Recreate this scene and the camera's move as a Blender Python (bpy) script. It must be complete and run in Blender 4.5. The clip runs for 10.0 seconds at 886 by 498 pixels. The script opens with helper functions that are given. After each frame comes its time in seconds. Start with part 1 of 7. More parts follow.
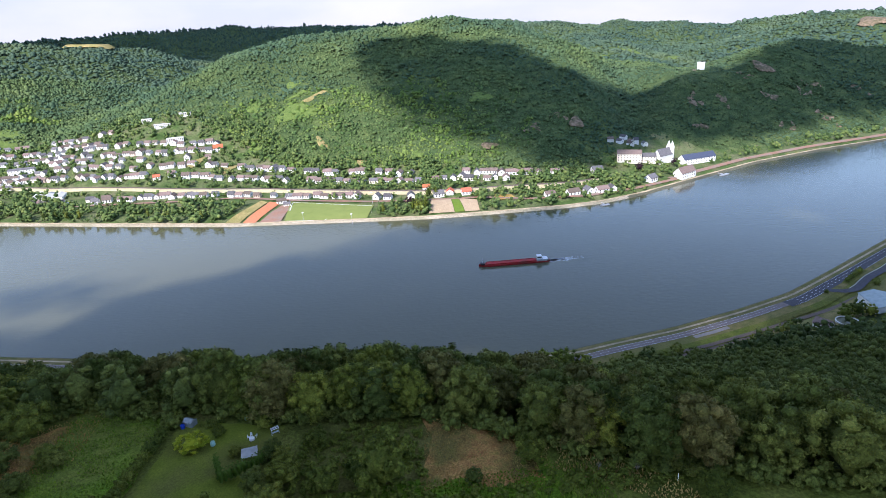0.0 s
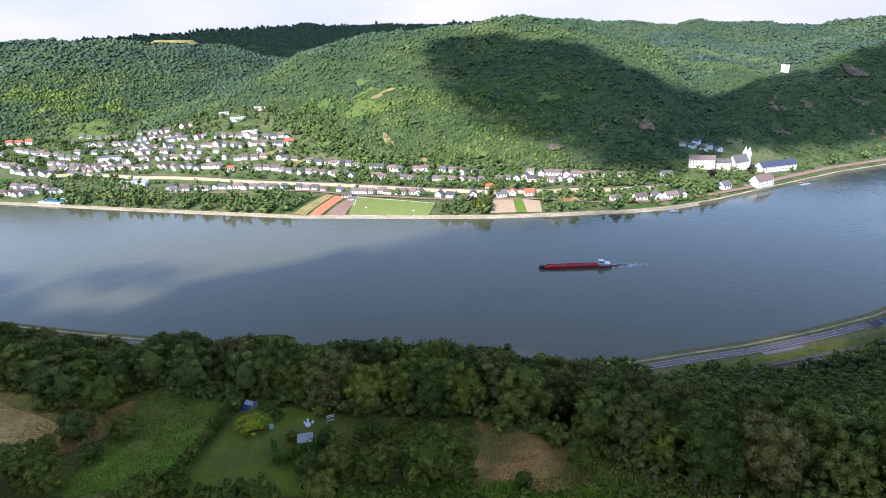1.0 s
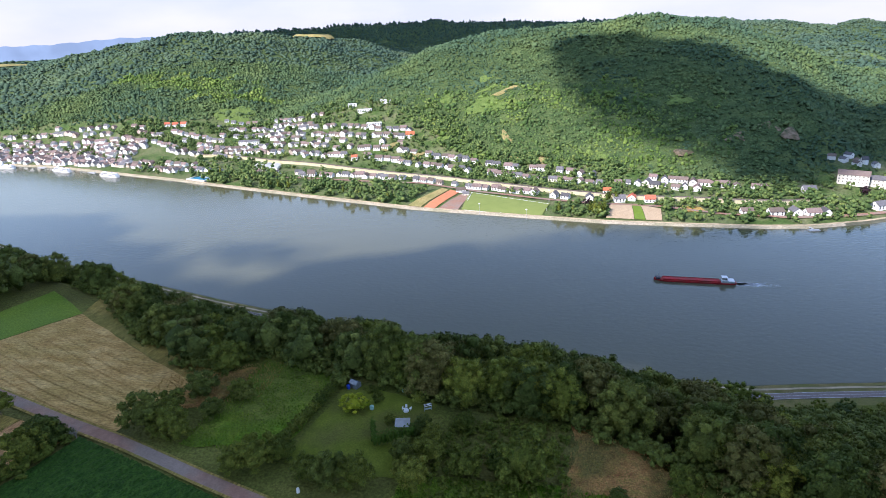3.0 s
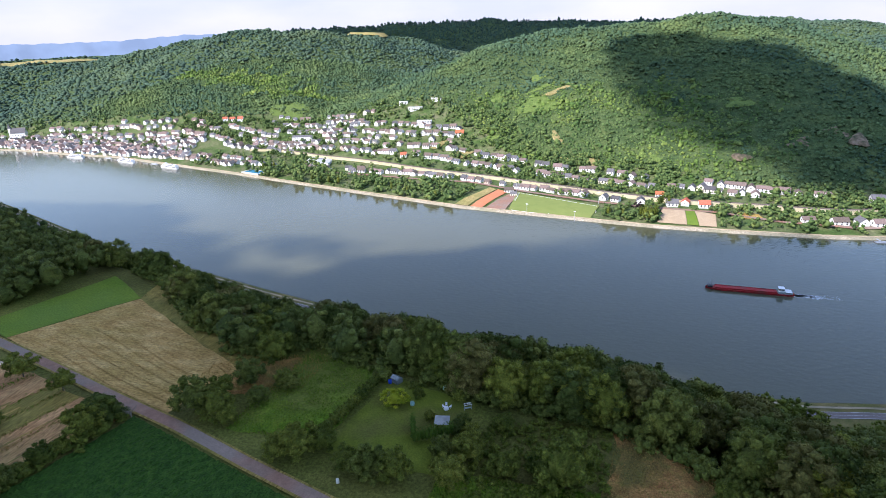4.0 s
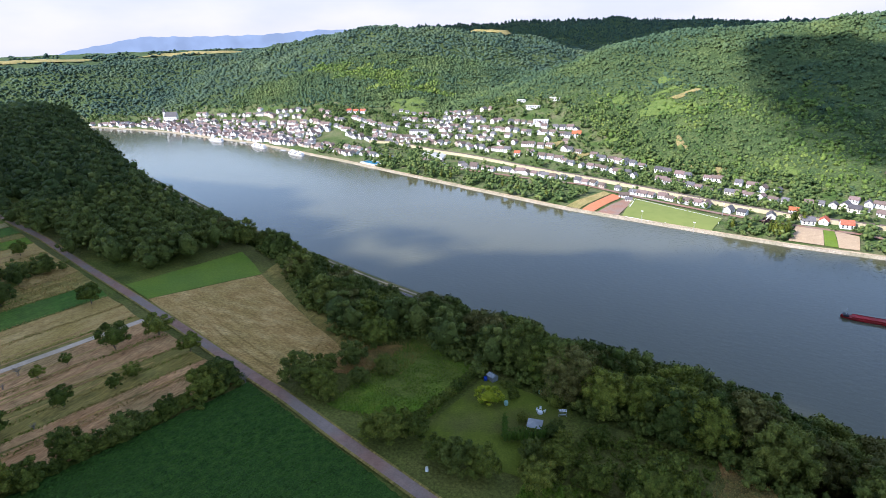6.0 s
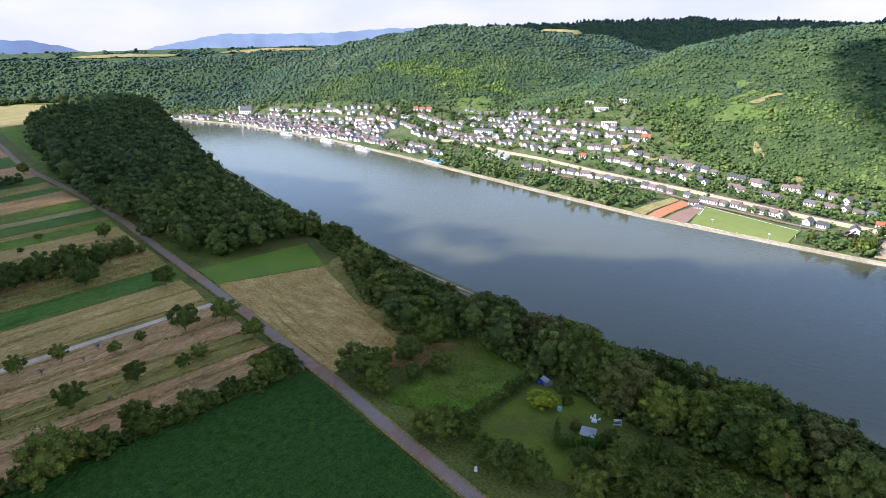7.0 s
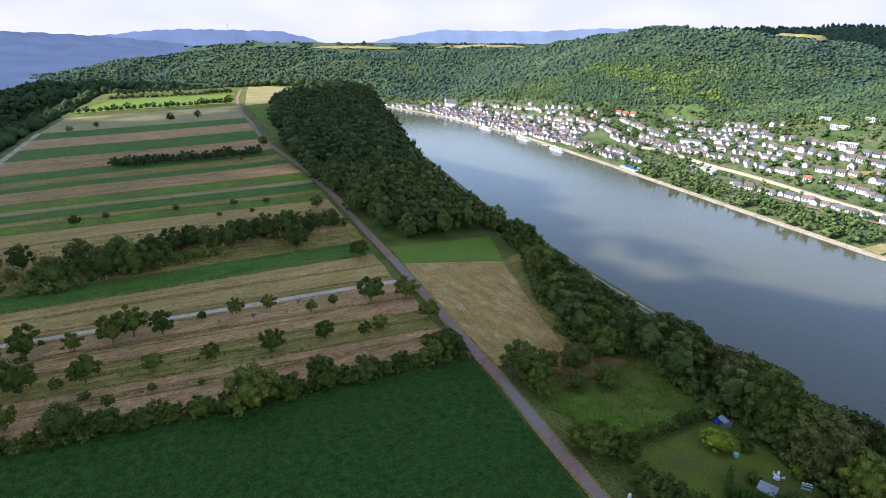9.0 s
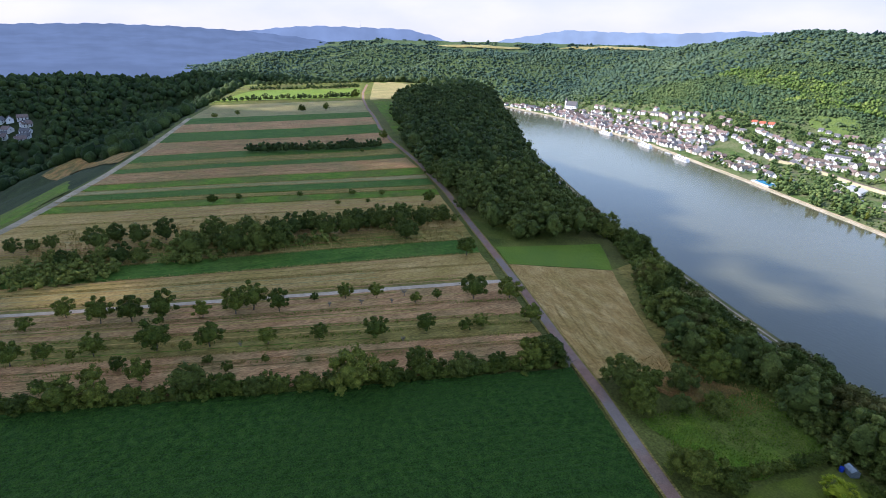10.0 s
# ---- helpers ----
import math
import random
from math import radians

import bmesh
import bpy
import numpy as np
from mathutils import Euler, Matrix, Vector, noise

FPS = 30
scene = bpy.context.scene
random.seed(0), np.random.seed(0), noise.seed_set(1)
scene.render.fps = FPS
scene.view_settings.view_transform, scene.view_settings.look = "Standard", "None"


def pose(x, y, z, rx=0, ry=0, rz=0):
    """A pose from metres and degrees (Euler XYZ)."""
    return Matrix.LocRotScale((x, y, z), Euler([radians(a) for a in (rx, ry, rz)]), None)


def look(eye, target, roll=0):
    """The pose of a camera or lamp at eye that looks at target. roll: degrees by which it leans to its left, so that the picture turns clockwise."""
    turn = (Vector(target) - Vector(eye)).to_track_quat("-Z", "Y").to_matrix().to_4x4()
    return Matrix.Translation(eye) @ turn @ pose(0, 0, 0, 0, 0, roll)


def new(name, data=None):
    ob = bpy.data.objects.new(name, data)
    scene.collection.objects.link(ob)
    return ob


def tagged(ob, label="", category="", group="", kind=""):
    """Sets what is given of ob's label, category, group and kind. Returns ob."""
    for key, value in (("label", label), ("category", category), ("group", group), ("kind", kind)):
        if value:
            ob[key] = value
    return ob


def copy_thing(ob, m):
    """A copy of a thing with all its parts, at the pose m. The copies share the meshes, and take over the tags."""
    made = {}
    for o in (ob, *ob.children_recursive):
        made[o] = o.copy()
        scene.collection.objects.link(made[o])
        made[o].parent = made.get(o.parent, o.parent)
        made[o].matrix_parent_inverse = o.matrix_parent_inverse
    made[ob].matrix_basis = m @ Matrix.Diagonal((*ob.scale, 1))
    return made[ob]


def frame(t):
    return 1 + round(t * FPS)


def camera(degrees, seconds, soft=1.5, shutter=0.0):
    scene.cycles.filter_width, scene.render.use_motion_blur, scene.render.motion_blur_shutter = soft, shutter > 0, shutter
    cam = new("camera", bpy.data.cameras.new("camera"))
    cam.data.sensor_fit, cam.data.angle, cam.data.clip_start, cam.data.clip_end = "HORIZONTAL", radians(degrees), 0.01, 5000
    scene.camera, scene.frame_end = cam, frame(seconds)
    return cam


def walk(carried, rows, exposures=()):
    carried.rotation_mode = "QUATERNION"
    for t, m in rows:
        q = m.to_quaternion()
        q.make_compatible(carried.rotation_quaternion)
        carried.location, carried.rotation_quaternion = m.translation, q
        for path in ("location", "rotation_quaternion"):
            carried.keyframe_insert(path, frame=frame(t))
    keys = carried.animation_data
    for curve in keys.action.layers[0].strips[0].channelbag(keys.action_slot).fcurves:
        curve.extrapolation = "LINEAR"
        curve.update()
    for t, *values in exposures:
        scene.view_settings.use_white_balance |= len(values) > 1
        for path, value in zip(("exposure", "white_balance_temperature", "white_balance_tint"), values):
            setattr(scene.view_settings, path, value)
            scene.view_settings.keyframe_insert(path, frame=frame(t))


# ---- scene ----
# World: metres, river surface at z = 0, the eye stands still above the plateau and pans to its left.
EYE = (0.0, 0.0, 221.5)
cam = camera(74.25, 10.0, soft=0.65)
PATH = [  # seconds, yaw, pitch, roll
    (0.0, -4.05, -21.10, -3.54), (0.5, -0.81, -20.99, -3.38), (1.0, 2.22, -20.87, -3.17), (1.5, 4.68, -20.82, -3.08),
    (2.0, 7.87, -20.75, -2.90), (2.5, 10.95, -20.66, -2.72), (4.0, 18.39, -20.52, -2.23), (4.5, 20.89, -20.50, -2.13),
    (5.0, 23.92, -20.46, -1.97), (5.5, 26.80, -20.43, -1.74), (7.0, 35.61, -20.35, -1.06), (7.5, 39.99, -20.34, -0.66),
    (8.0, 44.78, -20.31, -0.28), (8.5, 49.05, -20.32, 0.04), (9.0, 54.28, -20.36, 0.45), (9.5, 59.95, -20.42, 0.98),
    (10.0, 65.40, -20.55, 1.34),
]
walk(cam, [(t, pose(*EYE, 0, 0, yaw) @ pose(0, 0, 0, 90 + pitch) @ pose(0, 0, 0, 0, 0, roll)) for t, yaw, pitch, roll in PATH],
     exposures=[(0.0, 0.85, 6060, 19), (10.0, 0.85, 6060, 19)])

# ---- world, sun, exposure ----
SUN_WAY = Vector((0.52, 0.85, 0.0)).normalized()      # the way the light goes over the ground
SUN_UP = 38.0                                         # degrees above the horizon
SUN_DIR = Vector((SUN_WAY.x * math.cos(radians(SUN_UP)), SUN_WAY.y * math.cos(radians(SUN_UP)), -math.sin(radians(SUN_UP))))
world = bpy.data.worlds.new("sky")
scene.world = world
world.use_nodes = True
wn, wl = world.node_tree.nodes, world.node_tree.links
sky = wn.new("ShaderNodeTexSky")
sky.sky_type, sky.sun_disc = "NISHITA", False
sky.sun_elevation, sky.sun_rotation = radians(SUN_UP), math.atan2(-SUN_WAY.x, -SUN_WAY.y)
sky.air_density, sky.dust_density, sky.ozone_density, sky.altitude = 1.3, 0.3, 3.0, 300
wtc = wn.new("ShaderNodeTexCoord")
wsep = wn.new("ShaderNodeSeparateXYZ")
wl.new(wtc.outputs["Generated"], wsep.inputs[0])
wmap = wn.new("ShaderNodeMapping")
wmap.inputs["Scale"].default_value = (3.0, 3.0, 9.0)
wl.new(wtc.outputs["Generated"], wmap.inputs[0])
wnoise = wn.new("ShaderNodeTexNoise")
wnoise.inputs["Scale"].default_value, wnoise.inputs["Detail"].default_value = 1.6, 6
wl.new(wmap.outputs[0], wnoise.inputs["Vector"])
wramp = wn.new("ShaderNodeValToRGB")
wramp.color_ramp.elements[0].position, wramp.color_ramp.elements[1].position = 0.36, 0.66
wramp.color_ramp.elements[0].color, wramp.color_ramp.elements[1].color = (1.72, 1.86, 2.26, 1), (2.10, 2.14, 2.28, 1)
wl.new(wnoise.outputs[0], wramp.inputs[0])
wlow = wn.new("ShaderNodeMapRange")
wlow.inputs[1].default_value, wlow.inputs[2].default_value, wlow.inputs[3].default_value, wlow.inputs[4].default_value = 0.085, 0.20, 0.97, 0.28
wl.new(wsep.outputs[2], wlow.inputs[0])
wmix = wn.new("ShaderNodeMixRGB")
wl.new(wlow.outputs[0], wmix.inputs[0])
wl.new(sky.outputs[0], wmix.inputs[1])
wl.new(wramp.outputs[0], wmix.inputs[2])
wl.new(wmix.outputs[0], wn["Background"].inputs[0])
wn["Background"].inputs[1].default_value = 0.240
sun = new("sun", bpy.data.lights.new("sun", "SUN"))
sun.data.energy, sun.data.angle, sun.data.color = 4.8, radians(0.8), (1.0, 0.96, 0.91)
sun.matrix_world = look((0, 0, 900), Vector((0, 0, 900)) + SUN_DIR)

# ---- helpers of this scene ----
MATS = {}


def material(name, stops, scale=1.0, detail=6, rough=0.9, bump=0.0, bump_scale=None, big=None, vary=0.0, spec=0.1, island=0.0, stretch=(1, 1, 1), fine=None):
    """A noise-driven surface: stops are colours along the noise; big = (scale, colour, amount) lays a second, larger stain over it."""
    m = bpy.data.materials.new(name)
    m.use_nodes = True
    n, l = m.node_tree.nodes, m.node_tree.links
    b = n["Principled BSDF"]
    b.inputs["Roughness"].default_value = rough
    b.inputs["Specular IOR Level"].default_value = spec
    geo = n.new("ShaderNodeNewGeometry")
    mp = n.new("ShaderNodeMapping")
    mp.inputs["Scale"].default_value = stretch
    l.new(geo.outputs["Position"], mp.inputs[0])
    t = n.new("ShaderNodeTexNoise")
    t.inputs["Scale"].default_value, t.inputs["Detail"].default_value = scale, detail
    l.new(mp.outputs[0], t.inputs["Vector"])
    r = n.new("ShaderNodeValToRGB")
    while len(r.color_ramp.elements) < len(stops):
        r.color_ramp.elements.new(0.5)
    for k, (e, c) in enumerate(zip(r.color_ramp.elements, stops)):
        e.position = 0.3 + 0.4 * k / max(1, len(stops) - 1)
        e.color = (*c, 1)
    l.new(t.outputs[0], r.inputs[0])
    out = r.outputs[0]
    if big:
        t2 = n.new("ShaderNodeTexNoise")
        t2.inputs["Scale"].default_value, t2.inputs["Detail"].default_value = big[0], 4
        l.new(geo.outputs["Position"], t2.inputs["Vector"])
        r2 = n.new("ShaderNodeMapRange")
        r2.inputs[1].default_value, r2.inputs[2].default_value, r2.inputs[4].default_value = 0.42, 0.62, big[2]
        l.new(t2.outputs[0], r2.inputs[0])
        mx = n.new("ShaderNodeMixRGB")
        mx.inputs[2].default_value = (*big[1], 1)
        l.new(r2.outputs[0], mx.inputs[0])
        l.new(out, mx.inputs[1])
        out = mx.outputs[0]
    if fine:
        t4 = n.new("ShaderNodeTexNoise")
        t4.inputs["Scale"].default_value, t4.inputs["Detail"].default_value, t4.inputs["Roughness"].default_value = fine[0], 4, 0.7
        l.new(mp.outputs[0], t4.inputs["Vector"])
        m4 = n.new("ShaderNodeMapRange")
        m4.inputs[1].default_value, m4.inputs[2].default_value = 0.3, 0.7
        m4.inputs[3].default_value, m4.inputs[4].default_value = 1 - fine[1], 1 + fine[1]
        l.new(t4.outputs[0], m4.inputs[0])
        h4 = n.new("ShaderNodeHueSaturation")
        l.new(m4.outputs[0], h4.inputs["Value"])
        l.new(out, h4.inputs["Color"])
        out = h4.outputs[0]
    for a in (vary, island):
        if not a:
            continue
        src = n.new("ShaderNodeObjectInfo").outputs["Random"] if a is vary else geo.outputs["Random Per Island"]
        hs = n.new("ShaderNodeHueSaturation")
        mr = n.new("ShaderNodeMapRange")
        mr.inputs[3].default_value, mr.inputs[4].default_value = 1 - a, 1 + a
        l.new(src, mr.inputs[0])
        l.new(mr.outputs[0], hs.inputs["Value"])
        mh = n.new("ShaderNodeMapRange")
        mh.inputs[3].default_value, mh.inputs[4].default_value = 0.5 + 0.06 * a, 0.5 - 0.06 * a
        l.new(src, mh.inputs[0])
        l.new(mh.outputs[0], hs.inputs["Hue"])
        l.new(out, hs.inputs["Color"])
        out = hs.outputs[0]
    l.new(out, b.inputs["Base Color"])
    if bump:
        bp = n.new("ShaderNodeBump")
        bp.inputs["Strength"].default_value, bp.inputs["Distance"].default_value = 1.0, bump
        t3 = t
        if bump_scale:
            t3 = n.new("ShaderNodeTexNoise")
            t3.inputs["Scale"].default_value, t3.inputs["Detail"].default_value = bump_scale, 5
            l.new(mp.outputs[0], t3.inputs["Vector"])
        l.new(t3.outputs[0], bp.inputs["Height"])
        l.new(bp.outputs[0], b.inputs["Normal"])
    MATS[name] = m
    return m


def mesh_from(name, verts, faces, mats=(), smooth=False):
    me = bpy.data.meshes.new(name)
    me.from_pydata(verts, [], faces)
    for m in mats:
        me.materials.append(m)
    if smooth:
        me.shade_smooth()
    return me


def fast_mesh(name, V, Q, mats=(), smooth=False, index=None):
    """Mesh from numpy arrays: V (n,3), Q (m,k) faces of k corners."""
    me = bpy.data.meshes.new(name)
    me.vertices.add(len(V))
    me.vertices.foreach_set("co", np.asarray(V, dtype=np.float32).ravel())
    k = Q.shape[1]
    me.loops.add(Q.size)
    me.loops.foreach_set("vertex_index", Q.astype(np.int32).ravel())
    me.polygons.add(len(Q))
    me.polygons.foreach_set("loop_start", np.arange(0, Q.size, k, dtype=np.int32))
    for m in mats:
        me.materials.append(m)
    if index is not None:
        me.polygons.foreach_set("material_index", index.astype(np.int32))
    me.polygons.foreach_set("use_smooth", np.full(len(Q), smooth))
    me.update()
    me.validate()
    return me


def part(name, data, mat, parent, label=""):
    """Links a bmesh or mesh as one mesh object under a thing or part."""
    me = data
    if isinstance(data, bmesh.types.BMesh):
        me = bpy.data.meshes.new(name)
        data.to_mesh(me)
        data.free()
    if mat is not None and not me.materials:
        me.materials.append(mat)
    ob = new(name, me)
    ob.parent = parent
    return tagged(ob, label)


def box(bm, x0, x1, y0, y1, z0, z1):
    v = [bm.verts.new(c) for c in ((x0, y0, z0), (x1, y0, z0), (x1, y1, z0), (x0, y1, z0), (x0, y0, z1), (x1, y0, z1), (x1, y1, z1), (x0, y1, z1))]
    for f in ((3, 2, 1, 0), (4, 5, 6, 7), (0, 1, 5, 4), (1, 2, 6, 5), (2, 3, 7, 6), (3, 0, 4, 7)):
        bm.faces.new([v[i] for i in f])
    return v


# ---- the lie of the land ----
NEAR_X = [-2400, -2100, -1900, -1700, -1500, -1200, -1000, -852, -694, -555, -300, -100, 30, 106, 136, 187, 243, 297, 352, 466, 700, 1000, 1600, 2600]
NEAR_Y = [-700, -50, 300, 560, 690, 690, 635, 590, 532, 482, 415, 370, 350, 347, 354, 364, 380, 399, 429, 493, 640, 790, 1000, 1200]
FAR_X = [-2800, -2450, -2200, -1950, -1780, -1618, -1332, -1161, -1000, -800, -660, -541, -370, -211, -42, 34, 103, 201, 253, 317, 414, 531, 660, 797, 1000, 1600, 2600]
FAR_Y = [-600, 100, 500, 800, 900, 945, 962, 940, 925, 874, 838, 803, 755, 712, 687, 677, 675, 675, 681, 704, 753, 810, 853, 886, 940, 1180, 1450]
TOP = 143.0  # height of the plateau under the eye
RIM = [(150, 10), (77, 72), (45, 81), (25, 91), (0, 105), (-31, 108), (-55, 118), (-75, 126), (-94, 116), (-118, 122), (-151, 147), (-177, 155),
       (-215, 160), (-300, 190), (-450, 245), (-600, 325), (-700, 380), (-800, 400), (-900, 330), (-905, 150), (-889, 100), (-571, 9), (-375, -36),
       (-279, -70), (-220, -110), (-100, -220), (100, -260), (220, -120)]


def at(azimuth, rise, dist, lower=8.0):
    a = radians(azimuth)
    return (-math.sin(a) * dist, math.cos(a) * dist, EYE[2] + dist * math.tan(radians(rise)) - lower)


RIDGES = [  # crest line, fall per metre away from it
    ([at(16.6, -6.6, 1180), at(14.2, -2.1, 1360), at(10.2, -0.59, 1430), at(4.1, 0.0, 1430), at(-3, 0.3, 1420), at(-8.7, 0.35, 1400), at(-11.0, -0.7, 1380), at(-14.3, -1.35, 1350), at(-17.4, -3.3, 1250), at(-19.5, -6.6, 1120), at(-21.2, -10.3, 980)], 0.42),
    ([at(50, -1.5, 2400), at(45.9, -1.11, 2300), at(41.3, -0.27, 2150), at(35.8, 0.59, 2000), at(33.2, 0.69, 1950), at(27.8, 0.22, 2000), at(21.5, -0.44, 2150), at(17.7, -2.59, 2200)], 0.36),
    ([at(34, 0.4, 3000, 14), at(30.5, 0.58, 2900, 14), at(14.3, 0.91, 2700, 14), at(-1.0, 0.32, 2700, 14), at(-6.8, 0.46, 2700, 14), at(-14, -0.3, 2700, 14)], 0.3),
    ([at(-12, -0.3, 2600), at(-19.3, -0.86, 2600), at(-21.2, -0.55, 2600), at(-28.1, -1.25, 2600), at(-29.8, -1.43, 2700), at(-34.2, -0.94, 2700), at(-40.3, -0.89, 2700), at(-50, -0.8, 2700)], 0.3),
    ([at(-17, -1.6, 2300), at(-20, -2.4, 1900), at(-23.5, -5.0, 1550)], 0.36),
    ([at(-24.5, -6.5, 1180), at(-25.7, -5.3, 1250), at(-27.9, -4.75, 1310), at(-32.6, -4.1, 1380), at(-34.5, -2.86, 1450), at(-36, -2.41, 1500), at(-40.7, -2.8, 1550), at(-48, -2.6, 1700), at(-60, -2.5, 2000)], 0.36),
    ([at(-33, -1.9, 2100), at(-38, -1.4, 2000), at(-46, -1.2, 2100)], 0.3),
    ([at(88.5, -4.6, 2800), at(87.2, -3.33, 2800), at(81.4, -2.2, 2700), at(73.3, -1.25, 2600), at(65, -1.85, 2450), at(54.7, -1.55, 2450), at(45, -1.36, 2500)], 0.3),
    ([at(72, -1.0, 4400, 0), at(60, -1.0, 4500, 0), at(40, -0.95, 4500, 0), at(20, -0.7, 4500, 0)], 0.10),
    ([at(70, -1.55, 3300, 0), at(58, -1.45, 3400, 0), at(46, -1.35, 3400, 0)], 0.10),
]
WEST_HILLS = [([at(112, -4.0, 1250), at(101.9, -4.05, 1150), at(94.3, -4.2, 1150), at(88.6, -4.1, 1150), at(81.5, -4.1, 1150)], 0.25)]


def seg_dist(x, y, a, b):
    ax, ay, bx, by = a[0], a[1], b[0], b[1]
    t = np.clip(((x - ax) * (bx - ax) + (y - ay) * (by - ay)) / ((bx - ax) ** 2 + (by - ay) ** 2), 0, 1)
    return np.hypot(x - ax - t * (bx - ax), y - ay - t * (by - ay)), t


def inside(x, y, poly):
    r = np.zeros(np.shape(x), bool)
    for (ax, ay), (bx, by) in zip(poly, poly[1:] + poly[:1]):
        c = (ay > y) != (by > y)
        r ^= c & (x < (bx - ax) * (y - ay) / ((by - ay) if by != ay else 1e-9) + ax)
    return r


def ridge_height(x, y, ridges):
    h = np.full(np.shape(x), -1e3)
    for line, fall in ridges:
        best = np.full(np.shape(x), -1e3)
        for a, b in zip(line, line[1:]):
            d, t = seg_dist(x, y, a, b)
            z = a[2] + t * (b[2] - a[2])
            best = np.maximum(best, z - fall * (np.sqrt(d * d + 60 ** 2) - 60))
        s = 14.0
        h = np.where(np.maximum(h, best) - np.minimum(h, best) > 200, np.maximum(h, best), np.maximum(h, best) + s * np.log1p(np.exp(-np.abs(h - best) / s)) - 0.0)
    return h


def wave(x, y, size, seed):
    """Smooth, cheap, repeatable unevenness between -1 and 1."""
    q = np.random.RandomState(seed)
    out = 0
    for k in range(5):
        a, p, f = q.uniform(0, 6.28), q.uniform(0, 6.28), (0.6 + 0.25 * k) * 6.28 / size
        out = out + np.sin((x * math.cos(a) + y * math.sin(a)) * f + p + 0.7 * np.sin((x * math.sin(a) - y * math.cos(a)) * f * 0.6))
    return out / 5


def banks(x, y):
    """Metres inland of the near and of the far bank (minus: over the water)."""
    n = np.interp(x, NEAR_X, NEAR_Y)
    f = np.interp(x, FAR_X, FAR_Y)
    sn = (np.interp(x + 20, NEAR_X, NEAR_Y) - np.interp(x - 20, NEAR_X, NEAR_Y)) / 40
    sf = (np.interp(x + 20, FAR_X, FAR_Y) - np.interp(x - 20, FAR_X, FAR_Y)) / 40
    return (n - y) / np.sqrt(1 + sn * sn), (y - f) / np.sqrt(1 + sf * sf)


def rim_dist(x, y):
    d = np.full(np.shape(x), 1e9)
    for a, b in zip(RIM, RIM[1:] + RIM[:1]):
        d = np.minimum(d, seg_dist(x, y, a, b)[0])
    return np.where(inside(x, y, RIM), -d, d)


def ground(x, y):
    """Height of the ground."""
    x, y = np.asarray(x, float), np.asarray(y, float)
    dn, df = banks(x, y)
    # far shore
    terrace = -0.5 + 2.7 * np.clip((df - 1.0) / 4, 0, 1) + 2.8 * np.clip((df - 7) / 22, 0, 1) + 0.028 * np.clip(df - 12, 0, 150) + 0.10 * np.clip(df - 160, 0, 900) * np.clip((x + 2100) / 400, 0.1, 1) * np.clip(1.0 - (np.abs(x + 1150) < 350) * 0.5, 0, 1)
    far = ridge_height(x, y, RIDGES)
    far = np.minimum(far, -14 + 0.55 * np.clip(df - 40, 0, None))
    rough = wave(x, y, 240, 3) * 9 + wave(x, y, 95, 4) * 4
    far = far + rough * np.clip((df - 230) / 300, 0, 1)
    # side valley between the wooded hill and the castle spur
    d, t = seg_dist(x, y, (372, 850), (575, 1420))
    far = np.where(t < 0.999, np.minimum(far, 24 + 78 * t + 0.62 * (np.sqrt(d * d + 144) - 12) + rough * 0.3), far)
    s = 5.0
    hi, lo = np.maximum(far, terrace), np.minimum(far, terrace)
    far = hi + s * np.log1p(np.exp(-np.clip((hi - lo) / s, 0, 50)))
    # near shore
    dr = rim_dist(x, y)
    u = np.clip(dn - 46, 0, None)
    t = u / (u + np.clip(dr, 0, None) + 1e-6)
    t = (1 - (1 - t) ** 1.12) ** np.interp(x, [-900, -700, -520, -300, -200, -120], [1.0, 1.15, 1.5, 1.5, 1.25, 1.0])
    slope = 6.5 + (TOP - 6.5) * t + wave(x, y, 120, 8) * 5 * np.clip(dr / 40, 0, 1) * np.clip(u / 60, 0, 1)
    slope = slope - 5.0 * np.clip(dr / 14, 0, 1) * np.clip((-20 - x) / 40, 0, 1) * np.clip((x + 420) / 120, 0, 1) * np.clip(u / 80, 0, 1)
    valley = TOP - 0.42 * np.clip(dr - 3, 0, None) * (1 + 0.15 * wave(x, y, 160, 11))
    valley = np.maximum(valley, 62)
    west = np.clip((-60 - y) / 80, 0, 1) + np.clip((-860 - x) / 60, 0, 1) * np.clip((420 - y) / 100, 0, 1)
    west = np.maximum(np.clip(west, 0, 1), np.clip((x * -0.30 - 130 - y) / 60, 0, 1) * np.clip((-150 - x) / 60, 0, 1))
    near = np.where(dr <= 0, TOP, np.minimum(slope, np.where(west > 0, valley * west + slope * (1 - west), slope)))
    near = np.maximum(near, np.where(dr > 150, ridge_height(x, y, WEST_HILLS) + wave(x, y, 200, 12) * 8, -100) * (dn > 200))
    near = near + np.clip(-dr / 60, 0, 1) * (wave(x, y, 300, 21) * 0.8) * (dr < 0)
    near = np.where(dn < 46, -0.3 + 6.8 * np.clip((dn - 1) / 6, 0, 1), near)
    near = np.where(np.hypot(x, y) > 1500, np.minimum(near, 50 + 8 * wave(x, y, 400, 13)), near)
    bed = -3.0
    z = np.where(dn > 0, near, np.where(df > 0, far, np.maximum(bed, -0.4 - 0.5 * np.minimum(-dn, -df))))
    return z


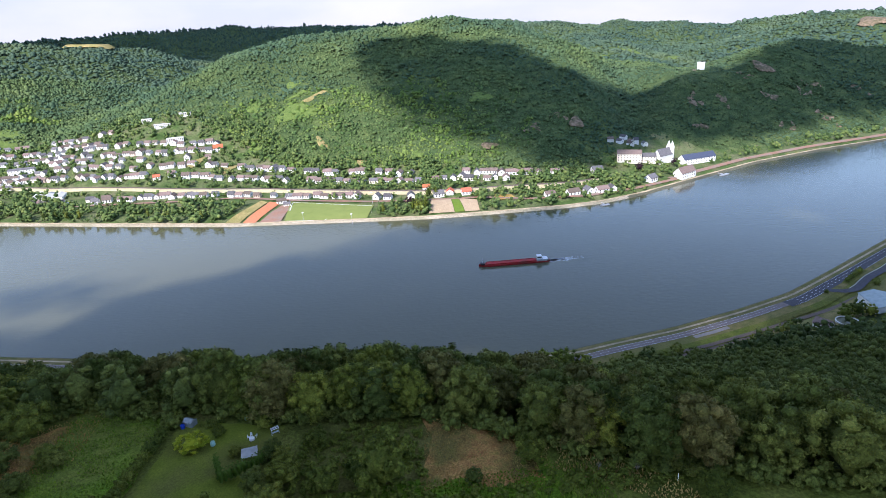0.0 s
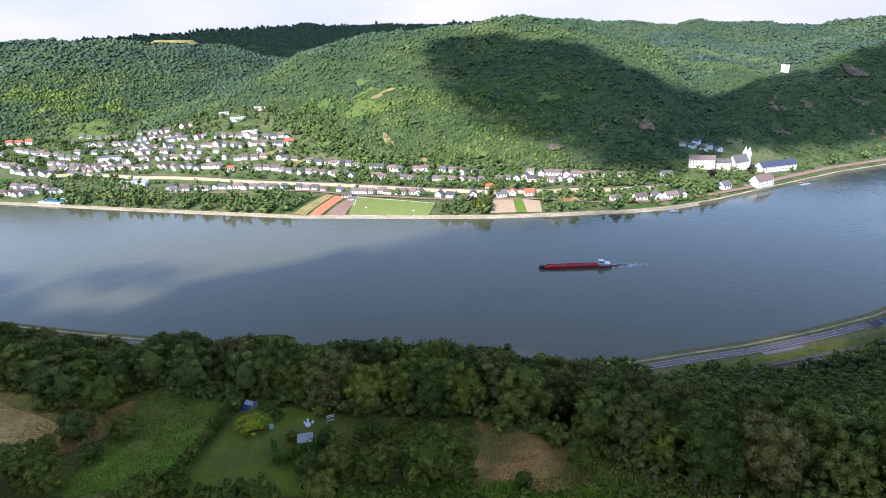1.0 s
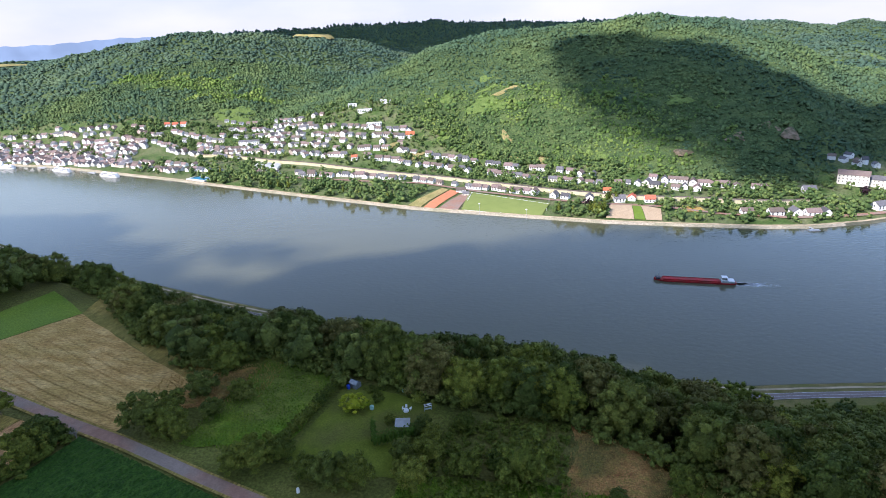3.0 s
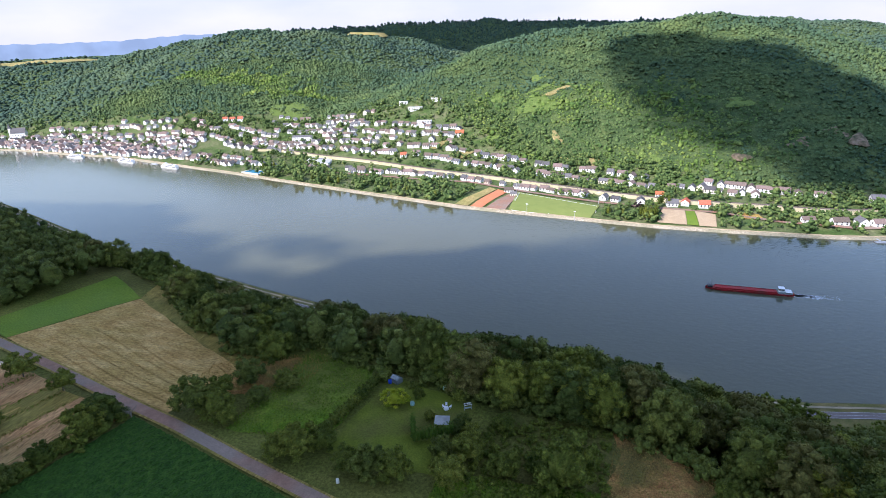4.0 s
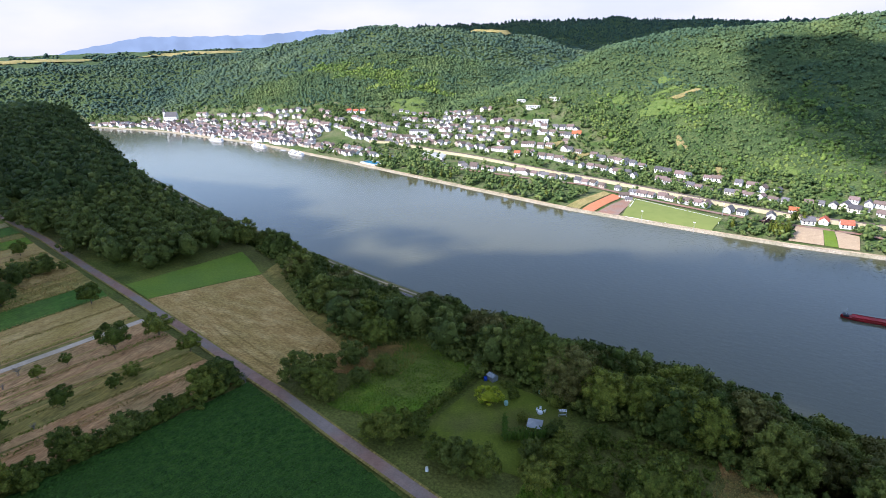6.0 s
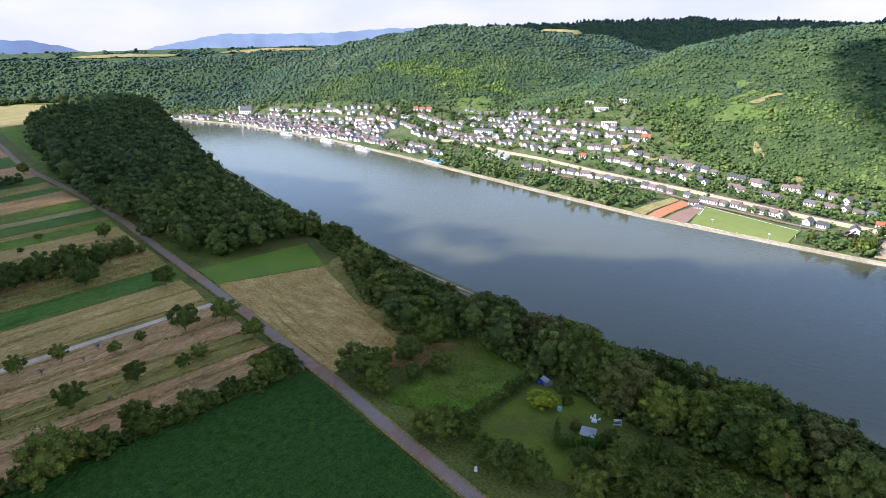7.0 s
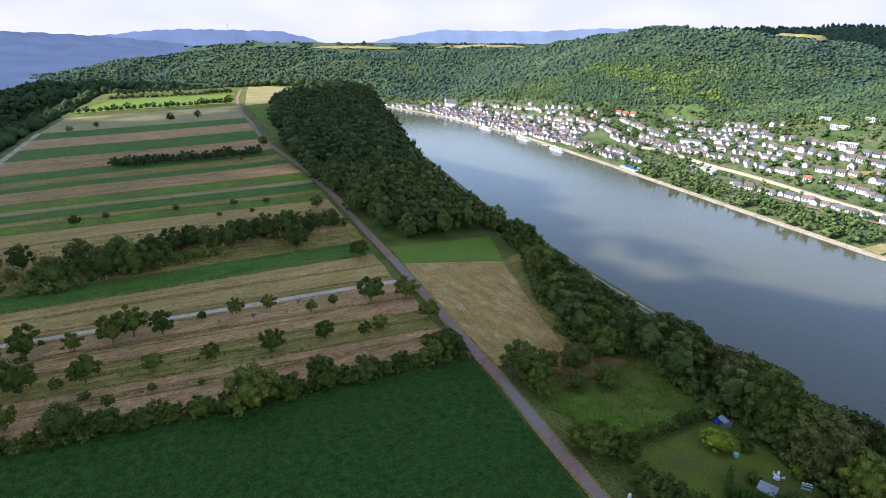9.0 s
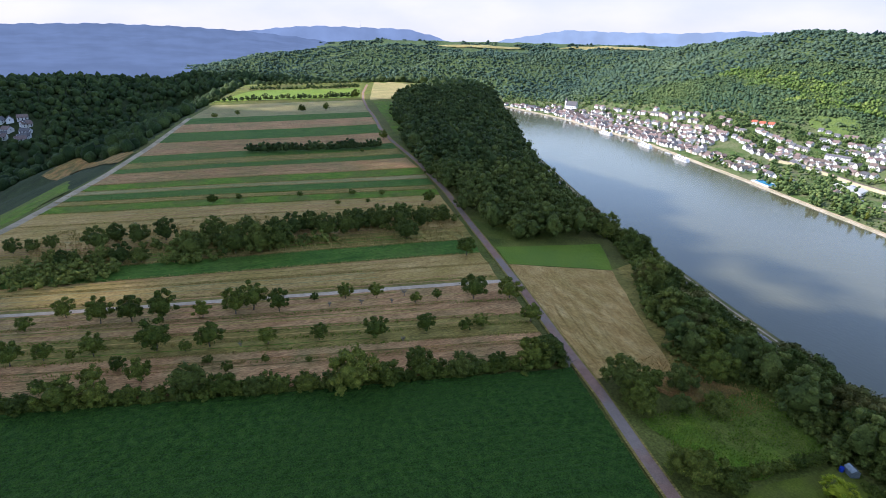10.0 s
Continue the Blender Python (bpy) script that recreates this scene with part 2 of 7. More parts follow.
# ---- clouds that shade the near land and the hill ----
def blob(seed, level):
    q = random.Random(seed)
    bm = bmesh.new()
    bmesh.ops.create_icosphere(bm, subdivisions=level, radius=1)
    for v in bm.verts:
        v.co *= 1 + q.uniform(-0.1, 0.1)
    V = np.array([v.co[:] for v in bm.verts])
    bm.verts.index_update()
    Q = np.array([[v.index for v in f.verts] for f in bm.faces])
    bm.free()
    return V, Q


CLOUD_Z = 1150.0
cloud_mat = material("cloud_vapour", [(0.9, 0.9, 0.9), (0.95, 0.95, 0.95)], scale=0.01, rough=1.0)
n_, l_ = cloud_mat.node_tree.nodes, cloud_mat.node_tree.links
tr_ = n_.new("ShaderNodeBsdfTranslucent")
mx_ = n_.new("ShaderNodeMixShader")
mx_.inputs[0].default_value = 0.45
l_.new(n_["Principled BSDF"].outputs[0], mx_.inputs[1])
l_.new(tr_.outputs[0], mx_.inputs[2])
l_.new(mx_.outputs[0], n_["Material Output"].inputs["Surface"])


def outline_dist(x, y, poly):
    """Metres outside of an outline (minus: inside)."""
    d = np.full(np.shape(x), 1e9)
    for a, b in zip(poly, poly[1:] + poly[:1]):
        d = np.minimum(d, seg_dist(x, y, a, b)[0])
    return np.where(inside(x, y, poly), -d, d)


def cloud(label, field, x0, x1, y0, y1, soft, seed):
    """A flat-bottomed heap of puffs with a frayed edge; field: metres outside of the place where its shade falls at water level."""
    off = CLOUD_Z / math.tan(radians(SUN_UP))
    q = np.random.RandomState(seed)
    balls = {1: [blob(k, 1) for k in range(4)], 2: [blob(k + 9, 2) for k in range(4)]}
    Vs, Qs, k = [], [], 0
    for step, lo, hi, level in ((46.0, -1e9, -soft * 1.4, 2), (12.0, -soft * 2.2, soft * 1.6, 1)):
        x, y = np.meshgrid(np.arange(x0, x1, step), np.arange(y0, y1, step))
        x, y = (x + q.uniform(-0.45, 0.45, x.shape) * step).ravel(), (y + q.uniform(-0.45, 0.45, y.shape) * step).ravel()
        e = field(x, y) + soft * 0.55 * wave(x, y, 130, seed) + soft * 0.3 * wave(x, y, 52, seed + 1)
        keep = (e > lo) & (e < hi) & ((level == 2) | (q.uniform(0, 1, len(x)) < np.clip(0.62 - e / (1.7 * soft), 0, 1)))
        for px, py in zip(x[keep], y[keep]):
            V, Q = balls[level][q.randint(4)]
            r = step * (0.92 if level == 2 else q.uniform(0.5, 0.85))
            Vs.append(V * (r, r, r * 0.4) + (px - SUN_WAY.x * off, py - SUN_WAY.y * off, CLOUD_Z + q.uniform(0, 0.6) * r))
            Qs.append(Q + k)
            k += len(V)
    ob = new("cloud", fast_mesh("cloud", np.concatenate(Vs), np.concatenate(Qs), [cloud_mat], True))
    return tagged(ob, label, "cloud", kind="structure")


SHADE_X = [-1700, -1100, -900, -794, -700, -641, -573, -511, -452, -396, -345, -310, -281, -248, -179, -128, -58, -8, 40, 120, 250, 350, 450, 560, 700, 900, 1200]
SHADE_Y = [480, 560, 600, 618, 636, 634, 581, 537, 492, 463, 430, 436, 474, 506, 550, 578, 598, 624, 644, 650, 656, 690, 742, 800, 856, 900, 960]
SUNNY = [(-555, 165), (-585, 330), (-575, 470), (-690, 515), (-1000, 500), (-1000, 330), (-790, 150)]
HILL_SHADE = [(60, 1530), (137, 1535), (240, 1480), (332, 1425), (369, 1367), (403, 1263), (446, 1227), (494, 1262), (588, 1192), (645, 1249), (748, 1262), (845, 1340), (960, 1400), (1100, 1420),
              (1300, 1400), (1300, 1080), (906, 1040), (670, 965), (578, 945), (470, 915), (395, 885), (335, 845), (268, 838), (205, 905), (145, 985), (75, 1080), (55, 1150), (48, 1210), (40, 1410)]


def near_shade(x, y):
    d = np.maximum((y - np.interp(x, SHADE_X, SHADE_Y)) * 0.8, -outline_dist(x, y, SUNNY))
    return np.minimum(d, (np.hypot((x + 345) / 62, (y - 535) / 34) - 0.8) * 36)


cloud("broad white cumulus cloud drifting over the near plateau", near_shade, -1700, 1200, -650, 980, 17, 5)
cloud("white cumulus cloud over the wooded hill and the castle spur", lambda x, y: outline_dist(x, y, HILL_SHADE), -80, 1320, 800, 1600, 26, 6)
cloud("long white cumulus cloud over the high pine ridge", lambda x, y: outline_dist(x, y, [(-1500, 2330), (-900, 2450), (-600, 2280), (-300, 2230), (0, 2400), (350, 2550), (350, 3450), (-1500, 3250)]), -1540, 390, 2180, 3500, 40, 7)

# ---- materials of the land ----
material("ground_turf", [(0.060, 0.080, 0.012), (0.10, 0.120, 0.018), (0.15, 0.15, 0.03)], scale=0.10, detail=9, bump=0.4, bump_scale=1.2, big=(0.02, (0.11, 0.09, 0.03), 0.6), fine=(1.6, 0.5))
material("village_ground", [(0.038, 0.072, 0.018), (0.062, 0.100, 0.026), (0.12, 0.12, 0.06)], scale=0.05, detail=9, bump=0.3, bump_scale=0.6, big=(0.03, (0.17, 0.16, 0.09), 0.4), fine=(0.4, 0.45))
material("meadow_grass", [(0.066, 0.130, 0.008), (0.105, 0.180, 0.012), (0.155, 0.200, 0.020)], scale=0.25, detail=9, bump=0.35, bump_scale=1.8, big=(0.06, (0.11, 0.10, 0.025), 0.6), fine=(2.2, 0.55))
material("lawn_grass", [(0.095, 0.120, 0.012), (0.135, 0.155, 0.018)], scale=0.35, detail=9, bump=0.1, bump_scale=3.0, big=(0.10, (0.10, 0.095, 0.025), 0.7), fine=(2.5, 0.3))
material("bright_grass", [(0.105, 0.165, 0.016), (0.150, 0.205, 0.025)], scale=0.1, detail=8, bump=0.15, bump_scale=2.0, big=(0.06, (0.11, 0.17, 0.03), 0.6), fine=(1.8, 0.3))
material("crop_leaves", [(0.018, 0.047, 0.006), (0.029, 0.070, 0.009), (0.048, 0.098, 0.014)], scale=0.6, detail=10, bump=0.5, bump_scale=2.6, big=(0.04, (0.030, 0.070, 0.010), 0.5), fine=(3.2, 0.7))
material("strip_crop", [(0.036, 0.088, 0.010), (0.058, 0.120, 0.015), (0.090, 0.145, 0.022)], scale=0.4, detail=9, bump=0.2, bump_scale=2.5, big=(0.04, (0.085, 0.125, 0.022), 0.5), stretch=(1.0, 0.25, 1), fine=(3.0, 0.6))
material("straw_stubble", [(0.29, 0.178, 0.054), (0.38, 0.242, 0.080), (0.44, 0.295, 0.108)], scale=0.5, detail=9, bump=0.1, bump_scale=3.0, big=(0.05, (0.30, 0.21, 0.05), 0.6), stretch=(1.0, 0.22, 1), fine=(3.2, 0.55))
material("golden_hay", [(0.30, 0.175, 0.052), (0.40, 0.245, 0.080), (0.49, 0.325, 0.120)], scale=0.35, detail=10, bump=0.1, bump_scale=3.0, big=(0.07, (0.30, 0.20, 0.055), 0.6), stretch=(0.35, 1.0, 1), fine=(2.6, 0.5))
material("pale_stubble", [(0.24, 0.19, 0.075), (0.34, 0.275, 0.115)], scale=0.4, detail=9, bump=0.1, bump_scale=3.0, big=(0.04, (0.19, 0.185, 0.06), 0.6), stretch=(1.0, 0.22, 1), fine=(3.0, 0.5))
material("tilled_soil", [(0.295, 0.150, 0.060), (0.40, 0.212, 0.090), (0.47, 0.27, 0.115)], scale=0.5, detail=9, bump=0.2, bump_scale=2.0, big=(0.06, (0.22, 0.165, 0.06), 0.6), stretch=(1.0, 0.18, 1), fine=(3.2, 0.65))
material("olive_grass", [(0.180, 0.132, 0.030), (0.250, 0.182, 0.044), (0.31, 0.225, 0.066)], scale=0.5, detail=9, bump=0.15, bump_scale=2.5, big=(0.05, (0.135, 0.130, 0.03), 0.6), stretch=(1.0, 0.18, 1), fine=(3.2, 0.65))
material("red_grass", [(0.25, 0.115, 0.036), (0.36, 0.195, 0.065), (0.26, 0.195, 0.045)], scale=0.5, detail=9, bump=0.3, bump_scale=2.5, big=(0.12, (0.055, 0.08, 0.018), 0.7), fine=(2.6, 0.55))
material("asphalt", [(0.225, 0.125, 0.086), (0.285, 0.168, 0.120)], scale=0.6, detail=9, bump=0.02, bump_scale=6.0, big=(0.1, (0.21, 0.19, 0.16), 0.6), fine=(3.0, 0.2))
material("gravel_track", [(0.36, 0.275, 0.175), (0.47, 0.37, 0.245)], scale=0.6, detail=9, bump=0.04, bump_scale=5.0, big=(0.1, (0.17, 0.15, 0.09), 0.6), fine=(2.0, 0.25))
material("farm_gravel", [(0.46, 0.35, 0.25), (0.58, 0.45, 0.33)], scale=0.6, detail=9, bump=0.04, bump_scale=5.0, big=(0.1, (0.36, 0.27, 0.18), 0.5), fine=(2.0, 0.2))
material("bank_stone", [(0.24, 0.205, 0.145), (0.32, 0.275, 0.20), (0.40, 0.345, 0.255)], scale=0.4, detail=9, bump=0.15, bump_scale=1.5, big=(0.03, (0.20, 0.19, 0.11), 0.6), fine=(0.8, 0.3))
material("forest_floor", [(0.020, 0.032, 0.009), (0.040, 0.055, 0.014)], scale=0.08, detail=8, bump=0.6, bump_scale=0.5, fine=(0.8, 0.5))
material("scrub_floor", [(0.032, 0.056, 0.020), (0.054, 0.082, 0.028), (0.084, 0.112, 0.036)], scale=0.05, detail=9, bump=0.8, bump_scale=0.4, fine=(0.35, 0.5))
# some haze blue of the distance is mixed into the far and upland leaves
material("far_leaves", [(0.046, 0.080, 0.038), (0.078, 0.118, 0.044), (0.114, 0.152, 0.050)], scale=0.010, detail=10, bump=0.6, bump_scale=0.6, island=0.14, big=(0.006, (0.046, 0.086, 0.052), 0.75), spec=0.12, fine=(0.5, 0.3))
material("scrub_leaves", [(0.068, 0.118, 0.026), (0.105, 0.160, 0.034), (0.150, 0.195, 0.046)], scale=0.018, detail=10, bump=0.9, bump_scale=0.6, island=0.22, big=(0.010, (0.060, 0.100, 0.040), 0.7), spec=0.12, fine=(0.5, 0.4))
material("upland_leaves_hazed", [(0.044, 0.078, 0.050), (0.066, 0.104, 0.060), (0.094, 0.130, 0.066)], scale=0.008, detail=10, bump=0.5, bump_scale=0.6, island=0.10, big=(0.005, (0.040, 0.074, 0.056), 0.7), spec=0.12, fine=(0.5, 0.35))
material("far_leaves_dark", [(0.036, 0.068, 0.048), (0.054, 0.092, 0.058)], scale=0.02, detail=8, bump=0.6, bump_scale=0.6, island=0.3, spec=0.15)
material("near_leaves", [(0.050, 0.070, 0.016), (0.078, 0.098, 0.021), (0.116, 0.134, 0.030)], scale=0.10, detail=8, island=0.22, spec=0.08, rough=0.7, bump=0.35, bump_scale=1.8, fine=(1.8, 0.5))
material("spur_leaves", [(0.030, 0.048, 0.014), (0.050, 0.072, 0.019), (0.084, 0.104, 0.026)], scale=0.08, detail=8, island=0.25, spec=0.08, rough=0.7, bump=0.35, bump_scale=1.5, fine=(1.4, 0.5))
material("valley_leaves", [(0.018, 0.034, 0.010), (0.032, 0.054, 0.014), (0.055, 0.080, 0.018)], scale=0.06, detail=10, island=0.30, spec=0.15, bump=0.7, bump_scale=1.0, fine=(0.9, 0.55))
material("rock", [(0.055, 0.062, 0.028), (0.15, 0.115, 0.07), (0.25, 0.18, 0.125)], scale=0.16, detail=10, bump=1.2, bump_scale=0.3)

# river
water = material("river_water", [(0.071, 0.072, 0.042), (0.086, 0.084, 0.049)], scale=0.004, detail=5, rough=0.07, spec=0.42)
n_, l_ = water.node_tree.nodes, water.node_tree.links
n_["Principled BSDF"].inputs["IOR"].default_value = 1.33
geo_ = n_.new("ShaderNodeNewGeometry")
mp_ = n_.new("ShaderNodeMapping")
mp_.inputs["Scale"].default_value = (0.55, 1.0, 1.0)
l_.new(geo_.outputs["Position"], mp_.inputs[0])
wv_ = n_.new("ShaderNodeTexNoise")
wv_.inputs["Scale"].default_value, wv_.inputs["Detail"].default_value = 0.30, 7
l_.new(mp_.outputs[0], wv_.inputs["Vector"])
bp_ = n_.new("ShaderNodeBump")
bp_.inputs["Strength"].default_value, bp_.inputs["Distance"].default_value = 1.0, 0.15
l_.new(wv_.outputs[0], bp_.inputs["Height"])
l_.new(bp_.outputs[0], n_["Principled BSDF"].inputs["Normal"])

# ---- ground: one sheet to the horizon ----
TOWN_X = [-2000, -1500, -1350, -1000, -860, -750, -640, -480, -370, -270, -200, -150, -50, 42, 90, 164, 240, 300, 345, 420, 520, 700]
TOWN_D = [60, 112, 138, 176, 228, 296, 334, 318, 342, 278, 225, 212, 206, 192, 172, 154, 138, 122, 150, 120, 55, 42]
az = np.radians(np.concatenate([np.arange(-52, 112, 0.34), np.arange(112, 308, 6.0)]))
rings = [24.0]
while rings[-1] < 4850:
    rings.append(rings[-1] * (1.03 if rings[-1] < 60 else 1.009 if 660 < rings[-1] < 960 else 1.0155))
rings = np.array(rings)
R_, A_ = np.meshgrid(rings, az, indexing="ij")
X_, Y_ = -np.sin(A_) * R_, np.cos(A_) * R_
Z_ = ground(X_, Y_)
nr, na = R_.shape
ii, jj = np.meshgrid(np.arange(nr - 1), np.arange(na), indexing="ij")
j2 = (jj + 1) % na
Qg = np.stack([ii * na + jj, (ii + 1) * na + jj, (ii + 1) * na + j2, ii * na + j2], -1).reshape(-1, 4)
dn_, df_ = banks(X_, Y_)
dr_ = rim_dist(X_, Y_)
Z_ = Z_ - 0.8 * ((df_ > 0) & (df_ < 220)) - 0.5 * ((dn_ > 0) & (dn_ < 60))
Vg = np.stack([X_, Y_, Z_], -1).reshape(-1, 3)
depth_ = np.interp(X_, TOWN_X, TOWN_D)
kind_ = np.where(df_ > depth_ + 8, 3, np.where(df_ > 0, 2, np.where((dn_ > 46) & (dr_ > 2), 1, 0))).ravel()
idx = kind_[Qg[:, 0]]
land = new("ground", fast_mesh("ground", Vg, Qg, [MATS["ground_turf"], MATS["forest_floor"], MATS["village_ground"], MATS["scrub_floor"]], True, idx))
tagged(land, "rolling river valley land with turf and woodland floor", "ground", kind="structure")
bmc = mesh_from("ground_patch", [tuple(Vg[j]) for j in range(na)] + [(0, 0, TOP)], [(j, (j + 1) % na, na) for j in range(na)], [MATS["ground_turf"]])
tagged(new("ground_patch", bmc), "turf below the flying eye", "ground", kind="structure")

# river surface
xs = np.linspace(-2750, 2600, 300)
yn, yf = np.interp(xs, NEAR_X, NEAR_Y) - 14, np.interp(xs, FAR_X, FAR_Y) + 14
Vw = np.concatenate([np.stack([xs, yn, 0 * xs], -1), np.stack([xs, yf, 0 * xs], -1)])
i_ = np.arange(299)
river = new("river", fast_mesh("river", Vw, np.stack([i_, i_ + 1, i_ + 301, i_ + 300], -1), [water]))
tagged(river, "wide silty river with small ripples", "river", kind="structure")


# ---- woods as masses of crowns ----
def ico(level, seed, jitter):
    q = random.Random(seed)
    bm = bmesh.new()
    bmesh.ops.create_icosphere(bm, subdivisions=level, radius=1)
    bm.verts.index_update()
    V = np.array([v.co[:] for v in bm.verts])
    V *= np.array([1 + q.uniform(-jitter, jitter) for _ in V])[:, None]
    Q = np.array([[v.index for v in f.verts] for f in bm.faces])
    bm.free()
    return V, Q


def dome(seed, sides=5):
    """A cheap uneven crown: two rings and a top."""
    q = random.Random(seed)
    V = []
    for z, r in ((-0.45, 0.8), (0.35, 0.92)):
        o = q.uniform(0, 6.28)
        for k in range(sides):
            a, s = o + 6.283 * k / sides + q.uniform(-0.25, 0.25), r * q.uniform(0.75, 1.2)
            V.append((s * math.cos(a), s * math.sin(a), z + q.uniform(-0.18, 0.18)))
    V.append((q.uniform(-0.3, 0.3), q.uniform(-0.3, 0.3), q.uniform(0.85, 1.1)))
    Q = []
    for k in range(sides):
        j = (k + 1) % sides
        Q += [(k, j, sides + j), (k, sides + j, sides + k), (sides + k, sides + j, 2 * sides)]
    return np.array(V), np.array(Q)


def crowns(name, P, size, tall, mat, label, level=1, jitter=0.28, seed=1, smooth=False, category="woodland"):
    """Many crowns joined in one mesh: P (n,3) feet, size (n,) half widths, tall: height over width."""
    q = np.random.RandomState(seed)
    base = [ico(level, seed * 10 + k, jitter) if level > 0 else dome(seed * 10 + k, 5 + level) for k in range(6)]
    Vs, Qs, k0 = [], [], 0
    pick = q.randint(0, 6, len(P))
    for k in range(6):
        m = np.where(pick == k)[0]
        if not len(m):
            continue
        V, Q = base[k]
        a = q.uniform(0, 6.283, len(m))
        c, s = np.cos(a)[:, None], np.sin(a)[:, None]
        sx = size[m][:, None] * q.uniform(0.85, 1.15, (len(m), 1))
        x = (V[None, :, 0] * c - V[None, :, 1] * s) * sx
        y = (V[None, :, 0] * s + V[None, :, 1] * c) * sx
        h = size[m][:, None] * tall * q.uniform(0.8, 1.25, (len(m), 1))
        z = V[None, :, 2] * h + h * 0.75
        W = np.stack([x + P[m, 0:1], y + P[m, 1:2], z + P[m, 2:3]], -1).reshape(-1, 3)
        Vs.append(W)
        Qs.append((Q[None] + (np.arange(len(m)) * len(V))[:, None, None] + k0).reshape(-1, 3))
        k0 += len(W)
    ob = new(name, fast_mesh(name, np.concatenate(Vs), np.concatenate(Qs), [mat], smooth))
    return tagged(ob, label, category, kind="stuff")


def scatter(x0, x1, y0, y1, step, seed):
    q = np.random.RandomState(seed)
    gx, gy = np.meshgrid(np.arange(x0, x1, step), np.arange(y0, y1, step))
    gx = gx + q.uniform(-0.48, 0.48, gx.shape) * step
    gy = gy + q.uniform(-0.48, 0.48, gy.shape) * step
    return gx.ravel(), gy.ravel()


def view_ok(x, y, lo=-46, hi=106):
    a = np.degrees(np.arctan2(-x, y))
    return (a > lo) & (a < hi)


def far_wood(x, y):
    dn, df = banks(x, y)
    return (df > np.interp(x, TOWN_X, TOWN_D) + wave(x, y, 60, 31) * 14) & view_ok(x, y)


x, y = scatter(-1500, 1500, 700, 1720, 5.4, 11)
d = np.hypot(x, y)
m = far_wood(x, y) & (d < 1720)
x, y = x[m], y[m]
z = ground(x, y)
q = np.random.RandomState(2)
size = np.clip(q.gamma(5.0, 0.50, len(x)), 1.0, 5.0) * (1 + 0.35 * wave(x, y, 70, 41)) * np.interp(np.hypot(x, y), [850, 1150, 1400], [0.75, 0.82, 1.0]) * np.interp(np.degrees(np.arctan2(-x, y)), [-25, -22], [0.72, 1.0])
sunny = np.hypot((x + 120) / 330, (y - 960) / 190) + 0.28 * wave(x, y, 90, 44) + 0.18 * wave(x, y, 38, 45) < 0.95
west_slope = np.hypot((x + 900) / 420, (y - 1290) / 130) + 0.5 * wave(x, y, 90, 46) < 0.42
scrub = sunny | west_slope
P = np.stack([x, y, z - 1], -1)
crowns("hillside_wood", P[~scrub], size[~scrub] * 1.08, 0.85, MATS["far_leaves"], "dense green deciduous wood on the valley side", level=-1, seed=3, smooth=True)
crowns("hillside_scrub", P[scrub], size[scrub] * 1.15, 0.85, MATS["scrub_leaves"], "bright green scrub and young trees on the sunny slope", level=-1, seed=13, smooth=True)
xa, ya = scatter(-2720, 1900, 40, 2720, 9.0, 12)
xb, yb = scatter(-3000, 2200, 40, 3100, 14.5, 13)
m, mb = (np.hypot(xa, ya) >= 1700) & (np.hypot(xa, ya) < 2700), (np.hypot(xb, yb) >= 2700) & (np.hypot(xb, yb) < 3050)
size = np.concatenate([np.clip(q.gamma(6.0, 0.72, m.sum()), 2, 8), np.clip(q.gamma(6.0, 1.15, mb.sum()), 3, 13)])
x, y = np.concatenate([xa[m], xb[mb]]), np.concatenate([ya[m], yb[mb]])
m = far_wood(x, y)
x, y, size = x[m], y[m], size[m]
z = ground(x, y)
d, a = np.hypot(x, y), np.degrees(np.arctan2(-x, y))
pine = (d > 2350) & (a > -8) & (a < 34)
crowns("upland_wood", np.stack([x, y, z - 2], -1)[~pine], size[~pine] * 1.12, 0.62, MATS["upland_leaves_hazed"], "distant mixed wood over the upland ridges", level=-1, seed=4, smooth=True)
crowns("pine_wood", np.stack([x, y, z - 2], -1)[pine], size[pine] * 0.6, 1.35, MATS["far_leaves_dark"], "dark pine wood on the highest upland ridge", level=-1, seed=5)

# tree lines and copses of the upland plain
x, y = scatter(-4300, -600, 900, 4200, 26, 14)
d, a = np.hypot(x, y), np.degrees(np.arctan2(-x, y))
m = (d >= 3000) & (d < 4400) & (a > 22) & (a < 80) & (wave(x, y * 2.2, 520, 45) > -0.05)
x, y = x[m], y[m]
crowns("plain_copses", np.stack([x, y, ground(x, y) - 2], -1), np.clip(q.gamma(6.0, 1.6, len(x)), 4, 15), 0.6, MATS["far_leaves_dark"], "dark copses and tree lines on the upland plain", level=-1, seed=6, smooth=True)


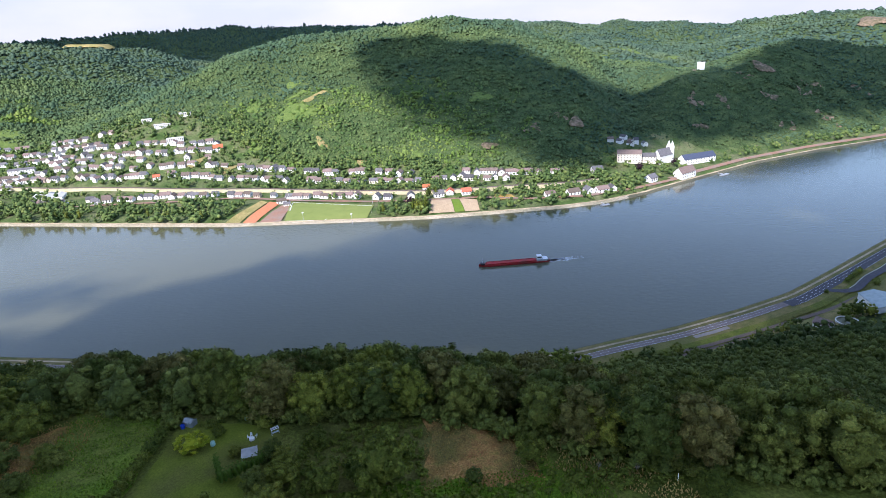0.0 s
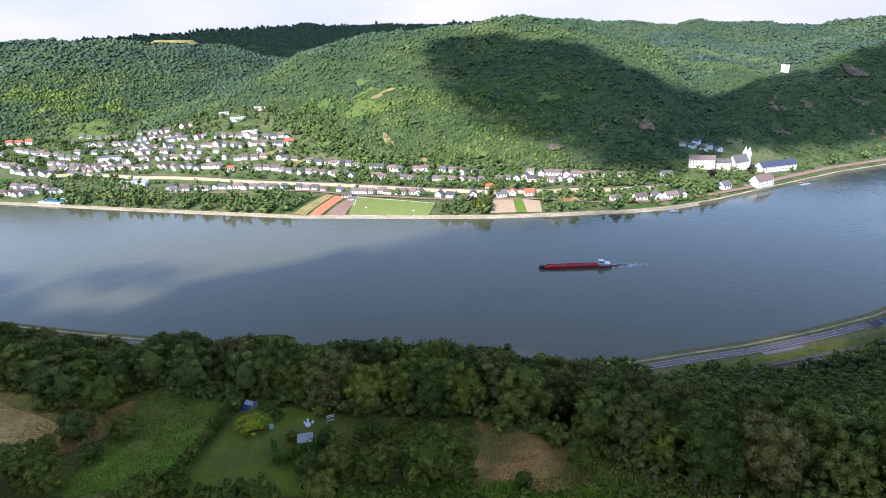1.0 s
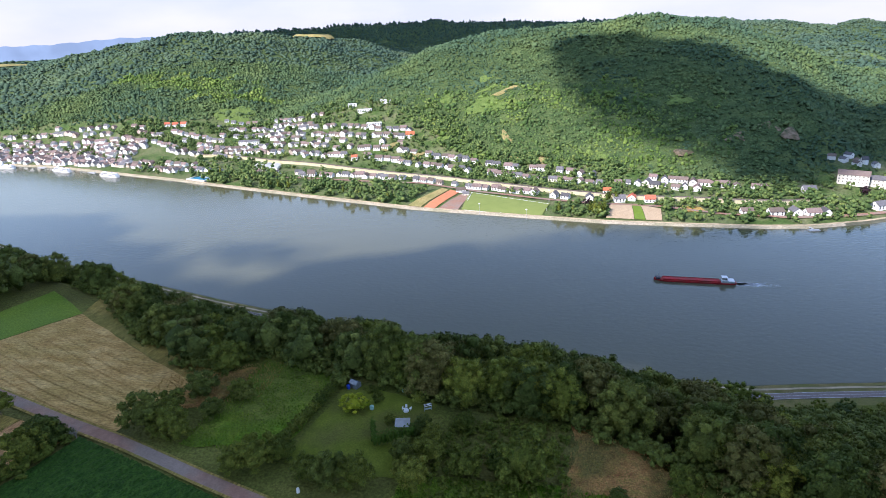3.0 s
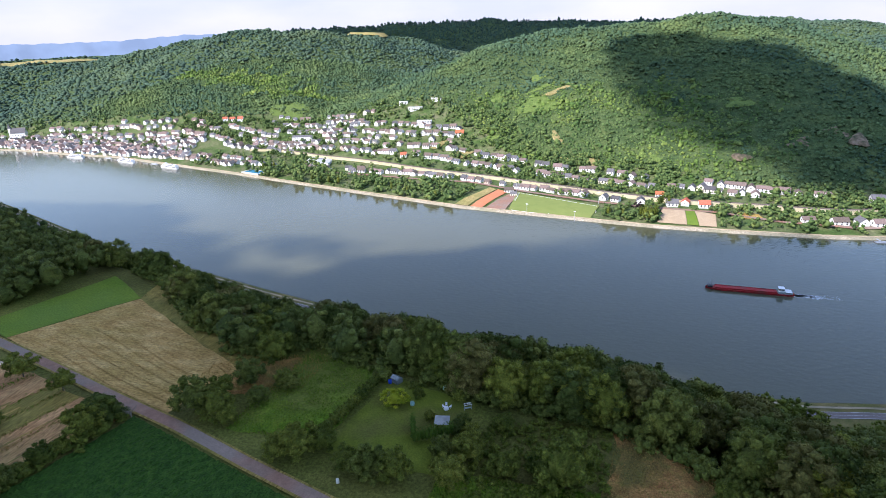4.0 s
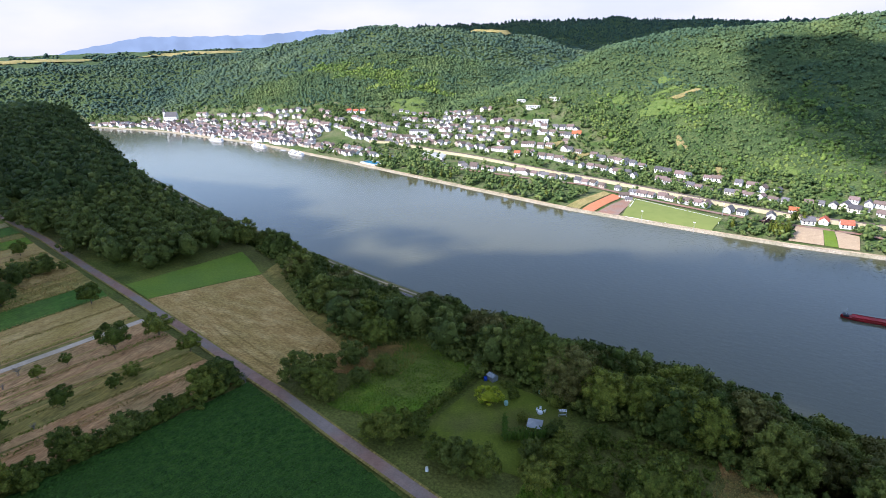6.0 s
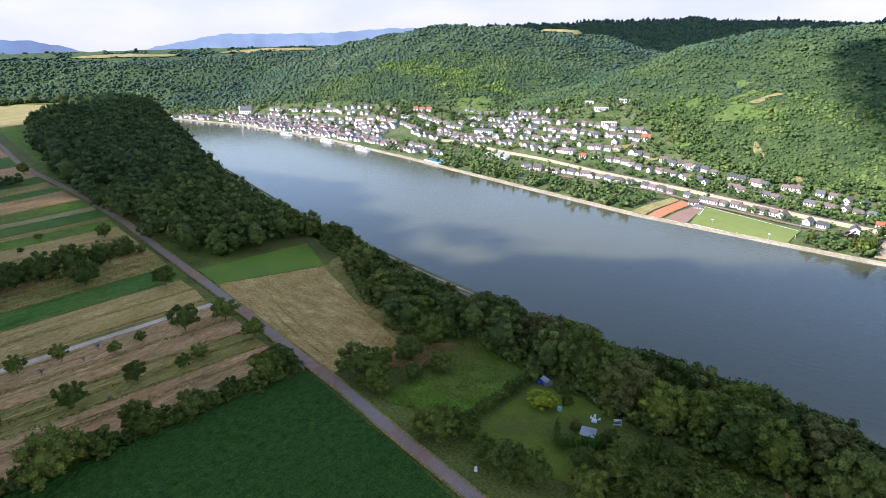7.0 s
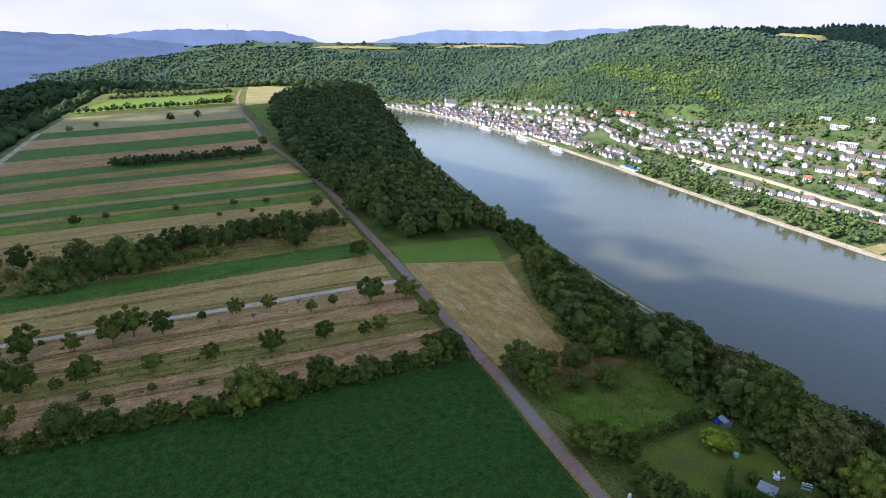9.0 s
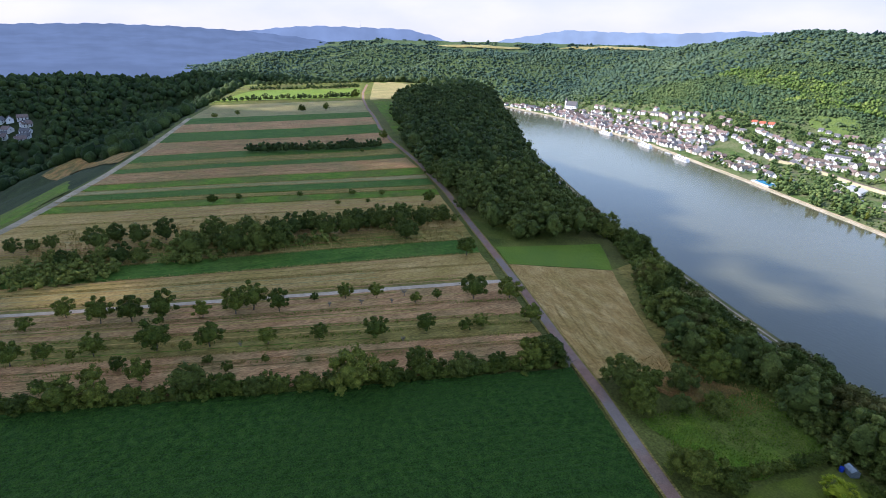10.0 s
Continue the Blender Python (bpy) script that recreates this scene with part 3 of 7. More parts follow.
# ---- plateau: fields, tracks and lanes ----
def drape(name, P, mat, label, lift=0.15, category="field", n=24, m=4, wob=0.0, seed=0):
    """A sheet on the ground between two edge lines: P = (a0, a1, b1, b0), edges a and b cut into n pieces, m between them."""
    a0, a1, b1, b0 = [np.array(p, float) for p in P]
    u, v = np.meshgrid(np.linspace(0, 1, n + 1), np.linspace(0, 1, m + 1), indexing="ij")
    A = a0 + (a1 - a0) * u[..., None]
    B = b0 + (b1 - b0) * u[..., None]
    C = A + (B - A) * v[..., None]
    if wob:
        C = C + wob * np.stack([wave(C[..., 0], C[..., 1], 17, seed + 50), wave(C[..., 0], C[..., 1], 13, seed + 51)], -1)
    Z = ground(C[..., 0], C[..., 1]) + lift
    V = np.concatenate([C, Z[..., None]], -1).reshape(-1, 3)
    i, j = np.meshgrid(np.arange(n), np.arange(m), indexing="ij")
    Q = np.stack([i * (m + 1) + j, (i + 1) * (m + 1) + j, (i + 1) * (m + 1) + j + 1, i * (m + 1) + j + 1], -1).reshape(-1, 4)
    e = V[Q[0]]
    if np.cross(e[1] - e[0], e[2] - e[0])[2] < 0:
        Q = Q[:, ::-1]
    ob = new(name, fast_mesh(name, V, Q, [MATS[mat]], True))
    return tagged(ob, label, category, kind="structure")


def ribbon(name, line, width, mat, label, lift=0.2, category="road", z=None, step=8.0, shift=0.0):
    """A lane along a line, laid on the ground (or at the height z)."""
    L = np.array(line, float)
    s = np.concatenate([[0], np.cumsum(np.hypot(*np.diff(L, axis=0).T))])
    k = max(2, int(s[-1] / step))
    t = np.linspace(0, s[-1], k)
    x, y = np.interp(t, s, L[:, 0]), np.interp(t, s, L[:, 1])
    dx, dy = np.gradient(x), np.gradient(y)
    h = np.hypot(dx, dy)
    nx, ny = -dy / h, dx / h
    w = width / 2
    a = np.stack([x + nx * (shift - w), y + ny * (shift - w)], -1)
    b = np.stack([x + nx * (shift + w), y + ny * (shift + w)], -1)
    za = ground(a[:, 0], a[:, 1]) + lift if z is None else np.full(k, z + lift)
    zb = ground(b[:, 0], b[:, 1]) + lift if z is None else np.full(k, z + lift)
    V = np.concatenate([np.c_[a, za], np.c_[b, zb]])
    i = np.arange(k - 1)
    ob = new(name, fast_mesh(name, V, np.stack([i, i + 1, i + k + 1, i + k], -1), [MATS[mat]], True))
    return tagged(ob, label, category, kind="structure")


WEST = [(-120, -190), (-190, -120), (-271, -66), (-328, -48), (-405, -25), (-571, 12), (-889, 104)]


def to_west(x, y, ang):
    """Where a strip's edge that starts at the lane meets the plateau's western edge."""
    c, s = math.cos(radians(ang)), math.sin(radians(ang))
    for k in range(400):
        px, py = x + c * k, y + s * k
        wy = np.interp(-px, [-p[0] for p in WEST], [p[1] for p in WEST])
        if py < wy:
            return px, py
    return px, py


EDGES = [(-104, 81, -104), (-110, 83, -104), (-115, 84, -104.5), (-120, 85, -104.7), (-126, 86, -104.7), (-131, 88, -104.5), (-141, 90, -103.5), (-153.5, 92, -102.3), (-156, 92.5, -102.1),
         (-159, 93, -102.2), (-170, 96, -101.5), (-181, 98, -99.6), (-196, 103, -98.5), (-212, 107, -98.4), (-246, 114, -98.6), (-263, 118, -98.6), (-275, 121, -98.4), (-283, 123, -98),
         (-298, 126, -96.6), (-307, 128, -96), (-325, 131, -94), (-354, 134, -92.2), (-366, 136, -92), (-385, 139, -90.6), (-405, 142, -90.6), (-450, 150, -90.4), (-492, 159, -89.6),
         (-535, 168, -89.2), (-570, 176, -89), (-672, 201, -85)]
KINDS = ["tilled_soil", "tilled_soil", "tilled_soil", "olive_grass", "olive_grass", "tilled_soil", "tilled_soil", "gravel_track", "olive_grass", "straw_stubble", "straw_stubble", "strip_crop",
         "olive_grass", "straw_stubble", "straw_stubble", "meadow_grass", "olive_grass", "strip_crop", "pale_stubble", "meadow_grass", "tilled_soil", "strip_crop", "olive_grass", "strip_crop",
         "tilled_soil", "strip_crop", "tilled_soil", "strip_crop", "pale_stubble"]
LABELS = {"tilled_soil": "brown dry mown strip on the plateau", "olive_grass": "olive-green grass strip on the plateau", "straw_stubble": "straw-coloured stubble strip on the plateau",
          "gravel_track": "pale gravel farm track between strips", "meadow_grass": "green meadow strip on the plateau", "strip_crop": "green crop strip on the plateau", "pale_stubble": "pale mown hay strip on the plateau"}
for k, ((x0, y0, a0), (x1, y1, a1), kind) in enumerate(zip(EDGES, EDGES[1:], KINDS)):
    drape("track_strip" if kind == "gravel_track" else "field_strip", ((x0, y0), to_west(x0, y0, a0), to_west(x1, y1, a1), (x1, y1)), "farm_gravel" if kind == "gravel_track" else kind, LABELS[kind], 0.15 + 0.01 * (k % 3), n=30, m=3, wob=0.35, seed=k,
          category="track" if kind == "gravel_track" else "field")

HAY = ((-167, 102.4), (-95, 85.0), (-91, 105), (-149, 134))
drape("hay_field", HAY, "golden_hay", "mown straw-yellow hay field beside the lane", 0.16, wob=0.35, seed=70, m=8)
drape("green_meadow", ((-184.5, 106.6), (-167.3, 102.6), (-149.3, 134.4), (-173, 148)), "bright_grass", "bright green cut meadow beside the wood", 0.17, wob=0.4, seed=71, m=8)
drape("rough_margin", ((-149, 134.2), (-91, 105.2), (-86, 113), (-152, 146)), "olive_grass", "tawny rough grass along the wood's edge", 0.14, wob=0.6, seed=72, m=6)
drape("bare_ground", ((-92, 91), (-70, 106), (-72, 116), (-96, 106)), "red_grass", "reddish bare earth between bushes", 0.13, wob=2.0, seed=73, m=6)
drape("rough_meadow", ((-78, 84), (-56, 86), (-54, 113), (-76, 118)), "meadow_grass", "rough green meadow beside a hedge", 0.18, wob=1.0, seed=74, m=8)
drape("garden_lawn", ((-54, 83), (-31, 82), (-29, 106), (-52, 112)), "lawn_grass", "mown garden lawn behind a hedge", 0.17, wob=0.8, seed=75, m=8, category="lawn")
drape("brown_clearing", ((0, 84), (21, 82), (19, 102), (1, 104)), "red_grass", "rusty brown tall grass clearing", 0.15, wob=3.0, seed=76, m=8)
drape("scrub_meadow", ((-31, 60), (40, 50), (24, 88), (-30, 84)), "meadow_grass", "rough green grass below the flying eye", 0.12, wob=1.0, seed=77, m=8)
drape("sunny_field", ((-690, 35), (-700, 206), (-812, 240), (-806, 100)), "bright_grass", "bright sunlit green field at the plateau's end", 0.2, wob=1.0, seed=78, m=8)
drape("hay_top", ((-668, 208), (-676, 236), (-800, 348), (-935, 300)), "pale_stubble", "pale mown hay field at the plateau's end", 0.2, wob=1.0, seed=79, m=8)
drape("green_verge", ((-450, 160), (-655, 208), (-650, 228), (-462, 176)), "meadow_grass", "green grass wedge beside the lane", 0.2, wob=0.8, seed=80)

LANE = [(60, 40), (10, 54.5), (-30, 66.3), (-53, 72.2), (-68, 76), (-90, 82.2), (-110, 86.6), (-138, 93.6), (-178, 102.6), (-217, 111.4), (-265, 123), (-339, 136), (-417, 145.6), (-470, 155), (-541, 172), (-600, 184), (-677, 203), (-747, 224), (-858, 264)]
ribbon("lane_verge", LANE, 3.7, "olive_grass", "pale dry grass verge of the farm lane", 0.34, "verge", step=4.0)
ribbon("lane", LANE, 2.6, "asphalt", "narrow worn asphalt farm lane", 0.40, step=4.0)
ribbon("valley_lane", [(-190, -112), (-232, -86), (-271, -67), (-300, -57), (-360, -38), (-440, -17), (-571, 12)], 4.0, "gravel_track", "pale lane along the plateau's western edge", 0.26)

a0, a1, b1, b0 = [np.array(c_, float) for c_ in HAY]
for k in range(9):  # mown swaths of the hay field
    v = (k + 0.5) / 9
    pts = [tuple(a0 + (a1 - a0) * u + ((b0 + (b1 - b0) * u) - (a0 + (a1 - a0) * u)) * (v + 0.02 * math.sin(7 * u + k)) + np.array((0.5, 0.8)) * math.sin(u * 5 + 0.4 * k)) for u in np.linspace(0.01 + 0.03 * (k % 4), 0.99, 12)]
    ribbon("hay_swath", pts, 0.35 + 0.12 * (k % 3), "golden_hay", "raked swath of dry hay on the field", 0.34, "hay", step=4.0)
qm = random.Random(31)
for k, ((x0, y0, d0), (x1, y1, d1), kind) in enumerate(zip(EDGES, EDGES[1:], KINDS)):  # mowing lines of the dry strips
    if kind not in ("tilled_soil", "olive_grass", "straw_stubble", "pale_stubble") or x0 < -480:
        continue
    for j in range(max(1, int(abs(x1 - x0) / 3.2))):
        f = (j + qm.uniform(0.25, 0.75)) / max(1, int(abs(x1 - x0) / 3.2))
        sx, sy, sd = x0 + (x1 - x0) * f, y0 + (y1 - y0) * f, d0 + (d1 - d0) * f
        ex_, ey_ = to_west(sx, sy, sd)
        u0, u1 = qm.uniform(0.0, 0.2), qm.uniform(0.75, 1.0)
        ribbon("mowing_line", [(sx + (ex_ - sx) * u0, sy + (ey_ - sy) * u0), (sx + (ex_ - sx) * u1, sy + (ey_ - sy) * u1)], qm.uniform(0.35, 0.9),
               qm.choice({"tilled_soil": ("olive_grass", "straw_stubble", "red_grass"), "olive_grass": ("straw_stubble", "meadow_grass", "tilled_soil"), "straw_stubble": ("olive_grass", "pale_stubble", "tilled_soil"), "pale_stubble": ("olive_grass", "straw_stubble", "meadow_grass")}[kind]),
               "faint mowing line along a dry strip", 0.25 + 0.01 * (j % 2), "field", step=6.0)

RED_SOIL = [(-395, -34), (-425, -26), (-575, -80), (-560, -106)]
VALE_MEADOW = [(-300, -72), (-410, -45), (-430, -62), (-560, -140), (-372, -100)]
drape("red_field", (RED_SOIL[0], RED_SOIL[3], RED_SOIL[2], RED_SOIL[1]), "red_grass", "reddish ploughed soil on the valley slope", 0.6, wob=2.0, seed=82, m=6)
drape("valley_meadow", ((-296, -74), (-372, -104), (-420, -66), (-330, -52)), "meadow_grass", "green meadow below the western lane", 0.5, wob=2.0, seed=83, m=6)


def crop_field(corner, du, dv, nu, nv, name, label):
    """A leafy crop: a fine uneven sheet of leaves on the ground."""
    q = np.random.RandomState(17)
    c, du, dv = np.array(corner, float), np.array(du, float), np.array(dv, float)
    u, v = np.meshgrid(np.linspace(0, 1, nu), np.linspace(0, 1, nv), indexing="ij")
    C = c + du * u[..., None] + dv * v[..., None] + q.uniform(-0.12, 0.12, (nu, nv, 2))
    Z = ground(C[..., 0], C[..., 1]) + 0.35 + q.uniform(-0.18, 0.18, (nu, nv)) + 0.10 * np.sin(v * np.linalg.norm(dv) * 2 * math.pi / 1.5) + 0.08 * wave(C[..., 0], C[..., 1], 30, 61)
    V = np.concatenate([C, Z[..., None]], -1).reshape(-1, 3)
    i, j = np.meshgrid(np.arange(nu - 1), np.arange(nv - 1), indexing="ij")
    Q = np.stack([i * nv + j, (i + 1) * nv + j, (i + 1) * nv + j + 1, i * nv + j + 1], -1).reshape(-1, 4)
    e = V[Q[0]]
    if np.cross(e[1] - e[0], e[2] - e[0])[2] < 0:
        Q = Q[:, ::-1]
    ob = new(name, fast_mesh(name, V, Q, [MATS["crop_leaves"]], False))
    return tagged(ob, label, "crop field", kind="stuff")


crop_field((-101.2, 82.3), (-40, -160), (40, -10.6), 250, 64, "crop_field", "dark green leafy crop growing in rows beside the lane")
crop_field((-61.3, 71.7), (-40, -160), (30, -8.6), 170, 40, "crop_field", "dark green leafy crop growing in rows beside the lane")


# ---- trees ----
def leaf_crown(lobes, per_lobe, leaf, seed, level=1):
    """Crown of leafy lobes (x, y, z, rx, rz), each a bumpy knob with loose leaf sprays on it; returns vertices and triangles."""
    q = np.random.RandomState(seed)
    Vs, Qs, k = [], [], 0
    knobs = [ico(level, seed * 31 + j, 0.24) for j in range(5)]
    for j, (cx, cy, cz, rx, rz) in enumerate(lobes):
        V, Q = knobs[j % 5]
        a = q.uniform(0, 6.283)
        c, s = math.cos(a), math.sin(a)
        W = np.stack([V[:, 0] * c - V[:, 1] * s, V[:, 0] * s + V[:, 1] * c, V[:, 2]], -1)
        f = 1.0 if j == 0 or per_lobe < 8 else 0.80
        Vs.append(W * (rx * f, rx * f, rz * f) + (cx, cy, cz))
        Qs.append(Q + k)
        k += len(V)
        n = int(per_lobe * (2.2 if j == 0 else 1.0))
        if n < 1:
            continue
        d = q.normal(size=(n, 3))
        d[:, 2] = d[:, 2] * 0.9 + 0.35
        d /= np.linalg.norm(d, axis=1)[:, None]
        p = d * q.uniform(0.72, 1.22, (n, 1)) * (rx, rx, rz) + (cx, cy, cz)
        nm = d * 0.9 + q.normal(size=(n, 3)) * 0.6
        nm /= np.linalg.norm(nm, axis=1)[:, None]
        t = np.cross(nm, q.normal(size=(n, 3)))
        t /= np.linalg.norm(t, axis=1)[:, None]
        b = np.cross(nm, t)
        w = leaf * q.uniform(0.6, 1.35, (n, 1))
        W = np.stack([p - t * w * 0.8, p + t * w * 0.8 + nm * w * 0.2, p + b * w * 1.3], 1)
        base = k + 3 * np.arange(n)
        Vs.append(W.reshape(-1, 3))
        Qs.append(np.stack([base, base + 1, base + 2], -1))
        k += 3 * n
    return np.concatenate(Vs), np.concatenate(Qs)


def lobes_for(seed, wide, tall, foot, n, knob=(0.15, 0.25)):
    """A core and n knobs spread over a round crown that reaches from foot to tall."""
    q = random.Random(seed)
    r, mid, up = wide / 2, foot + (tall - foot) * 0.46, (tall - foot) * 0.54
    out = [(0, 0, mid - up * 0.08, r * 0.66, up * 0.68)]
    ph = [q.uniform(0, 6.283) for _ in range(3)]
    for k in range(n):
        z = 1 - (k + 0.5) / n * 1.55
        a = 2.39996 * k + q.uniform(-0.35, 0.35)
        w = math.sqrt(max(0.0, 1 - z * z))
        bough = 0.86 + 0.10 * math.sin(3 * a + ph[0]) * w + 0.07 * math.sin(5 * a + 4 * z + ph[1]) + q.uniform(-0.07, 0.07)
        rr = r * q.uniform(*knob) * (1.25 if q.random() < 0.15 else 1.0)
        out.append((r * bough * w * math.cos(a), r * bough * w * math.sin(a), mid + up * (bough + 0.02) * z, rr, rr * q.uniform(0.75, 0.95)))
    return out


def trunk_mesh(height, r, lean, limbs, seed, reach):
    """A tapered trunk with limbs."""
    q = random.Random(seed)
    bm = bmesh.new()

    def limb(p0, p1, r0, r1, sides):
        d = (p1 - p0)
        rot = d.to_track_quat("Z", "Y").to_matrix()
        ring = []
        for p, rad in ((p0, r0), ((p0 + p1) / 2 + Vector((q.uniform(-.1, .1), q.uniform(-.1, .1), 0)) * d.length, (r0 + r1) / 2), (p1, r1)):
            ring.append([bm.verts.new(p + rot @ Vector((rad * math.cos(6.283 * k / sides), rad * math.sin(6.283 * k / sides), 0))) for k in range(sides)])
        for a, b in zip(ring, ring[1:]):
            for k in range(sides):
                bm.faces.new((a[k], a[(k + 1) % sides], b[(k + 1) % sides], b[k]))
        bm.faces.new(ring[-1])

    top = Vector((lean, 0, height))
    limb(Vector((0, 0, -0.6)), top, r, r * 0.55, 7)
    for k in range(limbs):
        a = 6.283 * k / limbs + q.uniform(-0.5, 0.5)
        limb(top * q.uniform(0.7, 1.0), top + Vector((math.cos(a) * reach, math.sin(a) * reach, reach * q.uniform(0.5, 1.1))), r * 0.45, r * 0.12, 5)
    return bm


material("dead_wood", [(0.14, 0.12, 0.10), (0.24, 0.21, 0.18)], scale=1.5, detail=8, bump=0.05, bump_scale=4.0)
material("bark", [(0.06, 0.045, 0.035), (0.12, 0.095, 0.07), (0.17, 0.14, 0.11)], scale=1.5, detail=8, bump=0.08, bump_scale=4.0, vary=0.2)
LEAVES = {
    "oak": material("oak_leaves", [(0.054, 0.074, 0.015), (0.084, 0.106, 0.020), (0.120, 0.140, 0.028)], scale=0.25, detail=8, vary=0.36, island=0.22, spec=0.08, rough=0.7, bump=0.25, bump_scale=3.0, fine=(3.0, 0.5)),
    "lime": material("lime_leaves", [(0.094, 0.118, 0.016), (0.142, 0.162, 0.024)], scale=0.5, detail=8, bump=0.25, bump_scale=3.0, fine=(3.0, 0.5), vary=0.26, island=0.25, spec=0.08, rough=0.7),
    "apple": material("apple_leaves", [(0.058, 0.078, 0.012), (0.092, 0.114, 0.017), (0.130, 0.146, 0.024)], scale=0.6, detail=8, bump=0.2, bump_scale=3.0, fine=(3.0, 0.5), vary=0.3, island=0.25, spec=0.08, rough=0.7),
    "grey": material("willow_leaves", [(0.088, 0.088, 0.022), (0.132, 0.122, 0.032)], scale=0.6, detail=8, bump=0.2, bump_scale=3.0, fine=(3.0, 0.5), vary=0.26, island=0.25, spec=0.08, rough=0.7),
    "gold": material("golden_leaves", [(0.20, 0.23, 0.012), (0.27, 0.29, 0.02)], scale=0.8, detail=8, island=0.35, spec=0.08, rough=0.7),
    "thuja": material("thuja_leaves", [(0.050, 0.095, 0.012), (0.082, 0.140, 0.018)], scale=0.8, detail=8, island=0.3, spec=0.08, rough=0.7),
}


def make_tree(name, label, category, wide, tall, foot, n, per_lobe, leaf, kind, seed, trunk=0.3, limbs=4):
    root = new(name)
    tagged(root, label, category)
    part("trunk", trunk_mesh(foot + (tall - foot) * 0.35, trunk, random.Random(seed).uniform(-0.3, 0.3), limbs, seed, wide * 0.3), MATS["bark"], root)
    V, Q = leaf_crown(lobes_for(seed, wide, tall, foot, n), per_lobe, leaf, seed)
    me = fast_mesh("crown", V, Q, [LEAVES[kind]], True)
    part("crown", me, None, root)
    return root


def stand(tree, x, y, scale, turn, sink=0.0, squash=1.0):
    z = float(ground(x, y)) - sink
    return pose(x, y, z, 0, 0, turn) @ Matrix.Diagonal((scale, scale, scale * squash, 1))


def plant(models, spots, group, seed, base):
    """The models in turn on the spots (x, y, height); base: height of a model at scale 1. The first of each model is placed itself."""
    q = random.Random(seed)
    used = set()
    for x, y, h in spots:
        k = q.randrange(len(models))
        m = stand(models[k], x, y, h / base, q.uniform(0, 360), 0.0, q.uniform(0.9, 1.1))
        if k not in used:
            used.add(k)
            models[k].matrix_basis = m
            tagged(models[k], group=group)
        else:
            src = models[k]
            keep = src.scale.copy()
            src.scale = (1, 1, 1)
            copy_thing(src, m)
            src.scale = keep
    for k, mod in enumerate(models):
        if k not in used:
            for o in (*mod.children_recursive, mod):
                bpy.data.objects.remove(o)


# orchard and hedgerow trees of the plateau
apples = [make_tree("apple_tree", "gnarled green apple tree with a round crown in the orchard", "tree", 5.0 + 0.5 * k, 6.0, 0.9, 16 + k % 3, 80, 0.24, "apple", 100 + k, 0.16) for k in range(4)]
PATH_ROW = [(-173, -44, 4.6), (-178, -35, 6.5), (-171, -26, 7.2), (-169, -18, 8.1), (-167, -10, 9.0), (-164, -0, 6.1), (-163, 9, 8.2), (-164, 14, 9.0), (-160, 21, 6.9), (-163, 32, 2.7), (-161, 41, 4.9), (-158, 50, 4.9), (-150, 60, 3.5), (-150, 67, 3.5), (-146, 78, 7.9), (-142, 88, 7.1)]
MID_ROW = [(-154, -37, 5.1), (-152, -26, 5.9), (-149, -12, 8.0), (-146, -5, 3.6), (-146, 1, 6.9), (-142, 15, 5.6), (-139, 28, 4.8), (-134, 42, 6.4), (-132, 56, 6.0), (-128, 66, 4.1), (-129, 71, 4.1), (-126, 86, 5.9)]
LOW_ROW = [(-154, -44, 6.9), (-139, -36, 3.6), (-152, -31, 2.5), (-138, -25, 4.8), (-142, -20, 4.0), (-135, -15, 5.5), (-138, 0, 2.4), (-132, 4, 3.1), (-133, 13, 2.3), (-129, 23, 1.8)]
STRIP_TREES = [(-282, 11, 4.8), (-285, 23, 3.2), (-281, 51, 3.2), (-277, 76, 3.2), (-272, 90, 3.2), (-251, 107, 6.5), (-420, 141, 8.0), (-379, 112, 2.9), (-262, 65, 2.5), (-260, 79, 2.6), (-180, 92, 7.1), (-684, 196, 10.0), (-564, 32, 5.0), (-578, 53, 5.1), (-582, 113, 7.3), (-588, 138, 7.5)]
plant(apples, PATH_ROW + MID_ROW + LOW_ROW + STRIP_TREES, "orchard trees on the plateau", 7, 6.0)
BELT = [(-241, -59, 5.2), (-241, -53, 4.7), (-242, -47, 4.7), (-221, -38, 4.4), (-236, -32, 7.3), (-242, -26, 6.5), (-237, -18, 6.9), (-218, -23, 6.4), (-222, -29, 5.5), (-237, -9, 7.3), (-215, 0, 8.9), (-231, 8, 7.6), (-213, 14, 9.5), (-211, 23, 9.8), (-233, 21, 6.8), (-213, 29, 9.8), (-227, 38, 7.8), (-228, 45, 6.8), (-219, 49, 8.8), (-220, 57, 7.7), (-221, 63, 8.5), (-222, 72, 8.6), (-219, 80, 9.0), (-205, 78, 7.5), (-219, 90, 6.9), (-222, 101, 6.5), (-216, -17, 5.3), (-221, -41, 4.8), (-225, -45, 4.5)]
belt = [make_tree("field_tree", "dark green broad-crowned tree in a field belt", "tree", 7.4 + 0.5 * k, 8.0, 0.6, 22, 80, 0.30, "oak", 120 + k, 0.2) for k in range(3)]
plant(belt, [(a, b, h * 1.15) for a, b, h in BELT], "trees of the field belt", 8, 8.0)
bushes = [make_tree("hedge_bush", "dense green hedgerow bush beside the crop field", "bush", 6.6 + 0.6 * k, 6.0, 0.2, 24, 90, 0.25, ("apple", "oak", "apple")[k], 130 + k, 0.12) for k in range(3)]
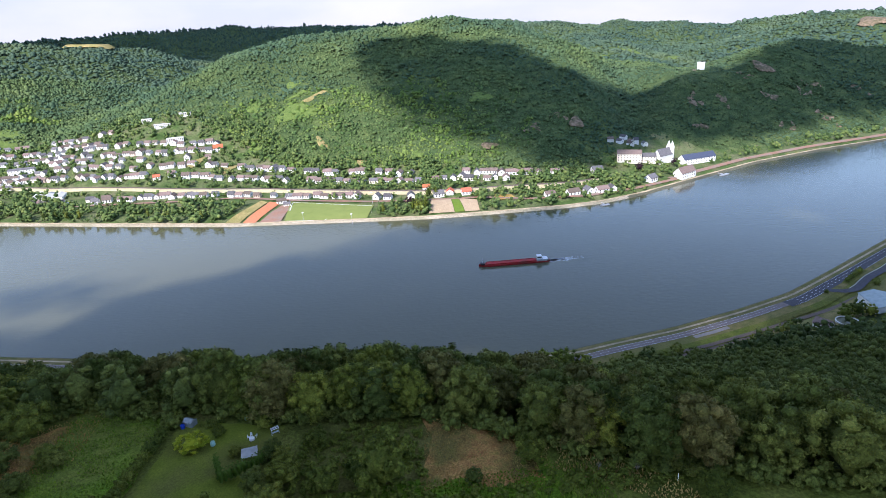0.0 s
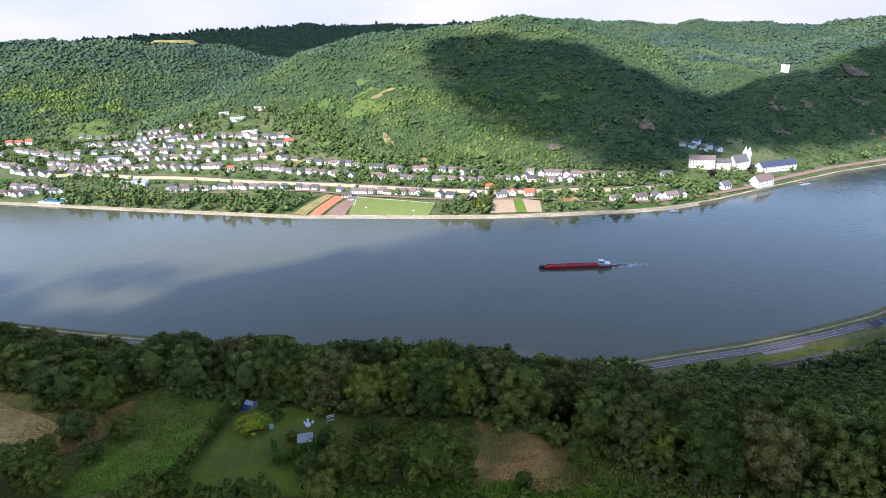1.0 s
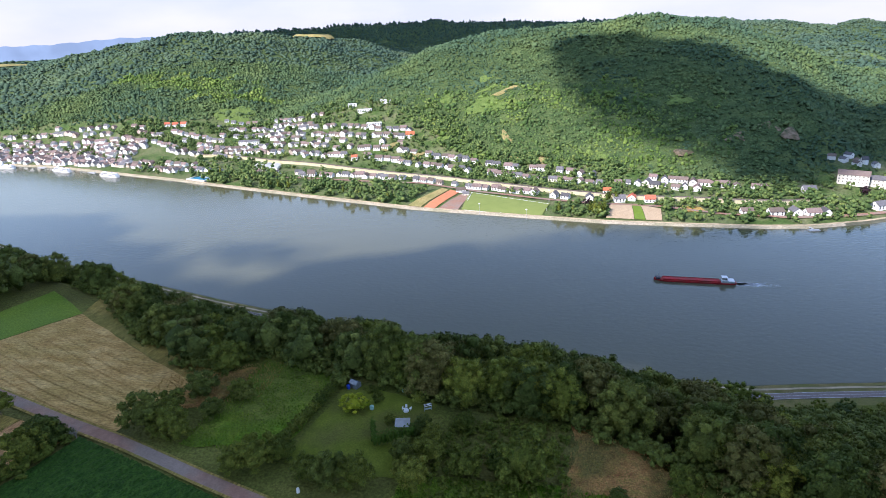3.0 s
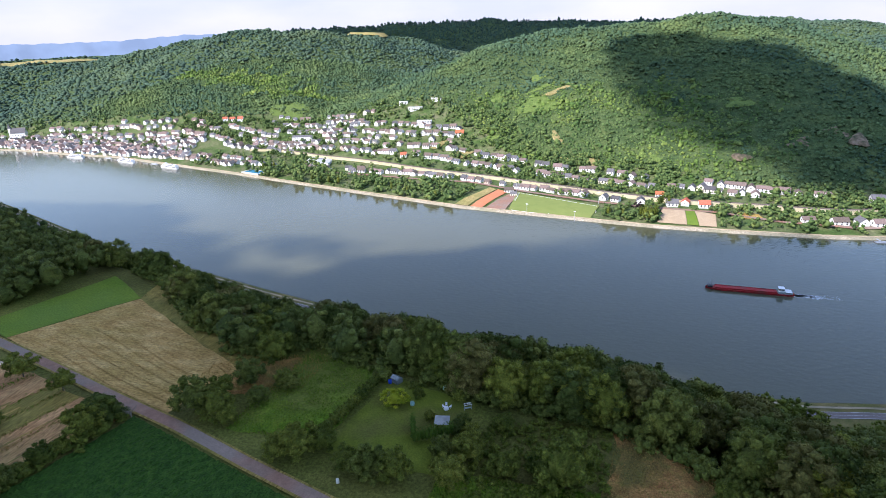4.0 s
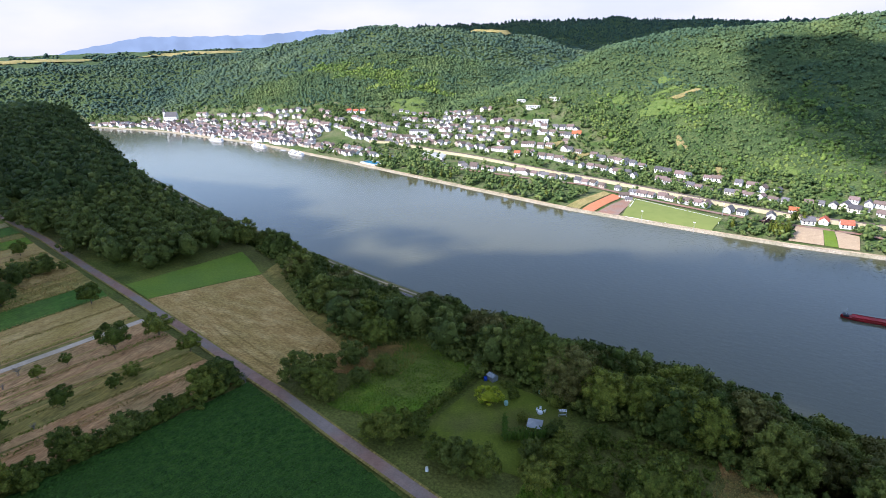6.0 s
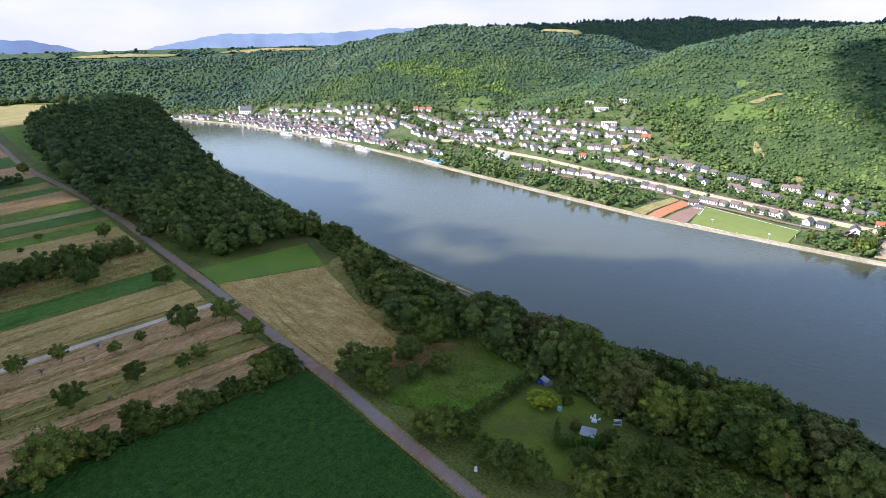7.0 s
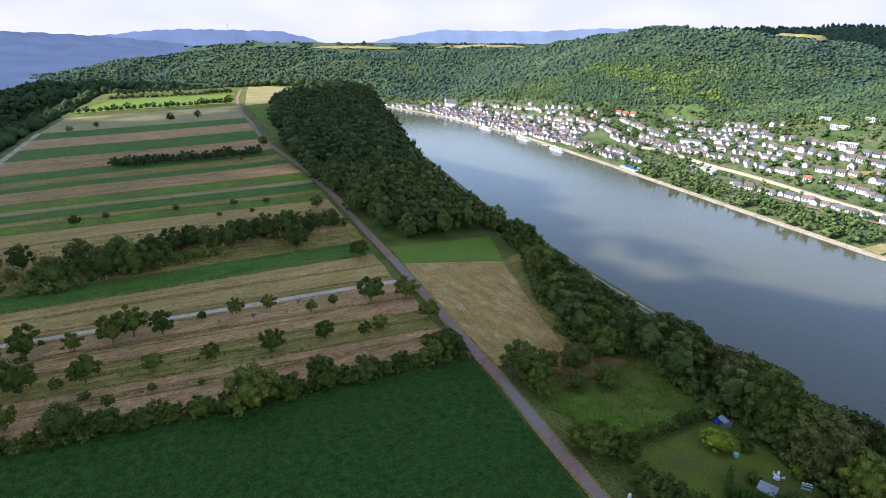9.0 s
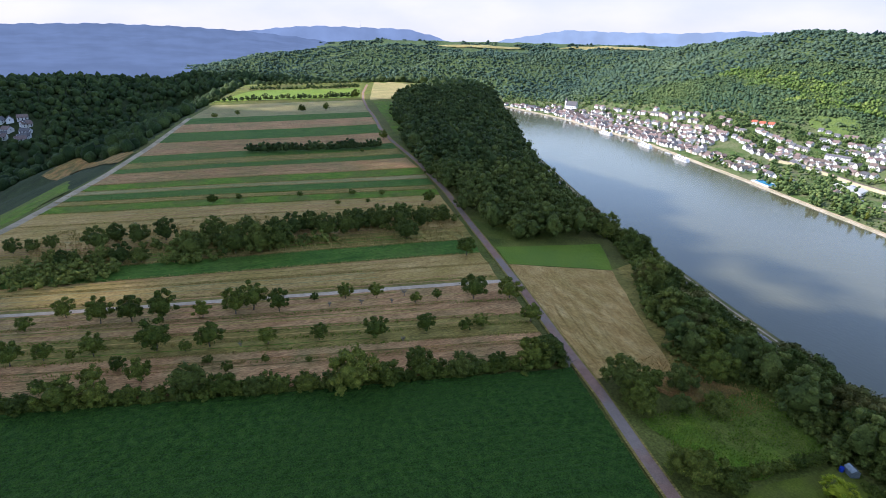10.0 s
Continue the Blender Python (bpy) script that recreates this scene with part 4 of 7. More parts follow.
HEDGE_ROW = [(-132, -38, 4.7), (-131, -31, 8.1), (-129, -24, 6.0), (-126, -5, 7.6), (-123, 2, 6.2), (-120, 9, 4.8), (-117, 20, 4.8), (-114, 30, 9.6), (-113, 38, 6.3), (-116, 47, 5.6), (-111, 47, 6.0), (-109, 56, 6.2), (-108, 65, 5.2), (-106.5, 74, 7.6), (-107, 79, 7.4)]
FILL = [(-133, -44, 3), (-130, -27, 3), (-128, -17, 3.2), (-127, -11, 3), (-124, -1, 3), (-121, 5, 3), (-119, 14, 3), (-116, 25, 3.5), (-112, 43, 3.2), (-110, 52, 3.2), (-109, 60, 3.5), (-107, 69, 3.6), (-134, -52, 5), (-136, -60, 4)]
ROADSIDE = [(-87, 93, 7.2), (-84, 101, 6.6), (-75, 102, 4.8), (-90, 88, 8.2), (-77, 94, 4.8), (-84, 88, 6.5), (-80, 86, 5.2), (-59, 81, 8.0), (-55, 84, 6.0), (-108, 78.5, 7.0), (-84, 112, 8.2), (-63, 79.5, 5.0), (-48, 80, 5.5), (-43, 79, 6.5), (-38, 80, 6.0)]
LAWN_SHRUBS = [(-7, 86, 10.5), (20, 88, 5.5), (-26, 89, 6.5), (-18, 86, 6.0), (-12, 87, 5.0), (-31, 88, 4.5), (9, 84, 3.0), (-73, 101, 4.0), (50, 75, 5.0), (-30.2, 95.6, 3.4), (-29.6, 98.0, 3.2), (-37.2, 98.4, 2.2), (-27.5, 95.5, 3.6), (-21, 99, 4.6), (-28, 82, 6.0)]
plant(bushes, HEDGE_ROW + FILL + ROADSIDE + LAWN_SHRUBS, "bushes of the plateau", 9, 6.6)

# wood on the slope in front of the river
q = np.random.RandomState(77)
x, y = scatter(-700, 420, 40, 560, 7.3, 21)
dn, df = banks(x, y)
dr = rim_dist(x, y)
edge = np.interp(x, [-830, -793, -725, -680, -625, -566, -470, -380, -300, -233, -204, -186, -178], [372, 350, 290, 250, 226, 202, 171, 142, 129, 116, 115, 119, 165])
spur = (dr <= 3) & (x < -166) & (y > edge) & ((x < -190) | ((x + 186) * 37 - (y - 110) * 18 < -60))
gap = ((x > 0) & (x < 21) & (y > 82) & (y < 104)) | ((x > -31) & (x < 0) & (y < 100) & (y > 60)) | ((x > 21) & (y < 76 - 0.1 * x))
wood = ((((dr > np.where((x > -100) & (x < -52), -5.0, 1.0)) & (dn > 52)) | spur) & ~gap & view_ok(x, y, -46, 80) & ((y > 55) | (x > 60)))
wood &= ~((x > 150) & (dn < 70)) & (np.hypot(x - 278, y - 318) > 32) & (np.hypot(x - 335, y - 338) > 38)
x, y, dr, dn = x[wood], y[wood], dr[wood], dn[wood]
first = (dr < 42) & (np.hypot(x, y) < 262) & (dr > 0)
order = np.argsort(np.where(first, np.hypot(x, y), 1e9))[:int(min(300, first.sum()))]
near_set = np.zeros(len(x), bool)
near_set[order] = True
oaks = [make_tree("oak_tree", lab, "tree", 10.6 + 0.6 * (k % 3), 12.0, 0.2, 40 + 3 * (k % 4), 78, 0.30, kd, 150 + k, 0.28)
        for k, (kd, lab) in enumerate([("oak", "dark green oak with a lumpy crown on the wooded slope")] * 5 + [("lime", "yellow-green broad-leaved tree on the wooded slope"), ("grey", "olive-brown broad-leaved tree on the wooded slope")])]
plant(oaks, [(float(a), float(b), float(h * np.interp(a, [-150, -90], [0.74, 1.0]))) for a, b, h in zip(x[near_set], y[near_set], q.uniform(10.0, 16.0, near_set.sum()))], "trees of the slope wood", 10, 12.5)


def leafy_wood(name, x, y, half, label, per_lobe, leaf, seed, mat, tall=1.15, knobs=7, level=1):
    """Many leafy crowns joined in one mesh."""
    q = np.random.RandomState(seed)
    base = [leaf_crown(lobes_for(seed + k, 2.0, 2.0 * tall, 0.1, knobs, (0.75 / math.sqrt(knobs), 1.15 / math.sqrt(knobs))), per_lobe, leaf, seed + k, level) for k in range(6)]
    z = ground(x, y)
    Vs, Qs, k0 = [], [], 0
    pick = q.randint(0, 6, len(x))
    for k in range(6):
        V, Q = base[k]
        for i in np.where(pick == k)[0]:
            a = q.uniform(0, 6.283)
            c, s = math.cos(a), math.sin(a)
            W = V * half[i]
            Vs.append(np.stack([W[:, 0] * c - W[:, 1] * s + x[i], W[:, 0] * s + W[:, 1] * c + y[i], W[:, 2] * q.uniform(0.85, 1.2) + z[i]], -1))
            Qs.append(Q + k0)
            k0 += len(V)
    ob = new(name, fast_mesh(name, np.concatenate(Vs), np.concatenate(Qs), [mat], True))
    return tagged(ob, label, "woodland", kind="stuff")


rest = ~near_set
d = np.hypot(x, y)
m = rest & (d < 330) & ((dr < 95) | (x > 40))
leafy_wood("slope_wood", x[m], y[m], q.uniform(4.0, 5.8, m.sum()), "dense oak wood on the steep slope above the river", 24, 0.075, 31, MATS["near_leaves"], knobs=15)
m = rest & (d >= 330) & ((dr < 130) | (x > 40))
m &= q.uniform(0, 1, len(x)) < 0.62
leafy_wood("spur_wood", x[m], y[m], q.uniform(4.6, 7.4, m.sum()), "dark oak wood on the spur beside the lane", 12, 0.11, 37, MATS["spur_leaves"], knobs=9)
x, y = scatter(-1150, -630, 180, 620, 11, 22)
dn, df = banks(x, y)
dr = rim_dist(x, y)
m = (dn > 50) & ((dr > 2) | (y > np.interp(x, [-830, -793, -725, -680, -625], [372, 350, 290, 250, 226]))) & view_ok(x, y, 30, 72)
m &= ~((x > -700) & (y < 560) & (x < 330) & (x >= -700))
crowns("spur_wood", np.stack([x[m], y[m], ground(x[m], y[m])], -1), q.uniform(5, 7, m.sum()), 1.1, MATS["spur_leaves"], "dark oak wood on the spur's steep river side", level=2, seed=8)
# western valley
x, y = scatter(-1700, -60, -700, 420, 9.0, 23)
dn, df = banks(x, y)
dr = rim_dist(x, y)
m = (dr > 8) & (dn > 120) & view_ok(x, y, 68, 112) & ~((x > -330) & (y > -100)) & (wave(x, y, 130, 71) < 0.50)
m &= ~inside(x, y, RED_SOIL) & ~inside(x, y, [(-300, -60), (-395, -34), (-425, -26), (-575, -80), (-580, -150), (-372, -112)]) & (np.hypot(x + 915, (y + 187) * 1.5) > 42)
x, y = x[m], y[m]
size = np.clip(q.gamma(8.0, 0.48, len(x)), 2.0, 5.6)
d = np.hypot(x, y)
P = np.stack([x, y, ground(x, y)], -1)
crowns("valley_wood", P[d < 640], size[d < 640], 1.1, MATS["valley_leaves"], "dark mixed wood in the valley west of the plateau", level=2, jitter=0.26, seed=9, smooth=True)
crowns("valley_wood", P[d >= 640], size[d >= 640], 1.1, MATS["valley_leaves"], "dark mixed wood on the low western hills", level=1, jitter=0.26, seed=19, smooth=True)
# hedges along the far fields
hx = np.concatenate([np.linspace(-690, -700, 26), np.linspace(-400, -392, 40), np.linspace(-806, -815, 26), np.linspace(-860, -905, 30)])
hy = np.concatenate([np.linspace(38, 196, 26), np.linspace(42, 128, 40), np.linspace(95, 236, 26), np.linspace(110, 330, 30)])
leafy_wood("field_hedge", hx + q.uniform(-2, 2, len(hx)), hy, q.uniform(2.0, 3.8, len(hx)), "dark hedge between the far fields", 6, 0.14, 98, MATS["spur_leaves"], 0.9)

# brambles on the rough ground right of the garden
x, y = scatter(-170, 90, 60, 165, 1.9, 25)
dr = rim_dist(x, y)
m = (dr > np.where((x > -100) & (x < -52), -6.5, -1.5)) & (dr < 5) & (wave(x, y, 9, 82) > -0.6)
leafy_wood("undergrowth", x[m], y[m], q.uniform(0.8, 1.9, m.sum()), "dense green undergrowth along the edge of the wood", 14, 0.16, 92, LEAVES["oak"], 0.9, 5)
x, y = scatter(-24, 46, 74, 106, 1.6, 24)
m = ~((x > 0) & (x < 21) & (y > 82)) & (y > 78) & (y < 104 - 0.004 * x * x) & (wave(x, y, 14, 81) > -0.35) & ~((x > 22) & (y > 84))
x, y = x[m], y[m]
leafy_wood("bramble_scrub", x, y, q.uniform(0.45, 1.0, len(x)), "low green brambles and nettles on rough ground", 16, 0.16, 91, LEAVES["lime"], 0.6, 4)


# ---- far shore ----
material("plaster_white", [(0.64, 0.63, 0.60), (0.74, 0.73, 0.70)], scale=0.5, vary=0.08, rough=0.85)
material("plaster_cream", [(0.60, 0.54, 0.43), (0.68, 0.62, 0.51)], scale=0.5, vary=0.10, rough=0.85)
material("plaster_grey", [(0.50, 0.48, 0.45), (0.60, 0.58, 0.54)], scale=0.5, vary=0.12, rough=0.85)
material("plaster_rose", [(0.46, 0.36, 0.29), (0.53, 0.43, 0.35)], scale=0.5, vary=0.12, rough=0.85)
material("slate_roof", [(0.085, 0.082, 0.084), (0.135, 0.128, 0.128)], scale=0.7, vary=0.3, rough=0.6, bump=0.05, bump_scale=2)
material("brown_roof", [(0.125, 0.092, 0.078), (0.190, 0.145, 0.122)], scale=0.7, vary=0.3, rough=0.8, bump=0.05, bump_scale=2)
material("red_roof", [(0.34, 0.10, 0.05), (0.44, 0.15, 0.08)], scale=0.7, vary=0.15, rough=0.8, bump=0.05, bump_scale=2)
material("blue_roof", [(0.045, 0.055, 0.085), (0.065, 0.075, 0.11)], scale=0.7, vary=0.1, rough=0.45)
material("pale_sheet", [(0.44, 0.43, 0.39), (0.52, 0.51, 0.46)], scale=0.5, rough=0.5)
material("window_glass", [(0.02, 0.025, 0.03), (0.04, 0.045, 0.05)], scale=1.0, rough=0.15, spec=0.6)
material("wall_yellow", [(0.38, 0.335, 0.215), (0.47, 0.42, 0.28)], scale=0.25, detail=8, rough=0.9, big=(0.06, (0.42, 0.36, 0.20), 0.5))
material("ballast", [(0.10, 0.075, 0.06), (0.16, 0.125, 0.10)], scale=1.2, detail=8, bump=0.05)
material("clay_court", [(0.42, 0.15, 0.07), (0.50, 0.20, 0.10)], scale=0.4, detail=8, big=(0.08, (0.38, 0.17, 0.10), 0.5))
material("white_paint", [(0.66, 0.66, 0.65), (0.72, 0.72, 0.71)], scale=1.0, rough=0.5)
material("pool_water", [(0.04, 0.22, 0.38), (0.05, 0.26, 0.42)], scale=0.3, rough=0.08, spec=0.5)
material("hull_red", [(0.30, 0.018, 0.022), (0.38, 0.030, 0.032)], scale=0.4, detail=8, rough=0.55, big=(0.1, (0.15, 0.05, 0.04), 0.6))
material("hull_dark", [(0.03, 0.03, 0.035), (0.05, 0.05, 0.055)], scale=0.5, rough=0.5)
material("deck_grey", [(0.25, 0.30, 0.30), (0.33, 0.38, 0.38)], scale=0.4, rough=0.6)
material("steel_grey", [(0.30, 0.31, 0.32), (0.40, 0.41, 0.42)], scale=2.0, rough=0.45)
material("foam", [(0.55, 0.58, 0.60), (0.75, 0.77, 0.78)], scale=0.8, detail=9, rough=0.7)
material("pitch_grass", [(0.150, 0.185, 0.050), (0.185, 0.215, 0.062)], scale=0.1, detail=8, big=(0.05, (0.165, 0.20, 0.055), 0.6))
material("dry_soil", [(0.34, 0.245, 0.150), (0.43, 0.325, 0.205)], scale=0.2, detail=8, big=(0.06, (0.36, 0.27, 0.17), 0.6), fine=(0.8, 0.25))


def bank_point(x, d, far=True):
    """The place d metres inland of the far bank at x, and the bank's turn there in degrees."""
    X, Y = (FAR_X, FAR_Y) if far else (NEAR_X, NEAR_Y)
    s = (np.interp(x + 20, X, Y) - np.interp(x - 20, X, Y)) / 40
    k = math.sqrt(1 + s * s)
    g = 1 if far else -1
    return float(x - g * s / k * d), float(np.interp(x, X, Y) + g * d / k), math.degrees(math.atan(s))


def bank_strip(name, x0, x1, profile, mat, label, far=True, category="embankment", step=10):
    """A strip along a bank with the cross profile [(metres inland, height), ...]."""
    xs = np.arange(x0, x1, step)
    rows = [[(*bank_point(x, d, far)[:2], z) for d, z in profile] for x in xs]
    V = np.array(rows).reshape(-1, 3)
    n, m = len(xs), len(profile)
    i, j = np.meshgrid(np.arange(n - 1), np.arange(m - 1), indexing="ij")
    Q = np.stack([i * m + j, (i + 1) * m + j, (i + 1) * m + j + 1, i * m + j + 1], -1).reshape(-1, 4)
    if not far:
        Q = Q[:, ::-1]
    ob = new(name, fast_mesh(name, V, Q, [MATS[mat]], False))
    return tagged(ob, label, category, kind="structure")


bank_strip("far_bank", -1950, 300, [(-3, -1.5), (0, 0.2), (2.4, 1.5), (3.6, 2.1)], "bank_stone", "pale stone revetment along the far river bank")
material("dark_bank", [(0.07, 0.07, 0.045), (0.12, 0.115, 0.08)], scale=0.5, detail=9, bump=0.2, bump_scale=1.5)
bank_strip("far_bank", 290, 900, [(-3, -1.5), (0, 0.2), (2.4, 1.5), (3.6, 2.1)], "dark_bank", "dark stone revetment below the castle spur")
bank_strip("towpath", -1950, 900, [(3.6, 2.2), (4.4, 2.45), (6.6, 2.6)], "gravel_track", "pale gravel towpath on top of the far bank", category="path")
WALL_X = [-2000, -1200, -900, -764, -706, -570, -396, -285, -210, -56, 49, 147, 286]
WALL_D = [90, 120, 130, 130, 150, 132, 130, 130, 130, 100, 86, 83, 68]


def wall_d(x):
    return float(np.interp(x, WALL_X, WALL_D))


def railway_wall(x0, x1):
    """A retaining wall with coping; the line runs on top of it."""
    xs = np.arange(x0, x1, 12)
    P = [bank_point(x, wall_d(x)) for x in xs]
    z = np.array([float(ground(p[0], p[1])) for p in P])
    z = np.convolve(np.pad(z, 4, mode="edge"), np.ones(9) / 9, "valid")
    prof = [(-1.2, -2.0), (-0.6, 3.4), (-0.9, 3.4), (-0.9, 3.9), (0.2, 3.9), (0.2, 3.1), (9.0, 3.1), (10.5, -1.0)]
    V = []
    for x, zz in zip(xs, z):
        for d, h in prof:
            a, b, _ = bank_point(x, wall_d(x) + d)
            V.append((a, b, zz + h))
    V = np.array(V)
    n, m = len(xs), len(prof)
    i, j = np.meshgrid(np.arange(n - 1), np.arange(m - 1), indexing="ij")
    Q = np.stack([i * m + j, (i + 1) * m + j, (i + 1) * m + j + 1, i * m + j + 1], -1).reshape(-1, 4)
    idx = np.where(j.ravel() == 5, 1, 0)
    ob = new("railway_wall", fast_mesh("railway_wall", V, Q, [MATS["wall_yellow"], MATS["ballast"]], False, idx))
    tagged(ob, "long pale yellow retaining wall below the far railway", "wall", kind="structure")


railway_wall(-760, 300)
ribbon("far_street", [(-600, 866), (-430, 846), (-317, 830), (-228, 822), (-135, 783), (-39, 752), (19, 740), (100, 732), (170, 708), (240, 704), (310, 722), (380, 752)], 6.0, "asphalt", "grey street through the far village", 0.5)
ribbon("shore_road", [bank_point(x, 20)[:2] for x in range(380, 900, 30)], 8.0, "asphalt", "grey shore road below the castle spur", 0.35)


# houses
def quad_mesh(faces):
    bm = bmesh.new()
    for f in faces:
        bm.faces.new([bm.verts.new(c) for c in f])
    bmesh.ops.remove_doubles(bm, verts=bm.verts, dist=0.001)
    bmesh.ops.recalc_face_normals(bm, faces=bm.faces)
    return bm


def house_walls(w, d, h, r):
    """Walls with two gables; ridge along x, r: rise of the roof."""
    a, b = w / 2, d / 2
    return quad_mesh([[(-a, -b, -3), (a, -b, -3), (a, -b, h), (-a, -b, h)], [(a, b, -3), (-a, b, -3), (-a, b, h), (a, b, h)],
                      [(a, -b, -3), (a, b, -3), (a, b, h), (a, 0, h + r), (a, -b, h)], [(-a, b, -3), (-a, -b, -3), (-a, -b, h), (-a, 0, h + r), (-a, b, h)]])


def roof_slabs(w, d, h, r, over=0.5, thick=0.28):
    bm = bmesh.new()
    a, b = w / 2 + over, d / 2
    k = r / b
    e = b + over
    up = thick
    sec = [(-e, h - k * over), (0, h + r), (e, h - k * over), (e, h - k * over + up), (0, h + r + up), (-e, h - k * over + up)]
    L = [bm.verts.new((-a, y, z + 0.02)) for y, z in sec]
    R = [bm.verts.new((a, y, z + 0.02)) for y, z in sec]
    for i in range(6):
        j = (i + 1) % 6
        bm.faces.new((L[i], L[j], R[j], R[i]))
    for s in (L, R):
        bm.faces.new((s[0], s[1], s[4], s[5]))
        bm.faces.new((s[1], s[2], s[3], s[4]))
    bmesh.ops.recalc_face_normals(bm, faces=bm.faces)
    return bm


def window_mesh(w, h):
    bm = bmesh.new()
    box(bm, -w / 2, w / 2, -0.06, 0.03, -h / 2, h / 2)
    return bm


pane_me = bpy.data.meshes.new("window")
b_ = window_mesh(1.3, 1.5)
b_.to_mesh(pane_me)
b_.free()
pane_me.materials.append(MATS["window_glass"])


def windows_on(root, w, d, h, cols, rows, sides=2, parent=None):
    """Windows as parts, on the two long walls and the two gables."""
    for side in range(sides):
        for i in range(cols):
            for j in range(rows):
                x = w * ((i + 0.5) / cols - 0.5)
                z = h * (j + 0.55) / rows
                ob = new("window", pane_me)
                ob.parent = parent or root
                ob.matrix_basis = pose(x, -d / 2, z) if side == 0 else pose(x, d / 2, z, 0, 0, 180) if side == 1 else pose(0, 0, 0)


def make_house(label, w, d, h, r, wall, roof, cols=3, rows=2, gable=True, chimney=True, name="house", category="house"):
    root = new(name)
    tagged(root, label, category)
    part("wall", house_walls(w, d, h, r), MATS[wall], root)
    part("roof", roof_slabs(w, d, h, r), MATS[roof], root)
    if chimney:
        bm = bmesh.new()
        box(bm, w * 0.18, w * 0.18 + 0.7, 0.4, 1.1, h + r * 0.5, h + r + 1.0)
        part("chimney", bm, MATS["brown_roof"], root)
    windows_on(root, w, d, h, cols, rows, 1)
    if gable:
        for s in (-1, 1):
            ob = new("window", pane_me)
            ob.parent = root
            ob.matrix_basis = pose(s * w / 2, 0, h * 0.75, 0, 0, 90 * s)
    return root


HOUSES = [
    make_house("white rendered house with a dark slate gable roof", 12, 9.5, 3.7, 3.5, "plaster_white", "slate_roof"),
    make_house("white rendered house with a wide brown tiled roof", 14.5, 9.8, 3.6, 3.4, "plaster_white", "brown_roof"),
    make_house("white rendered house with a brown tiled roof", 12.5, 9.5, 3.7, 3.6, "plaster_white", "brown_roof"),
    make_house("small white house with a steep slate roof", 10, 8.5, 3.6, 3.9, "plaster_white", "slate_roof", 2),
    make_house("cream rendered house with a slate gable roof", 13, 9.5, 3.9, 3.5, "plaster_cream", "slate_roof"),
    make_house("grey rendered house with a brown tiled roof", 12, 9.5, 3.7, 3.5, "plaster_grey", "brown_roof"),
    make_house("rose rendered house with a brown tiled roof", 11.5, 9.5, 3.7, 3.6, "plaster_rose", "brown_roof"),
    make_house("white rendered house with a red tiled roof", 11.5, 9.5, 3.7, 3.6, "plaster_white", "red_roof"),
    make_house("tall narrow white town house with a slate roof", 9.5, 10, 6.2, 4.6, "plaster_white", "slate_roof", 2, 3),
]
HOUSE_SPOTS, HOUSE_PLAN = [], []


def put_house(k, x, y, turn, scale=1.0):
    HOUSE_SPOTS.append((x, y))
    HOUSE_PLAN.append((k, x, y, turn, scale))


def build_houses():
    """The 300 houses nearest to the plateau as things, those past that joined."""
    plan = sorted(HOUSE_PLAN, key=lambda h: math.hypot(h[1], h[2]))
    used, rest = set(), {}
    for n, (k, x, y, turn, scale) in enumerate(plan):
        m = pose(x, y, float(ground(x, y)), 0, 0, turn) @ Matrix.Scale(scale, 4)
        src = HOUSES[k]
        if n >= 300:
            rest.setdefault(k, []).append(np.array(m))
        elif k not in used:
            used.add(k)
            src.matrix_basis = m
            tagged(src, group="village houses")
        else:
            keep = src.scale.copy()
            src.scale = (1, 1, 1)
            copy_thing(src, m)
            src.scale = keep
    mats, Vs, T, I, base = [], [], [], [], 0
    for k, ms in rest.items():
        for ob in HOUSES[k].children:
            me = ob.data
            V = np.array([ob.matrix_basis @ v.co for v in me.vertices])
            me.calc_loop_triangles()
            Q = np.array([t.vertices[:] for t in me.loop_triangles])
            mat = me.materials[0]
            if mat not in mats:
                mats.append(mat)
            for m in ms:
                Vs.append(V @ m[:3, :3].T + m[:3, 3])
                T.append(Q + base)
                I.append(np.full(len(Q), mats.index(mat)))
                base += len(V)
    if Vs:
        ob = new("old_town", fast_mesh("old_town", np.concatenate(Vs), np.concatenate(T), mats, False, np.concatenate(I)))
        tagged(ob, "crowded white houses with dark roofs in the far old town", "houses", kind="stuff")
    for k, src in enumerate(HOUSES):
        if k not in used:
            for o in (*src.children_recursive, src):
                bpy.data.objects.remove(o)


rh = random.Random(41)


MIX = [0, 0, 0, 1, 1, 1, 2, 2, 2, 3, 3, 3, 4, 5, 5, 6]


def row(line, step, skip, picks, gable=0.25, jit=3.5, scale=(0.8, 1.05)):
    """Houses along a street line."""
    L = np.array(line, float)
    s = np.concatenate([[0], np.cumsum(np.hypot(*np.diff(L, axis=0).T))])
    t = rh.uniform(0, step)
    while t < s[-1]:
        x, y = np.interp(t, s, L[:, 0]), np.interp(t, s, L[:, 1])
        dx, dy = np.interp(t + 5, s, L[:, 0]) - np.interp(t - 5, s, L[:, 0]), np.interp(t + 5, s, L[:, 1]) - np.interp(t - 5, s, L[:, 1])
        x, y = float(x + rh.uniform(-2, 2)), float(y + rh.uniform(-jit, jit))
        if rh.random() > skip and all((x - a) ** 2 + (y - b) ** 2 > 10 ** 2 for a, b in HOUSE_SPOTS):
            put_house(rh.choice(picks), x, y, math.degrees(math.atan2(dy, dx)) + rh.uniform(-9, 9) + (90 if rh.random() < gable else 0), rh.uniform(*scale))
        t += step * rh.uniform(0.62, 0.95)


